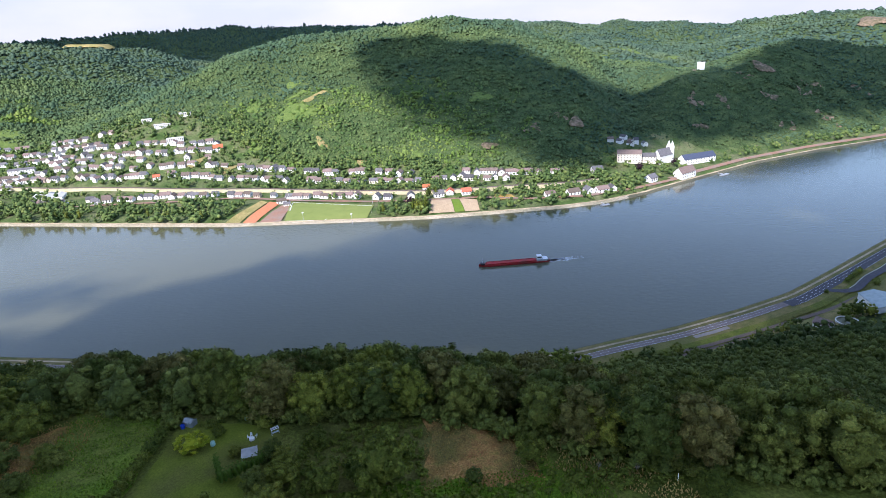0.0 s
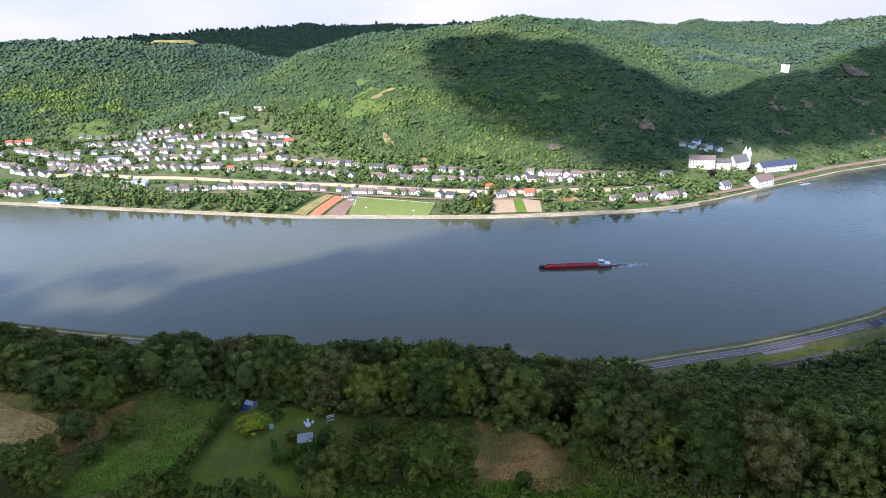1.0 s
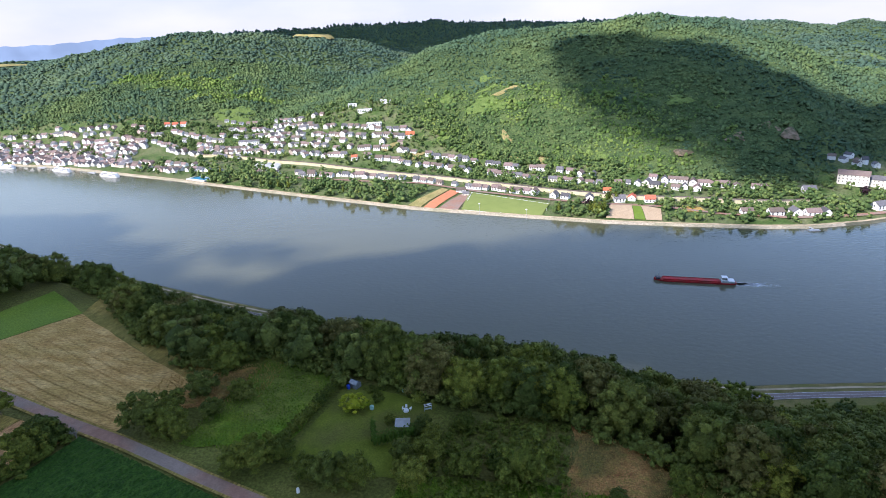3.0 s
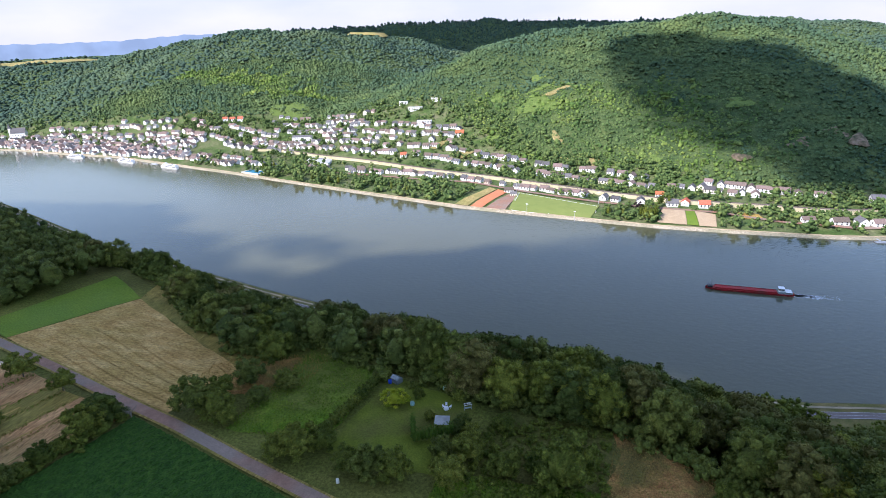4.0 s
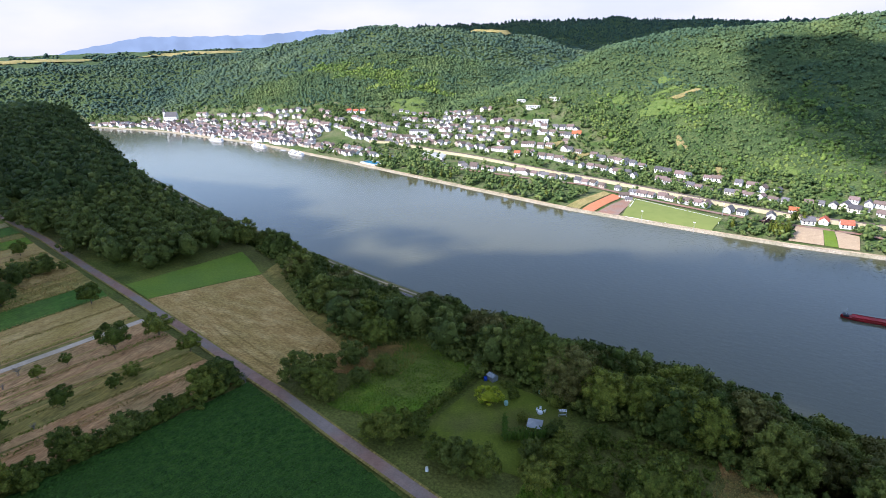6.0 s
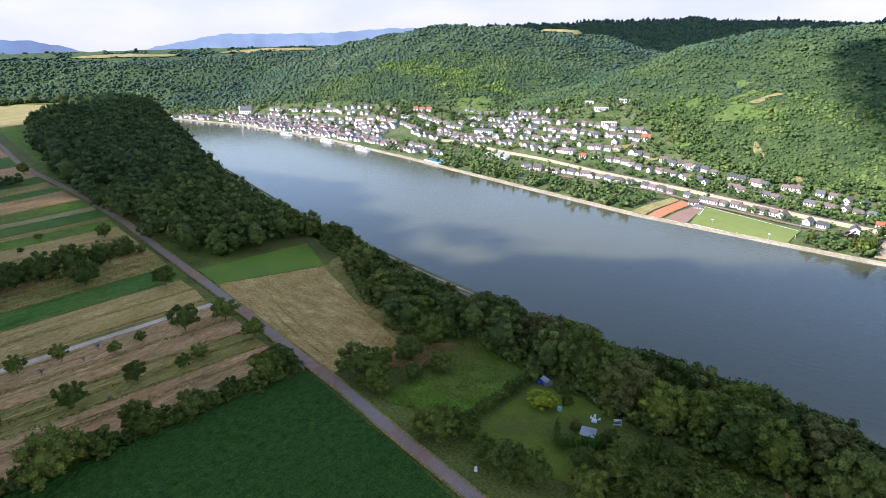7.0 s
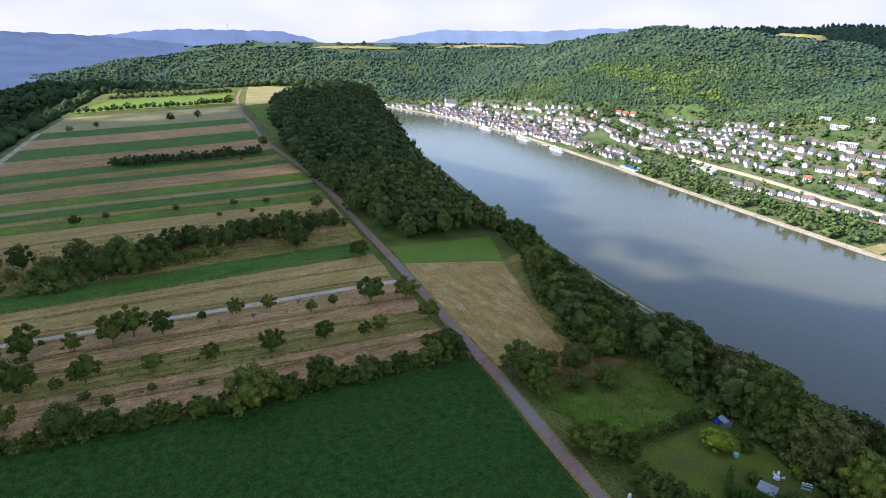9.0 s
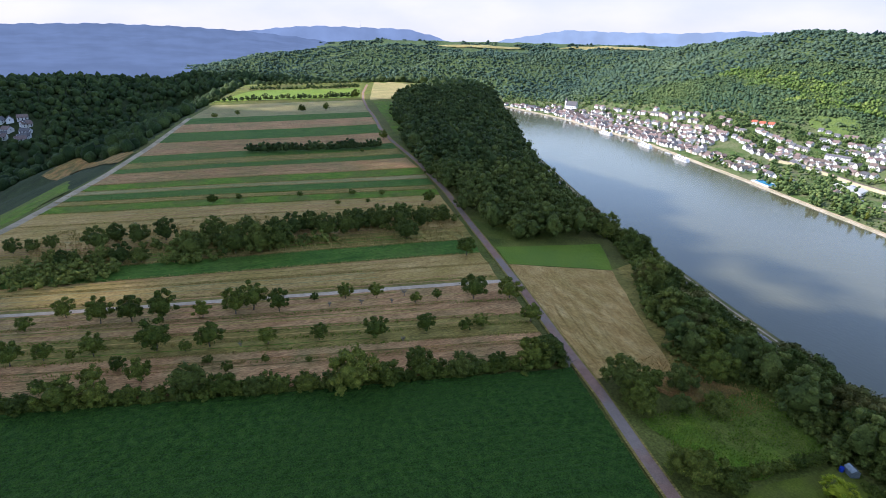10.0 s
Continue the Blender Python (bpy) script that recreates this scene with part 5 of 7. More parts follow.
for k, x, y, t, s in ((0, 52, 752, 10, 1.1), (7, 68, 759, 80, 1.0), (7, 89, 753, 5, 1.1), (7, 38, 789, 0, 0.9), (0, 15, 758, 90, 1.0), (1, 193, 716, 5, 0.9), (1, 223, 714, 12, 1.1), (0, 245, 717, 100, 1.1), (1, 262, 716, 12, 1.1), (3, 276, 718, 100, 1.1),
                      (0, 342, 749, 30, 1.2), (0, 285, 803, 0, 1.2), (7, -290, 990, 12, 1.3), (7, -372, 926, 10, 0.9)):
    put_house(k, x, y, t, s)
row([(-443, 861), (-330, 857), (-240, 838), (-157, 805), (-88, 787), (-9, 760)], 16.5, 0.08, MIX)
row([(-560, 880), (-480, 868), (-430, 872)], 22, 0.2, MIX)
row([(-742, 1037), (-598, 1000), (-448, 943), (-340, 928), (-251, 908), (-151, 877), (-62, 852), (29, 826)], 17, 0.08, MIX)
row([(-807, 1060), (-579, 1020), (-417, 962), (-301, 948), (-243, 936), (-150, 906), (-53, 880), (42, 852)], 18, 0.12, MIX)
row([(-603, 1055), (-456, 990), (-364, 972), (-271, 967)], 20, 0.3, MIX)
row([(-740, 1096), (-640, 1092), (-477, 1015), (-369, 990), (-285, 985)], 18, 0.14, MIX)
row([(-755, 1122), (-669, 1132), (-551, 1066), (-437, 1032), (-355, 1012), (-269, 1009)], 18, 0.14, MIX)
row([(-758, 1150), (-643, 1165), (-554, 1112), (-507, 1108), (-480, 1100)], 20, 0.2, MIX)
row([(-620, 1120), (-560, 1090), (-500, 1062)], 20, 0.25, MIX)
row([(50, 826), (87, 821), (157, 803)], 15.5, 0.05, [0, 1, 3, 5, 5, 4])
row([(96, 839), (164, 822), (213, 811), (240, 807)], 15.5, 0.08, [0, 1, 3, 5, 5])
row([(-862, 1098), (-826, 1112)], 12, 0.0, [7], 0.0)
row([(-800, 1012), (-700, 1003), (-620, 978)], 16, 0.1, MIX)
row([(-850, 1036), (-760, 1018), (-680, 1036)], 16, 0.1, MIX)
row([(-840, 1084), (-760, 1076), (-700, 1070)], 18, 0.15, MIX)
row([(-745, 905), (-680, 893), (-600, 884)], 19, 0.15, MIX)
row([(-745, 935), (-680, 925), (-620, 915)], 22, 0.25, MIX)
# old town
TOWN = [8, 3, 3, 2, 2, 2, 5, 5, 6, 6, 4, 1]
row([(-1620, 970), (-1420, 995), (-1266, 979), (-1100, 963), (-950, 945), (-800, 928)], 12.5, 0.1, TOWN, 0.5)
row([(-1500, 1012), (-1270, 1003), (-1020, 978), (-850, 960)], 12.5, 0.1, TOWN, 0.5)
row([(-1490, 1031), (-1260, 1023), (-1035, 1004), (-850, 988)], 13, 0.12, TOWN, 0.5)
row([(-1420, 1047), (-1230, 1044), (-1040, 1028), (-850, 1018)], 14, 0.15, TOWN, 0.5)
row([(-1640, 955), (-1409, 985), (-1251, 965), (-1102, 950), (-941, 932), (-800, 915), (-690, 880)], 13.5, 0.05, TOWN, 0.7)
row([(-1600, 985), (-1441, 1003), (-1281, 992), (-993, 965), (-854, 948), (-780, 940)], 14, 0.1, TOWN, 0.6)
row([(-1494, 1022), (-1246, 1012), (-1025, 992), (-848, 974)], 14, 0.1, TOWN, 0.6)
row([(-1502, 1040), (-1269, 1034), (-1045, 1016), (-855, 1004)], 14.5, 0.12, TOWN, 0.5)
row([(-1341, 1056), (-1151, 1048), (-985, 1040), (-847, 1034)], 15, 0.16, TOWN, 0.5)
row([(-1350, 1078), (-1215, 1070), (-1120, 1072), (-1000, 1062), (-850, 1060)], 19, 0.25, TOWN, 0.5)
row([(-1180, 1092), (-1050, 1084), (-900, 1084)], 24, 0.35, TOWN, 0.5)
for x, y in ((334, 884), (346, 876), (355, 885), (362, 873), (373, 880), (384, 872), (358, 864)):
    put_house(rh.choice([0, 3, 5, 8]), x, y, rh.uniform(0, 180), 0.8)
for k in range(14):  # hamlet in the western valley
    put_house(rh.choice([0, 5, 3]), -915 + rh.uniform(-36, 36), -187 + rh.uniform(-22, 22), rh.uniform(0, 180), 1.0)

def big_house(name, label, category, x, y, turn, w, d, h, r, wall, roof, cols, rows, z=None):
    root = make_house(label, w, d, h, r, wall, roof, cols, rows, False, False, name, category)
    root.matrix_basis = pose(x, y, float(ground(x, y)) if z is None else z, 0, 0, turn)
    return root


def spire(bm, x, y, z, half, rise, turn=0.0):
    v = [bm.verts.new((x + half * a, y + half * b, z)) for a, b in ((-1, -1), (1, -1), (1, 1), (-1, 1))]
    t = bm.verts.new((x, y, z + rise))
    for k in range(4):
        bm.faces.new((v[k], v[(k + 1) % 4], t))
    bm.faces.new(v[::-1])


def church(x, y, turn, scale, label, towers):
    root = new("church")
    tagged(root, label, "church")
    part("wall", house_walls(26, 13, 10, 9), MATS["plaster_white"], root)
    part("roof", roof_slabs(26, 13, 10, 9), MATS["slate_roof"], root, "steep dark slate roof")
    for k in range(towers):
        bm = bmesh.new()
        yy = (k - (towers - 1) / 2) * 6
        box(bm, -17.5, -12.8, yy - 2.4, yy + 2.4, -3, 19)
        tw = part("tower", bm, MATS["plaster_white"], root, "white square bell tower")
        bm = bmesh.new()
        spire(bm, -15.15, yy, 19, 2.7, 10)
        part("spire", bm, MATS["plaster_white"] if towers > 1 else MATS["slate_roof"], tw)
    windows_on(root, 24, 13, 9, 5, 1, 1)
    root.matrix_basis = pose(x, y, float(ground(x, y)), 0, 0, turn) @ Matrix.Scale(scale, 4)
    return root


church(395, 830, 205, 1.0, "white pilgrimage church with twin spires and slate roof", 2)
church(-1417, 1046, 30, 1.2, "white parish church with a tall pointed spire", 1)
big_house("monastery_hall", "long white hall with a dark blue roof", "monastery", 446, 826, 14, 56, 15, 7, 6, "plaster_white", "blue_roof", 12, 2)
big_house("monastery", "cream convent wing with a dark roof", "monastery", 340, 822, -22, 34, 13, 11, 5, "plaster_cream", "brown_roof", 8, 3)
big_house("monastery", "cream convent wing with a dark roof", "monastery", 368, 826, -18, 26, 11, 8, 4.5, "plaster_cream", "slate_roof", 6, 2)
big_house("inn", "white inn with a broad brown roof on the shore road", "inn", 396, 762, 28, 30, 14, 7, 7, "plaster_white", "brown_roof", 6, 2)
big_house("factory_hall", "long white flat works hall in the village", "hall", -639, 1048, 14, 40, 16, 9, 2.0, "plaster_white", "slate_roof", 9, 2)
for k in range(3):
    big_house("market_hall", "low white hall with a pale sheet roof", "hall", -545 + 17 * k, 914 - 5 * k, 104, 30, 15, 4, 2.4, "plaster_white", "pale_sheet", 5, 1)
big_house("hotel", "large white hotel on the hillside", "hotel", -366, 1022, 12, 26, 12, 6, 1.6, "plaster_white", "pale_sheet", 9, 3)
big_house("villa", "white flat-roofed villa above the village", "villa", -369, 1104, 12, 19, 10, 4.4, 1.0, "plaster_white", "pale_sheet", 6, 2)
big_house("villa", "long white flat-roofed villa above the village", "villa", -402, 1076, 12, 26, 10, 4.4, 1.0, "plaster_white", "pale_sheet", 8, 2)
big_house("villa", "white flat-roofed villa above the village", "villa", -438, 1107, 12, 17, 10, 4.4, 1.0, "plaster_white", "pale_sheet", 6, 2)

# castle tower on the spur
root = new("castle_tower")
tagged(root, "pale square castle keep on the wooded spur", "castle")
tx, ty, tz = at(-27.97, -4.98, 1310, 0)
bm = bmesh.new()
box(bm, -5, 5, -5, 5, -14, 12)
part("keep", bm, MATS["plaster_white"], root)
bm = bmesh.new()
for sx in (-1, 1):
    for k in range(4):
        box(bm, -5 + k * 2.8, -3.4 + k * 2.8, sx * 4.8 - 0.3, sx * 4.8 + 0.3, 12, 13.2)
part("battlement", bm, MATS["plaster_white"], root)
for wx, wy, wl, wh, wt in ((-13, 2, 14, 3.0, 10), (16, 6, 18, 2.0, -12), (30, 12, 10, 4.5, 25)):
    bm = bmesh.new()
    box(bm, -wl / 2, wl / 2, -0.7, 0.7, -16, wh)
    box(bm, -wl / 2, -wl / 4, -0.7, 0.7, wh, wh + 2.2)
    bmesh.ops.transform(bm, matrix=pose(wx, wy, -4, 0, 0, wt), verts=bm.verts)
    part("ruined_wall", bm, MATS["bank_stone"], root, "broken brown curtain wall")
root.matrix_basis = pose(tx, ty, tz, 0, 0, 20)

# sports ground, courts, fields
def lift_sheet(name, P, mat, label, category, lift=0.3, n=8, m=4):
    return drape(name, P, mat, label, lift, category, n, m)


lift_sheet("football_pitch", ((-145, 707), (-44, 685), (-34, 735), (-147, 781)), "pitch_grass", "bright green football pitch beside the river", "pitch", 0.35)
for a, b in (((-142, 709), (-46, 688)), ((-46, 688), (-37, 733)), ((-37, 733), (-144, 777)), ((-144, 777), (-142, 709)), ((-94, 698.5), (-90, 755))):
    ribbon("pitch_line", [a, b], 0.7, "white_paint", "white painted pitch line", 0.42, "line", step=20)
lift_sheet("tennis_court", ((-198, 717), (-182, 713), (-161, 779), (-177, 790)), "clay_court", "orange-red clay tennis court", "court", 0.35)
lift_sheet("hard_court", ((-177, 714), (-150, 710), (-143, 763), (-157, 770)), "asphalt", "dark hard court beside the clay court", "court", 0.34)
lift_sheet("straw_field", ((-221, 723), (-202, 718), (-179, 789), (-191, 798)), "pale_stubble", "narrow straw-yellow field by the river", "field", 0.3)
lift_sheet("brown_field", ((34, 690), (66, 688), (66, 734), (40, 736)), "dry_soil", "brown ploughed garden field by the river", "field", 0.3)
lift_sheet("brown_field", ((79, 687), (97, 686), (99, 724), (77, 734)), "dry_soil", "brown ploughed garden field by the river", "field", 0.3)
lift_sheet("garden_plot", ((66.5, 688), (78.5, 687), (76.5, 734), (66.5, 734)), "bright_grass", "green garden plot between brown fields", "plot", 0.3)
lift_sheet("brown_field", ((120, 715), (150, 714), (146, 732), (124, 738)), "straw_stubble", "straw-brown field behind the trees", "field", 0.3)
for k, (gx, gy, t) in enumerate(((-143.5, 742, 104), (-37, 710, 104))):
    g = new("football_goal")
    tagged(g, "white steel football goal on the pitch", "goal", group="football goals")
    for nm, bx in (("post", (-3.66, -3.5, -0.08, 0.08, 0, 2.5)), ("post", (3.5, 3.66, -0.08, 0.08, 0, 2.5)), ("crossbar", (-3.66, 3.66, -0.08, 0.08, 2.42, 2.58))):
        bm = bmesh.new()
        box(bm, *bx)
        part(nm, bm, MATS["white_paint"], g)
    g.matrix_basis = pose(gx, gy, float(ground(gx, gy)) + 0.36, 0, 0, t - 14)
for gx, gy in ((-120, 699), (-60, 685), (-150, 786), (-36, 744)):
    m_ = new("floodlight_mast")
    tagged(m_, "slender steel floodlight mast beside the pitch", "mast", group="floodlight masts")
    bm = bmesh.new()
    bmesh.ops.create_cone(bm, cap_ends=True, segments=8, radius1=0.22, radius2=0.12, depth=15, matrix=Matrix.Translation((0, 0, 7.5)))
    part("pole", bm, MATS["steel_grey"], m_)
    bm = bmesh.new()
    box(bm, -1.2, 1.2, -0.25, 0.25, 14.6, 15.5)
    part("lamp_head", bm, MATS["white_paint"], m_)
    m_.matrix_basis = pose(gx, gy, float(ground(gx, gy)), 0, 0, 0)
put_house(1, -160, 782, 14, 0.9)
put_house(4, -150, 766, 14, 0.7)
build_houses()

# swimming pool
px, py, pt = bank_point(-622, 18)
root = new("swimming_pool")
tagged(root, "blue open-air swimming pool with a pale paved surround", "pool")
bm = bmesh.new()
for bx in ((-22, 22, -11, -8, -2, 0.5), (-22, 22, 8, 11, -2, 0.5), (-22, -19, -8, 8, -2, 0.5), (19, 22, -8, 8, -2, 0.5)):
    box(bm, *bx)
part("surround", bm, MATS["pale_sheet"], root)
bm = bmesh.new()
box(bm, -19, 19, -8, 8, -2, 0.25)
part("water", bm, MATS["pool_water"], root)
root.matrix_basis = pose(px, py, float(ground(px, py)) + 0.4, 0, 0, pt)

# boats
def hull(bm, L, B, z0, z1, bow=0.14, stern=0.05, n=14):
    """A plated hull along x, bow at minus x."""
    rows = []
    for k in range(n + 1):
        u = k / n
        w = B / 2 * min(1, (u / bow) ** 0.6 if u < bow else 1, ((1 - u) / stern * 0.4 + 0.6) if u > 1 - stern else 1)
        w = max(w, 0.12)
        rise = (z1 - z0) * 0.35 * max(0, 1 - u / bow) ** 2
        rows.append([bm.verts.new((L * (u - 0.5), s * w * f, z)) for s, f, z in ((-1, 0.86, z0), (-1, 1, z1 + rise), (1, 1, z1 + rise), (1, 0.86, z0))])
    for a, b in zip(rows, rows[1:]):
        for k in range(3):
            bm.faces.new((a[k], b[k], b[k + 1], a[k + 1]))
    bm.faces.new(rows[0])
    bm.faces.new(rows[-1][::-1])
    bmesh.ops.recalc_face_normals(bm, faces=bm.faces)


barge = new("cargo_barge")
tagged(barge, "long red cargo barge with a white wheelhouse on the river", "barge")
bm = bmesh.new()
hull(bm, 69, 8.2, -0.6, 1.5)
part("hull", bm, MATS["hull_red"], barge, "red painted steel hull")
for s in (-1, 1):
    bm = bmesh.new()
    box(bm, -27, 21, s * 3.15 - 0.12, s * 3.15 + 0.12, 1.5, 2.7)
    part("coaming", bm, MATS["hull_red"], barge)
for k in range(6):
    bm = bmesh.new()
    x0 = -26.9 + k * 8
    v = box(bm, x0, x0 + 7.8, -3.0, 3.0, 1.55, 2.35)
    part("hatch_cover", bm, MATS["hull_red"], barge)
bm = bmesh.new()
box(bm, -33, -29, -2.6, 2.6, 1.6, 2.9)
part("fore_deck", bm, MATS["hull_dark"], barge)
bm = bmesh.new()
bmesh.ops.create_cone(bm, cap_ends=True, segments=6, radius1=0.12, radius2=0.07, depth=5.5, matrix=Matrix.Translation((-31, 0, 5.2)))
part("mast", bm, MATS["white_paint"], barge)
bm = bmesh.new()
box(bm, 22, 33, -3.4, 3.4, 1.5, 3.2)
part("deckhouse", bm, MATS["deck_grey"], barge, "pale green-grey deckhouse")
bm = bmesh.new()
box(bm, 22.4, 26.4, -2.3, 2.3, 3.2, 6.0)
wh = part("wheelhouse", bm, MATS["white_paint"], barge, "white wheelhouse with a window band")
bm = bmesh.new()
box(bm, 22.33, 26.47, -2.37, 2.37, 4.5, 5.4)
part("window_band", bm, MATS["window_glass"], wh)
bm = bmesh.new()
box(bm, 22.0, 26.8, -2.7, 2.7, 6.0, 6.2)
part("wheelhouse_roof", bm, MATS["white_paint"], wh)
bm = bmesh.new()
box(bm, 27.6, 32.4, -3.6, 3.6, 3.2, 3.5)
part("roof", bm, MATS["white_paint"], barge)
barge.matrix_basis = pose(105, 517.5, 0, 0, 0, -0.8)
# wake: a patch of foam behind the stern
bm = bmesh.new()
q = random.Random(5)
for k in range(170):
    u = q.random() ** 1.5
    x_, y_ = 2 + u * 34, q.gauss(0, 1.1 + 2.0 * u)
    r_ = q.uniform(0.4, 1.3) * (1.15 - u)
    v = [bm.verts.new((x_ + r_ * 1.8 * math.cos(a) * q.uniform(.6, 1.2), y_ + r_ * math.sin(a) * q.uniform(.6, 1.2), 0.05)) for a in (0, 1.05, 2.1, 3.14, 4.2, 5.2)]
    bm.faces.new(v)
me = bpy.data.meshes.new("wake")
bm.to_mesh(me)
bm.free()
me.materials.append(MATS["foam"])
wk = new("wake", me)
tagged(wk, "white foam wake behind the barge", "wake", kind="stuff")
wk.matrix_basis = pose(139, 517, 0, 0, 0, 2)


def river_cruiser(x, y, turn, L):
    s = new("passenger_ship")
    tagged(s, "white passenger ship moored at the old town quay", "ship", group="moored passenger ships")
    bm = bmesh.new()
    hull(bm, L, 9, -0.5, 2.2, 0.2)
    part("hull", bm, MATS["white_paint"], s)
    for k, (a, b, z) in enumerate(((-0.34, 0.46, 2.2), (-0.26, 0.42, 4.7))):
        bm = bmesh.new()
        box(bm, a * L, b * L, -3.9 + k * 0.5, 3.9 - k * 0.5, z, z + 2.4)
        dk = part("deck_saloon", bm, MATS["white_paint"], s)
        bm = bmesh.new()
        box(bm, a * L + 0.6, b * L - 0.6, -3.95 + k * 0.5, 3.95 - k * 0.5, z + 0.8, z + 1.8)
        part("window_band", bm, MATS["window_glass"], dk)
    bm = bmesh.new()
    box(bm, -0.2 * L, -0.12 * L, -2, 2, 7.1, 9.2)
    part("wheelhouse", bm, MATS["white_paint"], s)
    bm = bmesh.new()
    bmesh.ops.create_cone(bm, cap_ends=True, segments=10, radius1=1.0, radius2=0.8, depth=2.6, matrix=Matrix.Translation((0.2 * L, 0, 8.4)))
    part("funnel", bm, MATS["hull_dark"], s)
    s.matrix_basis = pose(x, y, 0, 0, 0, turn)


for x_, off, L_ in ((-812, -14, 52), (-945, -16, 56), (-1100, -18, 50)):
    px, py, pt = bank_point(x_, off)
    river_cruiser(px, py, pt, L_)


def landing(x, off, w):
    px, py, pt = bank_point(x, off)
    s = new("landing_stage")
    tagged(s, "grey floating landing stage at the river bank", "jetty", group="landing stages")
    bm = bmesh.new()
    box(bm, -w, w, -2.2, 2.2, -0.4, 0.9)
    part("pontoon", bm, MATS["steel_grey"], s)
    bm = bmesh.new()
    box(bm, -0.9, 0.9, 2.2, 14, 0.95, 1.25)
    part("gangway", bm, MATS["steel_grey"], s)
    s.matrix_basis = pose(px, py, 0, 0, 0, pt)


for x_, o_, w_ in ((250, -7, 6), (452, -8, 8), (-870, -5, 9), (-1020, -5, 10)):
    landing(x_, o_, w_)

# trees of the far shore
def tree_spots(n, fn, seed, gap=6.0):
    q = random.Random(seed)
    out = []
    for _ in range(n * 6):
        p = fn(q)
        if all((p[0] - a) ** 2 + (p[1] - b) ** 2 > gap * gap for a, b in HOUSE_SPOTS):
            out.append(p)
        if len(out) >= n:
            break
    return np.array(out)


def shore(q, x0, x1, d0, d1):
    x = q.uniform(x0, x1)
    d = d0(x) if callable(d0) else d0
    e = d1(x) if callable(d1) else d1
    return bank_point(x, q.uniform(d, e))[:2]


material("shore_leaves", [(0.048, 0.082, 0.024), (0.078, 0.120, 0.034), (0.120, 0.160, 0.044)], scale=0.05, detail=8, island=0.4, spec=0.2)
depth = lambda x: float(np.interp(x, TOWN_X, TOWN_D))
P = np.concatenate([
    tree_spots(300, lambda q: shore(q, -600, -225, 8, lambda x: wall_d(x) - 55), 1, 4),
    tree_spots(110, lambda q: shore(q, -780, -540, 14, lambda x: wall_d(x) - 12), 2, 8),
    tree_spots(90, lambda q: shore(q, -700, 300, lambda x: wall_d(x) - 26, lambda x: wall_d(x) - 12), 3, 7.5),
    tree_spots(60, lambda q: shore(q, -32, 34, 8, 58), 4, 4),
    tree_spots(200, lambda q: shore(q, 100, 330, 8, lambda x: wall_d(x) - 4), 5, 9),
    tree_spots(150, lambda q: shore(q, 290, 430, 20, 120), 6, 13),
    tree_spots(1750, lambda q: shore(q, -980, 60, lambda x: wall_d(x) + 12, lambda x: depth(x) + 16), 7, 8.6),
    tree_spots(420, lambda q: shore(q, -1700, -880, 45, lambda x: depth(x) + 20), 8, 6),
    tree_spots(190, lambda q: shore(q, 40, 330, lambda x: wall_d(x) + 14, lambda x: depth(x) + 16), 9, 9),
    tree_spots(120, lambda q: shore(q, 470, 900, 26, 60), 10, 8),
])
leafy_wood("village_trees", P[:, 0], P[:, 1], np.where(np.arange(len(P)) < 410, 1.3, 1.0) * np.random.RandomState(6).gamma(6.0, 0.46, len(P)).clip(1.2, 5.2), "green garden trees among the village houses", 2, 0.2, 51, MATS["shore_leaves"], 1.1, 4)
poplars = [make_tree("poplar_tree", "tall dark green poplar by the river", "tree", 6.5, 17, 0.8, 26, 14, 0.4, ("oak", "apple")[k], 200 + k, 0.3) for k in range(2)]
plant(poplars, [(20, 697, 19), (26, 694, 22), (31, 698, 20), (15, 702, 16), (-5, 700, 13), (-22, 703, 14), (36, 742, 16), (40, 748, 17), (48, 750, 16), (-300, 752, 13), (-330, 766, 14), (-428, 790, 15), (-446, 792, 15), (-462, 797, 14), (-480, 800, 15), (-600, 846, 15), (-588, 860, 16), (-255, 742, 13)], "tall trees on the far bank", 12, 17)
for k, (x_, y_, s_) in enumerate(((12, 722, 7.5), (345, 795, 8.0), (405, 812, 6.5))):
    t_ = make_tree("copper_beech", "dark purple copper beech beside the houses", "tree", 11, 12, 0.5, 22, 14, 0.4, "oak", 220 + k, 0.3)
    for o in t_.children:
        if o.name.startswith("crown"):
            o.data.materials[0] = MATS.get("beech_leaves") or material("beech_leaves", [(0.018, 0.010, 0.014), (0.03, 0.016, 0.02)], scale=0.5)
    t_.matrix_basis = stand(t_, x_, y_, 1.0, 40 * k)


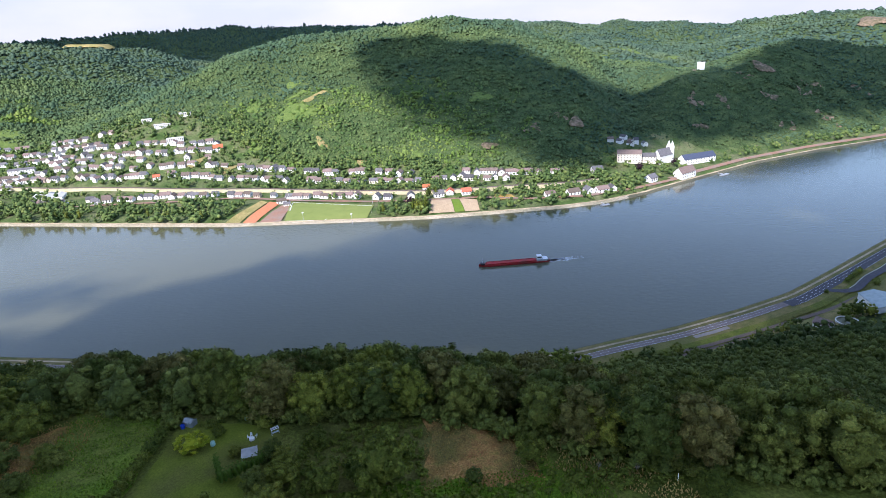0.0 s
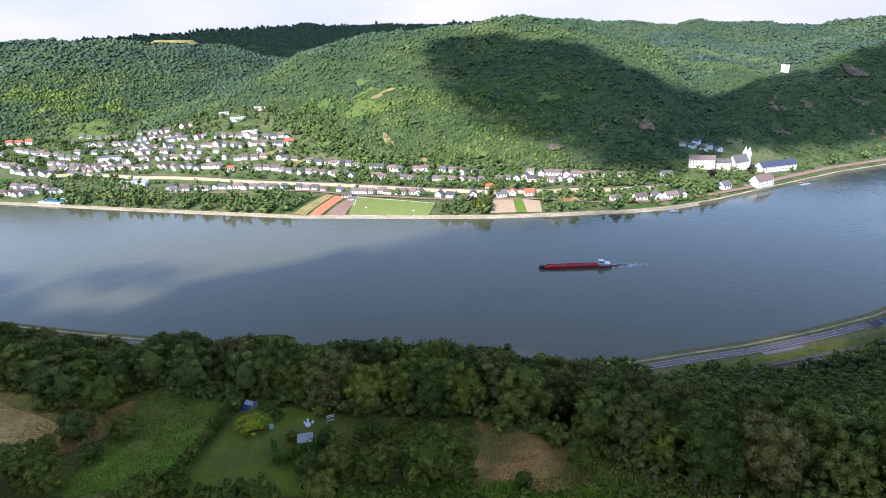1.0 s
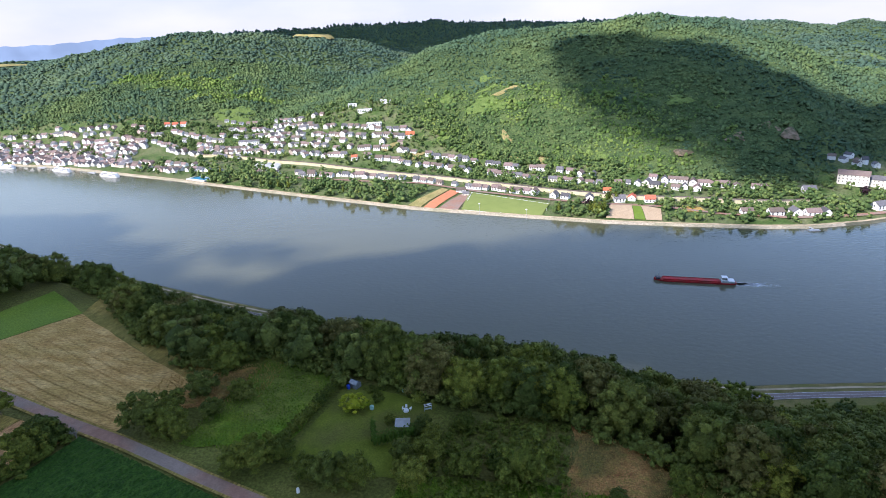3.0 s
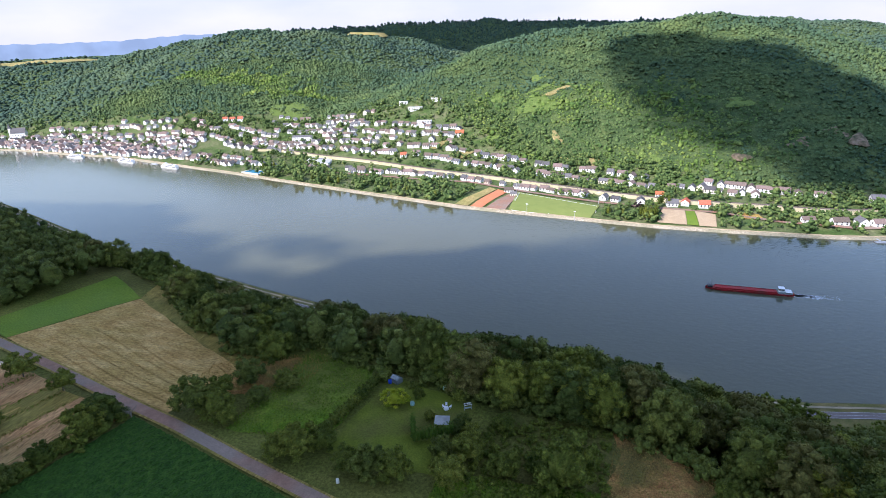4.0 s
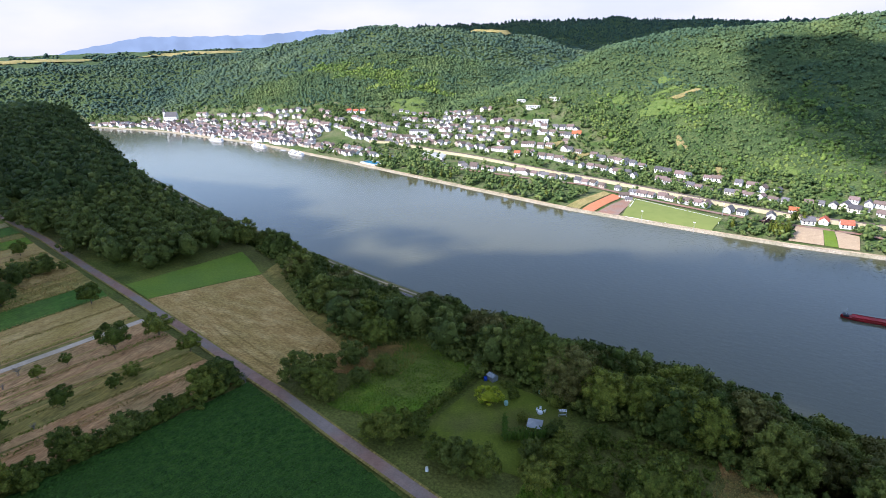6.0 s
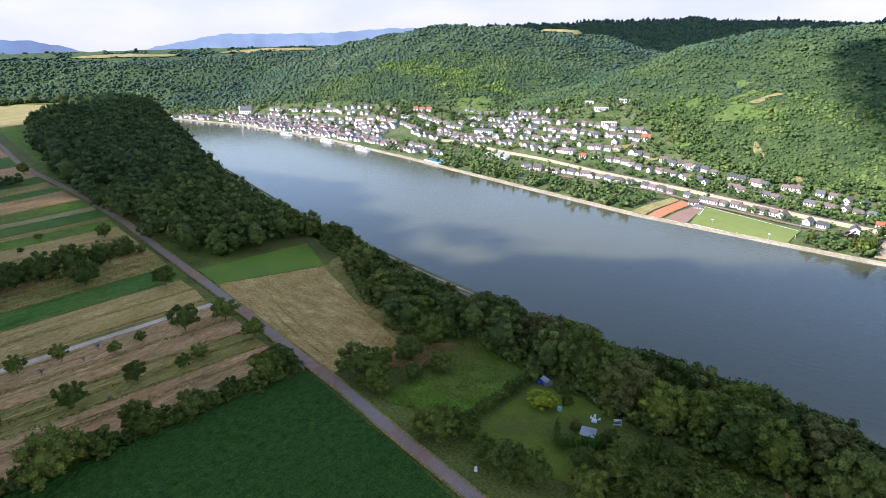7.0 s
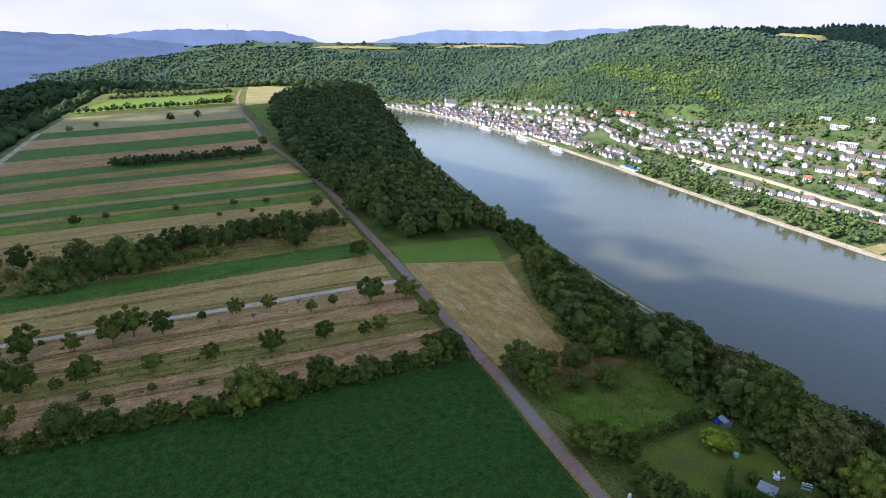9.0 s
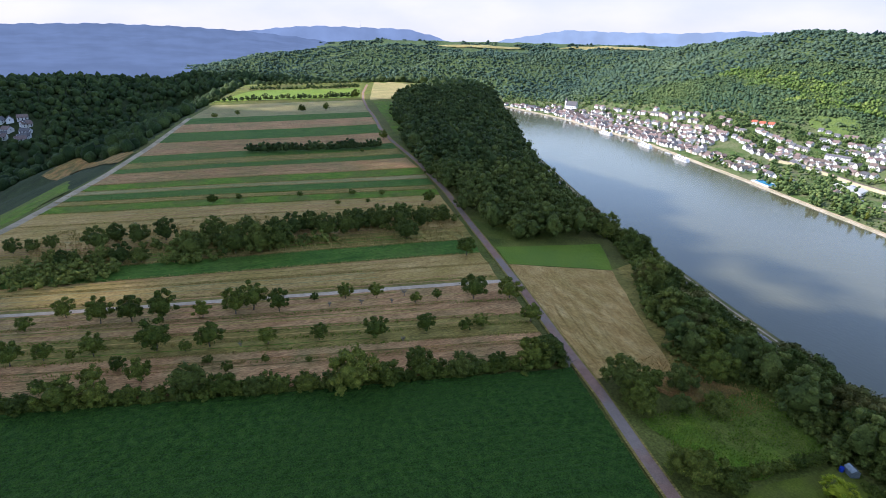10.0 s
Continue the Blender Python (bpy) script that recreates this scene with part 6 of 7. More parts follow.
# ---- patches on the far hills ----
def hill_patch(azimuth, dist, wide, deep, mat, label, lift=7.0, name="clearing", seed=0, turn=0.0):
    """An uneven sheet on the hillside that stands out of the wood."""
    cx, cy = -math.sin(radians(azimuth)) * dist, math.cos(radians(azimuth)) * dist
    lift = min(lift, 2.4) if mat == "scrub_grass" else lift
    q = np.random.RandomState(seed)
    rr = 1 + 0.22 * np.sin(np.arange(28) / 28 * 6.283 * 3 + seed) + q.uniform(-0.12, 0.12, 28)
    a = np.arange(28) / 28 * 6.283
    V = [(cx, cy)]
    for k in (0.4, 0.75, 1.0):
        for i in range(28):
            u, v = math.cos(a[i]) * wide / 2 * k * rr[i], math.sin(a[i]) * deep / 2 * k * rr[i]
            t = radians(azimuth + turn)
            V.append((cx + u * math.cos(t) - v * math.sin(t), cy + u * math.sin(t) + v * math.cos(t)))
    V = np.array(V)
    Z = ground(V[:, 0], V[:, 1]) + lift
    Z[57:] = Z[57:] - lift * 0.6
    V = np.c_[V, Z]
    T = [(0, 1 + i, 1 + (i + 1) % 28) for i in range(28)]
    for k in range(2):
        o0, o1 = 1 + 28 * k, 1 + 28 * (k + 1)
        for i in range(28):
            j = (i + 1) % 28
            T += [(o0 + i, o1 + i, o1 + j), (o0 + i, o1 + j, o0 + j)]
    ob = new(name, fast_mesh(name, V, np.array(T), [MATS[mat]], True))
    return tagged(ob, label, name.replace("_", " "), kind="structure")


material("verge_dry", [(0.16, 0.145, 0.050), (0.25, 0.20, 0.085), (0.13, 0.15, 0.045)], scale=0.08, detail=9, bump=0.5, bump_scale=0.5, fine=(0.5, 0.45))
material("scrub_grass", [(0.085, 0.125, 0.030), (0.12, 0.165, 0.042)], scale=0.06, detail=9, bump=0.5, bump_scale=0.5, fine=(0.5, 0.45))

# ---- blue distance: haze painted as glow ----
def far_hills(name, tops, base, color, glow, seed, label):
    """A plain ridge at the horizon that glows in a painted haze blue."""
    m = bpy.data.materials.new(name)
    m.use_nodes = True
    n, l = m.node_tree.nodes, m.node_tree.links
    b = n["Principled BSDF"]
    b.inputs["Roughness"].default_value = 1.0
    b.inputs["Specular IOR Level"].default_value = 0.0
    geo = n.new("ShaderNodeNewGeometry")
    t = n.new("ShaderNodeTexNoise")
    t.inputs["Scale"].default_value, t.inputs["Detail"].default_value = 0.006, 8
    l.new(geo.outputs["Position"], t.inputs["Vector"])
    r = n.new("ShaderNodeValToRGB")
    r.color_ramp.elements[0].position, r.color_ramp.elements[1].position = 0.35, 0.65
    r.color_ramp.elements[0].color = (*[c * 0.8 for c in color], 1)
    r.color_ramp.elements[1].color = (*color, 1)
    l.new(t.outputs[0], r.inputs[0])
    # near-black base; the haze blue is all in the emission
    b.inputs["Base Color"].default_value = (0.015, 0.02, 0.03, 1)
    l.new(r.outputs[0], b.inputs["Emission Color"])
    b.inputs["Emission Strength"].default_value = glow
    A = np.linspace(tops[0][0], tops[-1][0], 160)
    ks = sorted(tops)
    el = np.interp(A, [k[0] for k in ks], [k[1] for k in ks]) + 0.035 * np.sin(A * 3.1 + seed) + 0.02 * np.sin(A * 7.3 + seed)
    dist = np.interp(A, [k[0] for k in ks], [k[2] for k in ks])
    V = []
    for a, e, d in zip(A, el, dist):
        h = EYE[2] + d * math.tan(radians(e))
        for f, g in ((1.0, 1.0), (0.99, 0.7), (0.98, 0.35), (0.97, 0.0)) if seed > 1 else ((1.0, 1.0), (0.95, 0.74), (0.82, 0.45), (0.58, 0.0)):
            V.append((-math.sin(radians(a)) * d * f, math.cos(radians(a)) * d * f, base + (h - base) * g))
    i, j = np.meshgrid(np.arange(159), np.arange(3), indexing="ij")
    Q = np.stack([i * 4 + j, (i + 1) * 4 + j, (i + 1) * 4 + j + 1, i * 4 + j + 1], -1).reshape(-1, 4)
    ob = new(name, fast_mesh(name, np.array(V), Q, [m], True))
    return tagged(ob, label, "hills", kind="structure")


far_hills("backdrop", [(112, -0.35, 4300), (101, -0.30, 4300), (94.4, -0.12, 4300), (88, -0.25, 4300), (83.6, -0.49, 4350), (79, -0.9, 4400), (75.4, -1.4, 4400)], 30, (0.085, 0.125, 0.220), 1.0, 1, "distant wooded ridge glowing in painted haze blue")
far_hills("backdrop", [(90, -2.5, 4700), (86, -1.1, 4700), (83.2, -0.48, 4700), (80, -0.1, 4700), (77.3, 0.07, 4700), (73, 0.02, 4700), (69.2, -0.04, 4700), (67.1, -0.48, 4700), (66, -0.8, 4700), (62, -2.0, 4700)], 20, (0.14, 0.20, 0.34), 1.0, 2, "horizon hills glowing in painted pale haze blue")
far_hills("backdrop", [(64, -2.0, 4780), (60, -0.7, 4780), (58.3, -0.45, 4780), (54.8, 0.18, 4780), (50, 0.1, 4780), (45.2, 0.11, 4780), (40, 0.4, 4780), (36, 0.3, 4780), (20, -0.3, 4780)], 20, (0.22, 0.30, 0.45), 1.0, 3, "horizon hills glowing in painted pale haze blue")

for a_, d_, w_, e_, mt_ in ((62, 3300, 420, 30, "pale_stubble"), (56, 3000, 500, 30, "olive_grass"), (50, 3400, 520, 30, "pale_stubble"), (66, 3600, 380, 25, "pale_stubble"), (53, 3900, 600, 30, "pale_stubble"), (44, 3700, 380, 30, "olive_grass")):
    hill_patch(a_, d_, w_, e_ * 3, mt_, "pale field on the upland plain", 12, "upland_field", int(a_))
hill_patch(-9.2, 905, 26, 12, "rock", "bare reddish rock face in the wooded hill", 5, "rock_outcrop", 1)
hill_patch(-8.5, 1050, 40, 30, "scrub_grass", "light green clearing in the wooded hill", 7, "clearing", 2)
hill_patch(9.0, 1090, 70, 60, "scrub_grass", "light green scrub clearing above the village", 4, "clearing", 3)
for a_, d_, w_, e_, mt_ in ((12.5, 1135, 26, 44, "scrub_grass"), (8.8, 1200, 34, 26, "scrub_grass"), (7.6, 1126, 30, 12, "verge_dry"), (8.4, 1158, 60, 10, "scrub_grass"), (6.3, 1140, 34, 10, "verge_dry"), (7.0, 985, 12, 40, "verge_dry"),
                            (3.4, 908, 18, 22, "verge_dry"), (6.1, 928, 14, 18, "verge_dry"), (15.9, 975, 26, 20, "verge_dry"), (13.0, 1010, 30, 14, "scrub_grass"), (18.5, 1010, 34, 16, "verge_dry"), (-2.0, 905, 16, 20, "scrub_grass")):
    hill_patch(a_, d_, w_, e_, mt_, "dry grass clearing among the scrub of the sunny slope", 2.0, "clearing", int(d_ + w_), 20.0)
hill_patch(-13.3, 2200, 90, 190, "pale_stubble", "pale straw field on the upland", 13, "upland_field", 4)
hill_patch(24.3, 2085, 130, 56, "pale_stubble", "straw-brown field on the upland edge", 13, "upland_field", 5)
hill_patch(32.2, 1400, 80, 90, "scrub_grass", "light green vineyard slope behind the town", 6, "vineyard", 6)
hill_patch(-32.7, 1340, 40, 26, "rock", "brown rock outcrop on the castle spur", 6, "rock_outcrop", 7)
hill_patch(-39.7, 1960, 70, 90, "rock", "brown rock face below the upland", 9, "rock_outcrop", 8)
hill_patch(-17.5, 985, 22, 30, "rock", "grey rock outcrop in the wood", 6, "rock_outcrop", 9)

# ---- near shore: road, railway, houses ----
material("road_asphalt", [(0.150, 0.122, 0.112), (0.190, 0.158, 0.146)], scale=0.5, detail=9, big=(0.05, (0.17, 0.145, 0.14), 0.5), fine=(2.0, 0.2))
material("rusty_rail", [(0.10, 0.07, 0.05), (0.16, 0.12, 0.10)], scale=2.0, rough=0.5)
material("verge_grass", [(0.090, 0.095, 0.026), (0.15, 0.125, 0.045), (0.20, 0.155, 0.065)], scale=0.15, detail=9, bump=0.2, bump_scale=1.2, big=(0.04, (0.10, 0.115, 0.03), 0.5), fine=(1.5, 0.4))
material("worn_concrete", [(0.20, 0.18, 0.165), (0.26, 0.235, 0.215)], scale=0.5, detail=8, big=(0.1, (0.17, 0.16, 0.15), 0.5), fine=(2.0, 0.2))
material("new_asphalt", [(0.060, 0.058, 0.066), (0.082, 0.080, 0.090)], scale=0.5, detail=9, big=(0.05, (0.07, 0.068, 0.076), 0.5), fine=(2.0, 0.2))
bank_strip("verge", -1000, 880, [(5.4, 6.62), (8.6, 6.64)], "verge_grass", "dry grass verge between bank and path", False, "verge")
bank_strip("verge", -1000, 880, [(11.2, 6.64), (14.2, 6.66)], "verge_grass", "dry grass verge between path and road", False, "verge")
bank_strip("verge", 40, 880, [(20.7, 6.66), (25.0, 6.64), (30.0, 6.6)], "verge_grass", "tan dry grass verge beside the river road", False, "verge")
bank_strip("verge", 40, 880, [(28.0, 6.64), (34.5, 6.62)], "ground_turf", "green grass verge beside the railway", False, "verge")
ribbon("shore_grass", [bank_point(x, 54, False)[:2] for x in range(20, 880, 12)], 25, "verge_grass", "rough grass slope behind the railway", 0.7, "verge", step=5)
bank_strip("near_bank", -1100, 900, [(-3, -1.5), (0, 0.4), (3.4, 4.2), (5.5, 6.7)], "dark_bank", "dark stone revetment along the near river bank", False)
near_line = lambda d, x0, x1: [bank_point(x, d, False)[:2] for x in range(x0, x1, 12)]
ribbon("cycle_path", near_line(10.0, -1050, 880), 2.0, "gravel_track", "pale cycle path beside the near bank", 0.30, "path", z=6.5)
ribbon("river_road", near_line(17.4, -1050, 286), 6.4, "road_asphalt", "grey two-lane river road", 0.33, z=6.5)
ribbon("river_road", near_line(18.6, 280, 880), 9.0, "new_asphalt", "dark newly laid river road with a turning lane", 0.35, z=6.5)
for off, x0, x1 in ((14.6, -1000, 284), (20.2, -1000, 284), (14.6, 284, 870), (22.6, 284, 330), (22.6, 380, 870)):
    ribbon("edge_line", near_line(off, x0, x1), 0.16, "white_paint", "white painted edge line of the river road", 0.40, "line", z=6.5)
ribbon("centre_line", near_line(17.4, -1000, 284), 0.12, "white_paint", "white painted centre line of the river road", 0.40, "line", z=6.5)
for k in range(26):  # dashes of the turning lane
    for off in (17.3, 20.0):
        if off > 18 and k > 14:
            continue
        x0 = 290 + 5.6 * k
        ribbon("lane_dash", [bank_point(x0, off, False)[:2], bank_point(x0 + 2.6, off, False)[:2]], 0.3, "white_paint", "white painted dash on the river road", 0.41, "line", z=6.5, step=2.0)
SIDE_ROAD = [(328, 394), (334, 390), (341, 387.5), (350, 388), (358, 392.5), (368, 400), (380, 408), (401, 418.5), (430, 436), (470, 462)]
ribbon("side_road", SIDE_ROAD, 6.0, "new_asphalt", "dark side road turning off the river road", 0.37, z=6.5, step=2.0)
ribbon("kerb", [(p_[0] - 1.9, p_[1] + 2.9) for p_ in SIDE_ROAD[3:]], 0.5, "pale_sheet", "pale concrete kerb of the side road", 0.55, "kerb", z=6.5, step=2.0)
ribbon("road_island", [(352, 399.5), (362, 407), (372, 414), (384, 421)], 6.0, "ground_turf", "green traffic island between road and side road", 0.42, "verge", z=6.5, step=2.0)
ribbon("lay_by", [(196, 342.5), (206, 344.6), (226, 351)], 3.4, "worn_concrete", "pale worn lay-by beside the river road", 0.36, z=6.5)
RAIL_X, RAIL_D = [60, 180, 245, 310, 370, 470, 880], [34, 36, 37, 41, 48, 54, 56]
for off in (0.0, 4.6):
    trk = [bank_point(x, float(np.interp(x, RAIL_X, RAIL_D)) + off, False)[:2] for x in range(60, 880, 12)]
    ribbon("railway_track", trk, 3.4, "ballast", "brown ballasted railway track", 0.6, "railway", z=6.6)
    for g in (-0.72, 0.72):
        ribbon("rail", trk, 0.14, "rusty_rail", "steel rail", 0.75, "rail", z=6.6, shift=g)
white = big_house("house", "white house with a dark roof behind the railway", "house", 277, 326, -62, 10, 8, 4, 3, "plaster_white", "brown_roof", 3, 1)
big_house("workshop", "large white workshop with a pale grey roof", "workshop", 335, 345, 80, 24, 20, 6, 2.6, "plaster_white", "deck_grey", 5, 2)
# round basin beside the house
bm = bmesh.new()
ring = []
for z, r in ((0.0, 7.4), (1.2, 7.4), (1.2, 6.8), (0.3, 6.8)):
    ring.append([bm.verts.new((r * math.cos(6.283 * i / 40), r * math.sin(6.283 * i / 40), z)) for i in range(40)])
for a, b in zip(ring, ring[1:]):
    for i in range(40):
        bm.faces.new((a[i], a[(i + 1) % 40], b[(i + 1) % 40], b[i]))
basin = new("round_basin")
tagged(basin, "round concrete basin with dark water behind the railway", "basin")
part("rim", bm, MATS["plaster_grey"], basin)
bm = bmesh.new()
bmesh.ops.create_circle(bm, cap_ends=True, segments=40, radius=6.85, matrix=Matrix.Translation((0, 0, 0.6)))
part("water", bm, MATS["river_water"], basin)
basin.matrix_basis = pose(297, 329, float(ground(297, 329)) + 0.6)
shore_trees = [make_tree("shore_tree", "dark green bushy tree between road and railway", "tree", 8.4 + k, 9.0, 0.2, 24, 24, 0.26, ("oak", "lime")[k], 280 + k, 0.2) for k in range(2)]
plant(shore_trees, [(100, 322, 13), (91, 319, 14), (83, 323, 13), (109, 317, 11), (96, 330, 10), (139, 319, 9), (147, 316, 8), (153, 320, 10), (163, 318, 8), (173, 321, 10), (181, 314, 9), (118, 313, 7), (128, 316, 7), (253, 333, 8), (261, 337, 9), (266, 341, 7), (304, 340, 11), (313, 340, 12), (318, 335, 9),
                    (355, 402, 4.5), (361, 406, 5.5), (368, 411, 5), (376, 416, 6), (326, 387, 3.5), (258, 316, 5), (303, 316, 5), (312, 316, 6), (270, 314, 4), (290, 316, 4), (225, 321, 7), (237, 323, 7), (371, 392, 7), (322, 322, 6), (333, 322, 5), (212, 312, 8), (196, 306, 8)],
      "trees along the near shore", 12, 9.0)

# ---- the garden on the plateau ----
g0 = float(ground(-34, 97)) + 0.17
material("tent_cloth", [(0.26, 0.26, 0.25), (0.34, 0.34, 0.33)], scale=0.8, rough=0.8)
material("greenhouse_glass", [(0.13, 0.15, 0.15), (0.22, 0.24, 0.24)], scale=1.5, rough=0.2, spec=0.5)
pav = new("garden_pavilion")
tagged(pav, "garden pavilion with a pale grey tent roof", "pavilion")
bm = bmesh.new()
v = [bm.verts.new(c) for c in ((-1.9, -1.9, 2.2), (1.9, -1.9, 2.2), (1.9, 1.9, 2.2), (-1.9, 1.9, 2.2), (-0.25, -0.25, 3.05), (0.25, -0.25, 3.05), (0.25, 0.25, 3.05), (-0.25, 0.25, 3.05))]
for f in ((0, 1, 5, 4), (1, 2, 6, 5), (2, 3, 7, 6), (3, 0, 4, 7), (4, 5, 6, 7), (3, 2, 1, 0)):
    bm.faces.new([v[i] for i in f])
part("canopy", bm, MATS["tent_cloth"], pav)
for sx in (-1, 1):
    for sy in (-1, 1):
        bm = bmesh.new()
        box(bm, sx * 1.75 - 0.05, sx * 1.75 + 0.05, sy * 1.75 - 0.05, sy * 1.75 + 0.05, 0, 2.25)
        part("post", bm, MATS["steel_grey"], pav)
pav.matrix_basis = pose(-33.8, 96.6, g0, 0, 0, 12) @ Matrix.Diagonal((0.82, 0.82, 0.78, 1))

shed = new("greenhouse")
tagged(shed, "small glass greenhouse with a steel frame", "greenhouse")
part("body", house_walls(2.3, 1.7, 1.2, 0.5), MATS["greenhouse_glass"], shed)
part("roof", roof_slabs(2.3, 1.7, 1.2, 0.5, 0.05, 0.06), MATS["greenhouse_glass"], shed)
for k in range(4):
    bm = bmesh.new()
    box(bm, -1.1 + k * 0.7, -1.04 + k * 0.7, -0.95, 0.95, 1.18, 1.24)
    part("glazing_bar", bm, MATS["steel_grey"], shed)
shed.matrix_basis = pose(-49.5, 110, float(ground(-49.5, 110)) + 0.1, 0, 0, -25)


def barrel(x, y, r, h, mat, label):
    bm = bmesh.new()
    rings = []
    for z, k in ((0, 0.9), (0.2 * h, 1.0), (0.8 * h, 1.0), (h, 0.92), (h, 0.8), (h * 0.9, 0.78)):
        rings.append([bm.verts.new((r * k * math.cos(6.283 * i / 12), r * k * math.sin(6.283 * i / 12), z)) for i in range(12)])
    for a, b in zip(rings, rings[1:]):
        for i in range(12):
            bm.faces.new((a[i], a[(i + 1) % 12], b[(i + 1) % 12], b[i]))
    bm.faces.new(rings[-1])
    me = bpy.data.meshes.new("water_barrel")
    bm.to_mesh(me)
    bm.free()
    me.materials.append(mat)
    ob = new("water_barrel", me)
    ob.matrix_basis = pose(x, y, float(ground(x, y)) + 0.12)
    return tagged(ob, label, "barrel")


material("barrel_blue", [(0.02, 0.05, 0.35), (0.03, 0.07, 0.42)], scale=2, rough=0.4)
material("barrel_green", [(0.25, 0.42, 0.38), (0.32, 0.48, 0.44)], scale=2, rough=0.4)
barrel(-50.8, 109.0, 0.45, 1.0, MATS["barrel_blue"], "blue plastic rain barrel beside the greenhouse")
barrel(-42.6, 102.2, 0.5, 0.9, MATS["barrel_green"], "pale green water butt on the lawn")
barrel(-37.5, 110.0, 0.45, 1.0, MATS["barrel_green"], "pale green water butt beside the wood")

table = new("garden_table")
tagged(table, "white covered garden table on the lawn", "table")
bm = bmesh.new()
bmesh.ops.create_cone(bm, cap_ends=True, segments=14, radius1=0.75, radius2=0.7, depth=0.06, matrix=Matrix.Translation((0, 0, 0.74)))
part("tabletop", bm, MATS["white_paint"], table)
bm = bmesh.new()
bmesh.ops.create_cone(bm, cap_ends=True, segments=14, radius1=0.85, radius2=0.72, depth=0.6, matrix=Matrix.Translation((0, 0, 0.42)))
part("cover", bm, MATS["white_paint"], table)
table.matrix_basis = pose(-34.8, 102.6, g0) @ Matrix.Scale(0.72, 4)
for k, (cx, cy, t) in enumerate(((-36.0, 103.4, 80), (-35.4, 104.6, 10), (-33.6, 103.9, 250))):
    ch = new("garden_chair")
    tagged(ch, "white plastic garden chair beside the table", "chair", group="garden chairs")
    for nm, bx in (("seat", (-0.25, 0.25, -0.25, 0.25, 0.4, 0.45)), ("backrest", (-0.25, 0.25, 0.22, 0.27, 0.45, 0.95)), ("leg", (-0.25, -0.2, -0.25, -0.2, 0, 0.4)), ("leg", (0.2, 0.25, -0.25, -0.2, 0, 0.4)), ("leg", (-0.25, -0.2, 0.2, 0.25, 0, 0.4)), ("leg", (0.2, 0.25, 0.2, 0.25, 0, 0.4))):
        bm = bmesh.new()
        box(bm, *bx)
        part(nm, bm, MATS["white_paint"], ch)
    ch.matrix_basis = pose(cx * 0.6 - 13.92, cy * 0.6 + 41.04, g0, 0, 0, t) @ Matrix.Scale(0.9, 4)
sw = new("garden_swing")
tagged(sw, "garden swing bench with a striped canopy", "swing")
for k in range(5):
    bm = bmesh.new()
    box(bm, -1.1, 1.1, -0.6 + k * 0.25, -0.45 + k * 0.25, 1.9 - abs(k - 2) * 0.06, 1.96 - abs(k - 2) * 0.06)
    part("canopy_slat", bm, MATS["white_paint"] if k % 2 == 0 else MATS["hull_dark"], sw)
for s in (-1, 1):
    bm = bmesh.new()
    box(bm, s * 1.05 - 0.04, s * 1.05 + 0.04, -0.5, 0.5, 0, 0.06)
    box(bm, s * 1.05 - 0.04, s * 1.05 + 0.04, -0.04, 0.04, 0, 1.9)
    part("frame", bm, MATS["steel_grey"], sw)
bm = bmesh.new()
box(bm, -0.9, 0.9, -0.3, 0.3, 0.45, 0.55)
part("seat", bm, MATS["deck_grey"], sw)
sw.matrix_basis = pose(-30.2, 103.9, g0, 0, 0, 30) @ Matrix.Scale(0.75, 4)

gold = make_tree("golden_bush", "round bright yellow-green bush on the lawn", "bush", 5.4, 4.0, 0.0, 30, 50, 0.13, "gold", 240, 0.1)
gold.matrix_basis = stand(gold, -46.4, 101.4, 1.0, 0) @ Matrix.Diagonal((1.22, 0.95, 0.95, 1))
gold2 = make_tree("golden_bush", "yellow-green shrub at the edge of the wood", "bush", 2.6, 2.6, 0.0, 14, 40, 0.13, "lime", 241, 0.08)
gold2.matrix_basis = stand(gold2, -33.0, 106.3, 1.2, 0)
th = make_tree("thuja", "narrow dark green clipped thuja", "shrub", 1.35, 3.9, 0.0, 16, 26, 0.10, "thuja", 250, 0.06)
tagged(th, group="thuja hedge")
spots = [(-37.8 + 0.76 * k, 90.4 + 0.44 * k) for k in range(10)] + [(-38.2 - 0.38 * k, 91.3 + 0.9 * k) for k in range(5)]
th.matrix_basis = stand(th, *spots[0], 1.0, 0)
for k, (a, b) in enumerate(spots[1:]):
    th.scale = (1, 1, 1)
    copy_thing(th, stand(th, a, b, 0.92 + 0.03 * (k % 5), 50 * k))
hb = make_tree("hedge_section", "trimmed green garden hedge between meadow and lawn", "hedge", 3.0, 2.5, 0.0, 18, 30, 0.14, "apple", 260, 0.08)
tagged(hb, group="garden hedge")
line = [(-53.2, 112), (-53.8, 109.5), (-54.2, 107), (-54.5, 104.5), (-55, 102), (-55.3, 99.5), (-55.6, 97), (-56, 94.5), (-56.4, 92), (-57, 89.5), (-57.5, 87)]
hb.matrix_basis = stand(hb, *line[0], 1.0, 0)
for k, (a, b) in enumerate(line[1:]):
    hb.scale = (1, 1, 1)
    copy_thing(hb, stand(hb, a, b, 0.9 + 0.06 * (k % 4), 70 * k))


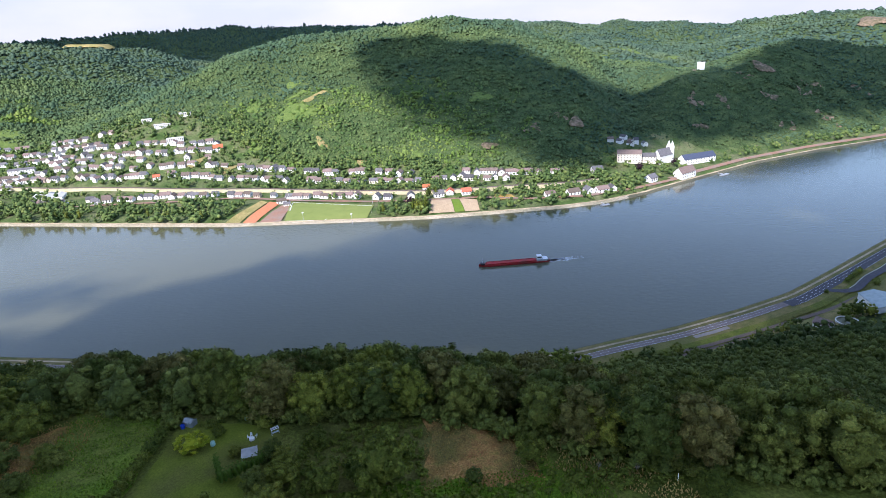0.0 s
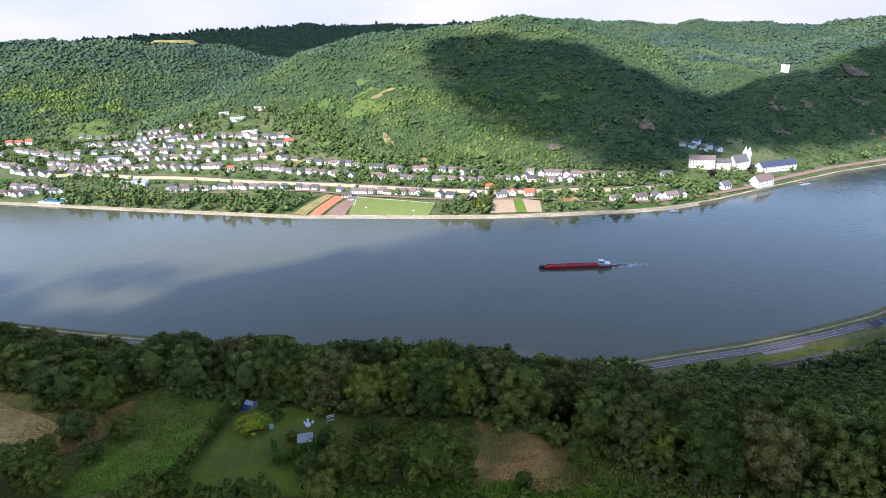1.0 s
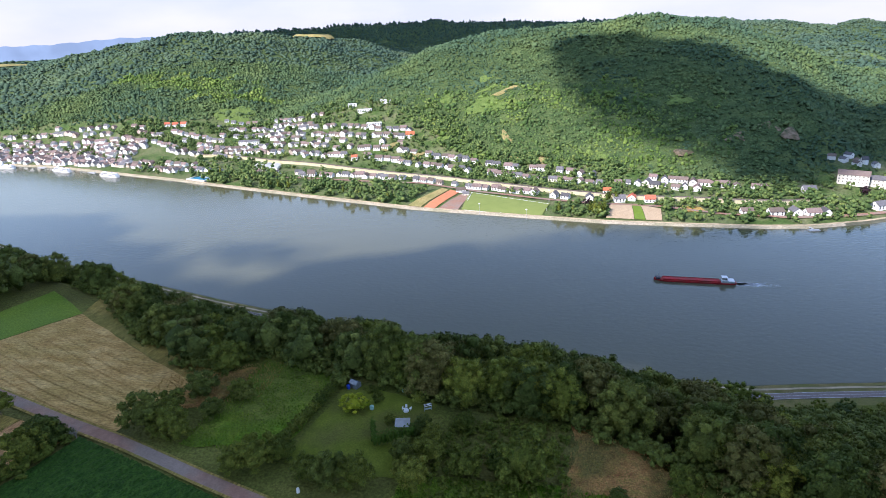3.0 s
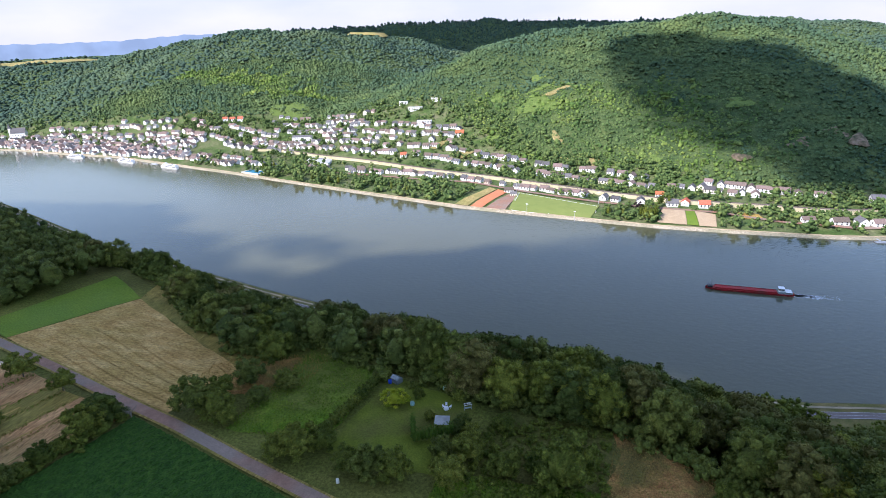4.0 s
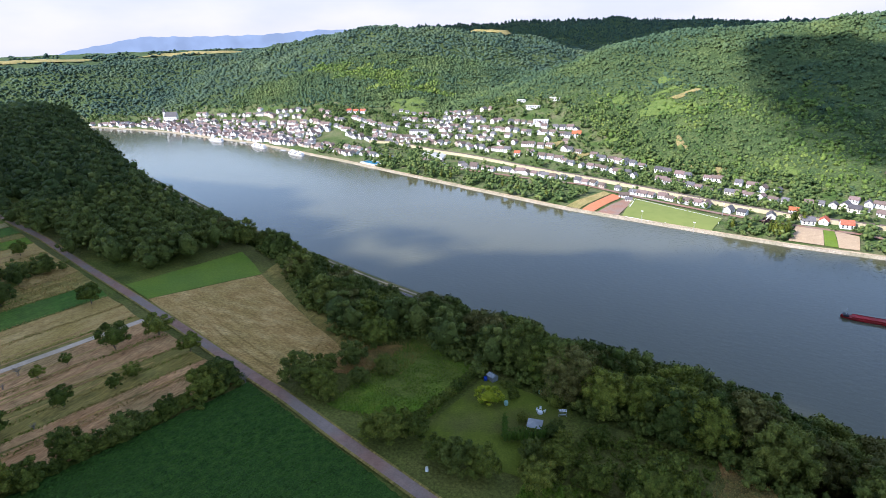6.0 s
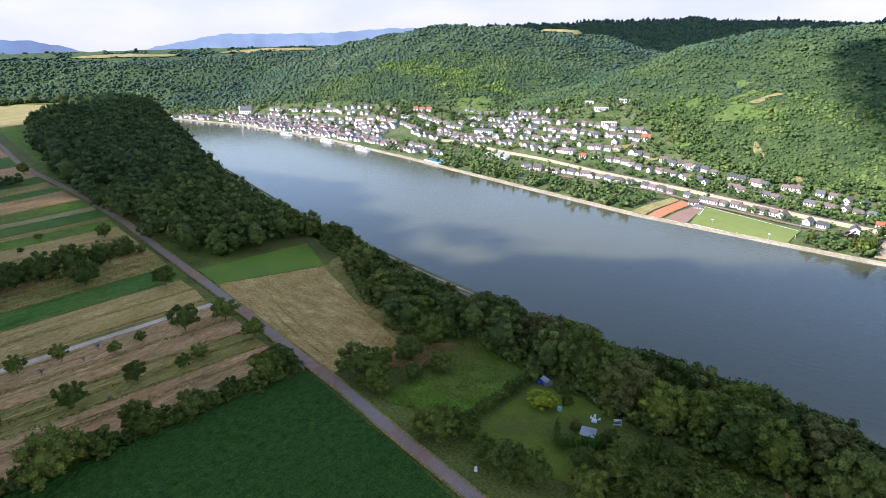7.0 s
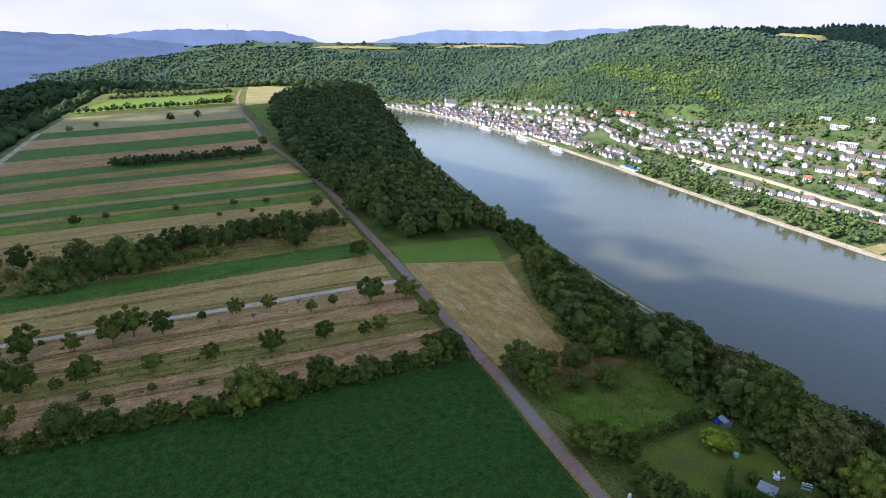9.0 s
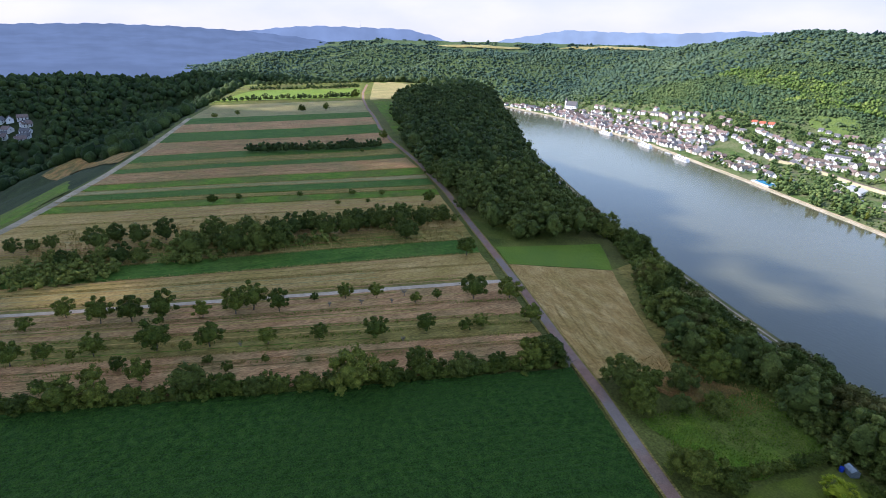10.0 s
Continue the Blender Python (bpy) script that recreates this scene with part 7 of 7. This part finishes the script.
# ---- rough grass, vegetable beds, mast ----
def tufts(name, x, y, tall, mat, label, category, seed):
    """Grass tufts of three blades each, joined."""
    q = np.random.RandomState(seed)
    n = len(x)
    z = ground(x, y) + 0.1
    h = tall * q.uniform(0.5, 1.3, n)
    Vs = []
    for k in range(3):
        a = q.uniform(0, 6.283, n)
        w = 0.22 * h + 0.05
        c, s = np.cos(a), np.sin(a)
        Vs.append(np.stack([np.stack([x - c * w, y - s * w, z], -1), np.stack([x + c * w, y + s * w, z], -1), np.stack([x + q.uniform(-0.4, 0.4, n) * h, y + q.uniform(-0.4, 0.4, n) * h, z + h], -1)], 1))
    V = np.concatenate(Vs).reshape(-1, 3)
    ob = new(name, fast_mesh(name, V, np.arange(len(V)).reshape(-1, 3), [mat]))
    return tagged(ob, label, category, kind="stuff")


def in_quad(step, poly, seed, keep=0.0):
    xs, ys = [p[0] for p in poly], [p[1] for p in poly]
    x, y = scatter(min(xs), max(xs), min(ys), max(ys), step, seed)
    m = inside(x, y, poly) & (wave(x, y, 7, seed) > -1 + keep)
    return x[m], y[m]


material("tuft_green", [(0.080, 0.150, 0.010), (0.125, 0.205, 0.016), (0.18, 0.22, 0.03)], scale=0.2, detail=9, island=0.35)
material("tuft_dry", [(0.28, 0.19, 0.06), (0.40, 0.29, 0.10), (0.18, 0.16, 0.035)], scale=0.15, detail=9, island=0.35)
material("tuft_rust", [(0.28, 0.145, 0.05), (0.39, 0.25, 0.08), (0.22, 0.20, 0.04)], scale=0.15, detail=9, island=0.35)
tufts("meadow_tufts", *in_quad(0.5, [(-79, 84), (-56, 84), (-54, 113), (-77, 119)], 301, 0.7), 0.4, MATS["tuft_green"], "tall green grass tufts of the rough meadow", "grass", 1)
tufts("meadow_tufts", *in_quad(0.5, [(-31, 62), (42, 50), (30, 86), (-30, 84)], 302, 0.4), 0.5, MATS["tuft_green"], "tall green grass tufts of the rough meadow", "grass", 2)
tufts("dry_tufts", *in_quad(0.45, [(0, 83), (22, 81), (20, 103), (1, 105)], 303, 0.5), 0.24, MATS["tuft_rust"], "rusty brown dry grass tufts", "grass", 3)
tufts("dry_tufts", *in_quad(0.8, [(0, 83), (22, 81), (20, 103), (1, 105)], 304, 0.8), 0.32, MATS["tuft_dry"], "straw-pale dry grass tufts", "grass", 4)
tufts("dry_tufts", *in_quad(0.6, [(-98, 88), (-70, 102), (-70, 118), (-98, 110)], 305, 0.6), 0.4, MATS["tuft_rust"], "rusty brown dry grass tufts", "grass", 5)
tufts("dry_tufts", *in_quad(0.55, [(22, 86), (48, 70), (46, 78), (24, 94)], 306, 0.5), 0.5, MATS["tuft_dry"], "straw-pale dry grass tufts", "grass", 6)
tufts("orchard_tufts", *in_quad(0.6, [(-104, 80), (-141, 89), (-182, -66), (-146, -82)], 307, 1.0), 0.11, MATS["tuft_dry"], "dry grass tufts between the orchard trees", "grass", 7)
tufts("orchard_tufts", *in_quad(0.9, [(-108, 82), (-134, 88), (-180, -66), (-150, -80)], 308, 1.1), 0.12, MATS["tuft_green"], "green grass tufts between the orchard trees", "grass", 8)
tufts("margin_tufts", *in_quad(1.0, [(-196, 100), (-246, 112), (-262, -48), (-222, -60)], 309, 0.85), 0.7, MATS["tuft_dry"], "dry grass margin along the tree belt", "grass", 9)
bx, by = in_quad(1.3, [(-49.5, 111), (-41, 110), (-40, 104), (-44, 105.5)], 310, 0.5)
leafy_wood("vegetable_bed", bx, by, np.random.RandomState(5).uniform(0.4, 0.9, len(bx)), "dark green vegetable plants in garden beds", 10, 0.18, 95, LEAVES["apple"], 0.7)
bm = bmesh.new()
bmesh.ops.create_cone(bm, cap_ends=True, segments=6, radius1=2.2, radius2=0.8, depth=60)
mast_me = bpy.data.meshes.new("radio_mast")
bm.to_mesh(mast_me)
bm.free()
mast_me.materials.append(MATS["steel_grey"])
mast = new("radio_mast", mast_me)
mast.matrix_basis = pose(*at(73.42, 0.2, 4650, 0))
tagged(mast, "thin grey radio mast on the distant hills", "mast")
rg = random.Random(88)
for a_, d_, w_, e_ in ((-27.5, 1150, 30, 40), (-30, 1180, 24, 50), (-33.5, 1250, 40, 30), (-36, 1330, 26, 60), (-38, 1250, 30, 40), (-28.6, 1080, 34, 24), (-35, 1180, 22, 40), (-40, 1420, 40, 36), (-31.5, 1290, 30, 20), (-13.5, 960, 30, 22), (-15.8, 1000, 24, 30)):
    for k in range(4):
        hill_patch(a_ + rg.uniform(-0.8, 0.8), d_ + rg.uniform(-0.5, 0.5) * e_, w_ * rg.uniform(0.2, 0.5), e_ * rg.uniform(0.25, 0.5), "rock", "brown scree and rock on the steep spur", 0.7, "rock_outcrop", rg.randrange(900), rg.uniform(-50, 50))
for a_, d_, w_, e_ in ((-19, 1750, 70, 60), (-22, 1850, 60, 90), (-26, 1900, 50, 60), (-15, 1500, 60, 40)):
    hill_patch(a_, d_, w_, e_, "scrub_grass", "light green scrub clearing on the sunny slope", 6, "clearing", rg.randrange(900), rg.uniform(-30, 30))

# rough grass along the edges of the field strips
ex, ey, qe = [], [], np.random.RandomState(12)
for k, (x0, y0, a0) in enumerate(EDGES[2:7] + EDGES[9:-3]):
    x1, y1 = to_west(x0, y0, a0)
    n = int(math.hypot(x1 - x0, y1 - y0) * (9.0 if x0 > -330 else 4.0))
    t = qe.uniform(0, 1, n)
    ex.append(x0 + (x1 - x0) * t + qe.normal(0, 0.55, n))
    ey.append(y0 + (y1 - y0) * t + qe.normal(0, 0.3, n))
ex, ey = np.concatenate(ex), np.concatenate(ey)
m = (wave(ex, ey, 60, 90) + qe.uniform(-0.4, 0.4, len(ex))) > -0.25
tufts("strip_margin", ex[m], ey[m], 0.38, MATS["tuft_dry"], "tawny rough grass along the edges of the field strips", "grass", 14)
m = ~m
tufts("strip_margin", ex[m], ey[m], 0.36, MATS["tuft_green"], "green rough grass along the edges of the field strips", "grass", 15)
# scrub under the hedge beside the crop and under the field belt
t = qe.uniform(0, 1, 420)
hx, hy = -103.5 - 40 * t + qe.normal(0, 1.3, 420), 82 - 160 * t + qe.normal(0, 0.6, 420)
m = wave(hx, hy, 26, 91) > -0.55
leafy_wood("hedge_scrub", hx[m], hy[m], qe.uniform(0.6, 1.7, m.sum()), "low bramble scrub along the edge of the crop", 14, 0.16, 96, LEAVES["apple"], 0.75, 5)
bx, by = scatter(-246, -198, -62, 106, 3.2, 311)
off = (bx + 222) + (by - 20) * 0.10
m = (np.abs(off) < 13) & (wave(bx, by, 30, 92) > -0.05)
leafy_wood("belt_scrub", bx[m], by[m], qe.uniform(0.9, 2.4, m.sum()), "dense scrub under the trees of the field belt", 10, 0.18, 97, LEAVES["oak"], 0.9, 5)

# bare and dying fruit trees
for k, (bx_, by_, bh_) in enumerate(((-157.7, 35.3, 1.6), (-155.3, 44.3, 2.2), (-156.0, 58.3, 2.6), (-150.3, 59.9, 2.0), (-152.8, 53.2, 1.4), (-143.5, 8.2, 1.3), (-124.7, 36.1, 1.2), (-129.8, 48.3, 1.5), (-101.6, 81.6, 3.2), (32.2, 83.5, 1.2), (38.9, 82.2, 1.2))):
    bt = new("bare_tree")
    tagged(bt, "bare dying fruit tree with grey twigs" if k < 9 else "fallen grey dead branches in the rough grass", "tree", group="bare fruit trees")
    part("trunk", trunk_mesh(bh_ * 0.45, 0.10, 0.1, 6, 400 + k, bh_ * 0.55), MATS["dead_wood"], bt)
    for j in range(3):
        part("limb", trunk_mesh(bh_ * 0.5, 0.05, 0.5 - 0.4 * j, 7, 430 + 3 * k + j, bh_ * 0.42), MATS["dead_wood"], bt)
    bt.matrix_basis = pose(bx_, by_, float(ground(bx_, by_)) + 0.2, 0, 0, 47 * k)
# white post beside the lane, tall pole in the rough grass
for px_, py_, ph_, pr_, lab_ in ((-47.7, 76.0, 0.9, 0.35, "short white marker stone beside the lane"), (44.9, 78.6, 1.6, 0.12, "white wooden post in the rough grass")):
    bm = bmesh.new()
    bmesh.ops.create_cone(bm, cap_ends=True, segments=8, radius1=pr_, radius2=pr_ * 0.8, depth=ph_, matrix=Matrix.Translation((0, 0, ph_ / 2)))
    me = bpy.data.meshes.new("marker_post")
    bm.to_mesh(me)
    bm.free()
    me.materials.append(MATS["white_paint"])
    ob = new("marker_post", me)
    ob.matrix_basis = pose(px_, py_, float(ground(px_, py_)) + 0.1)
    tagged(ob, lab_, "post")
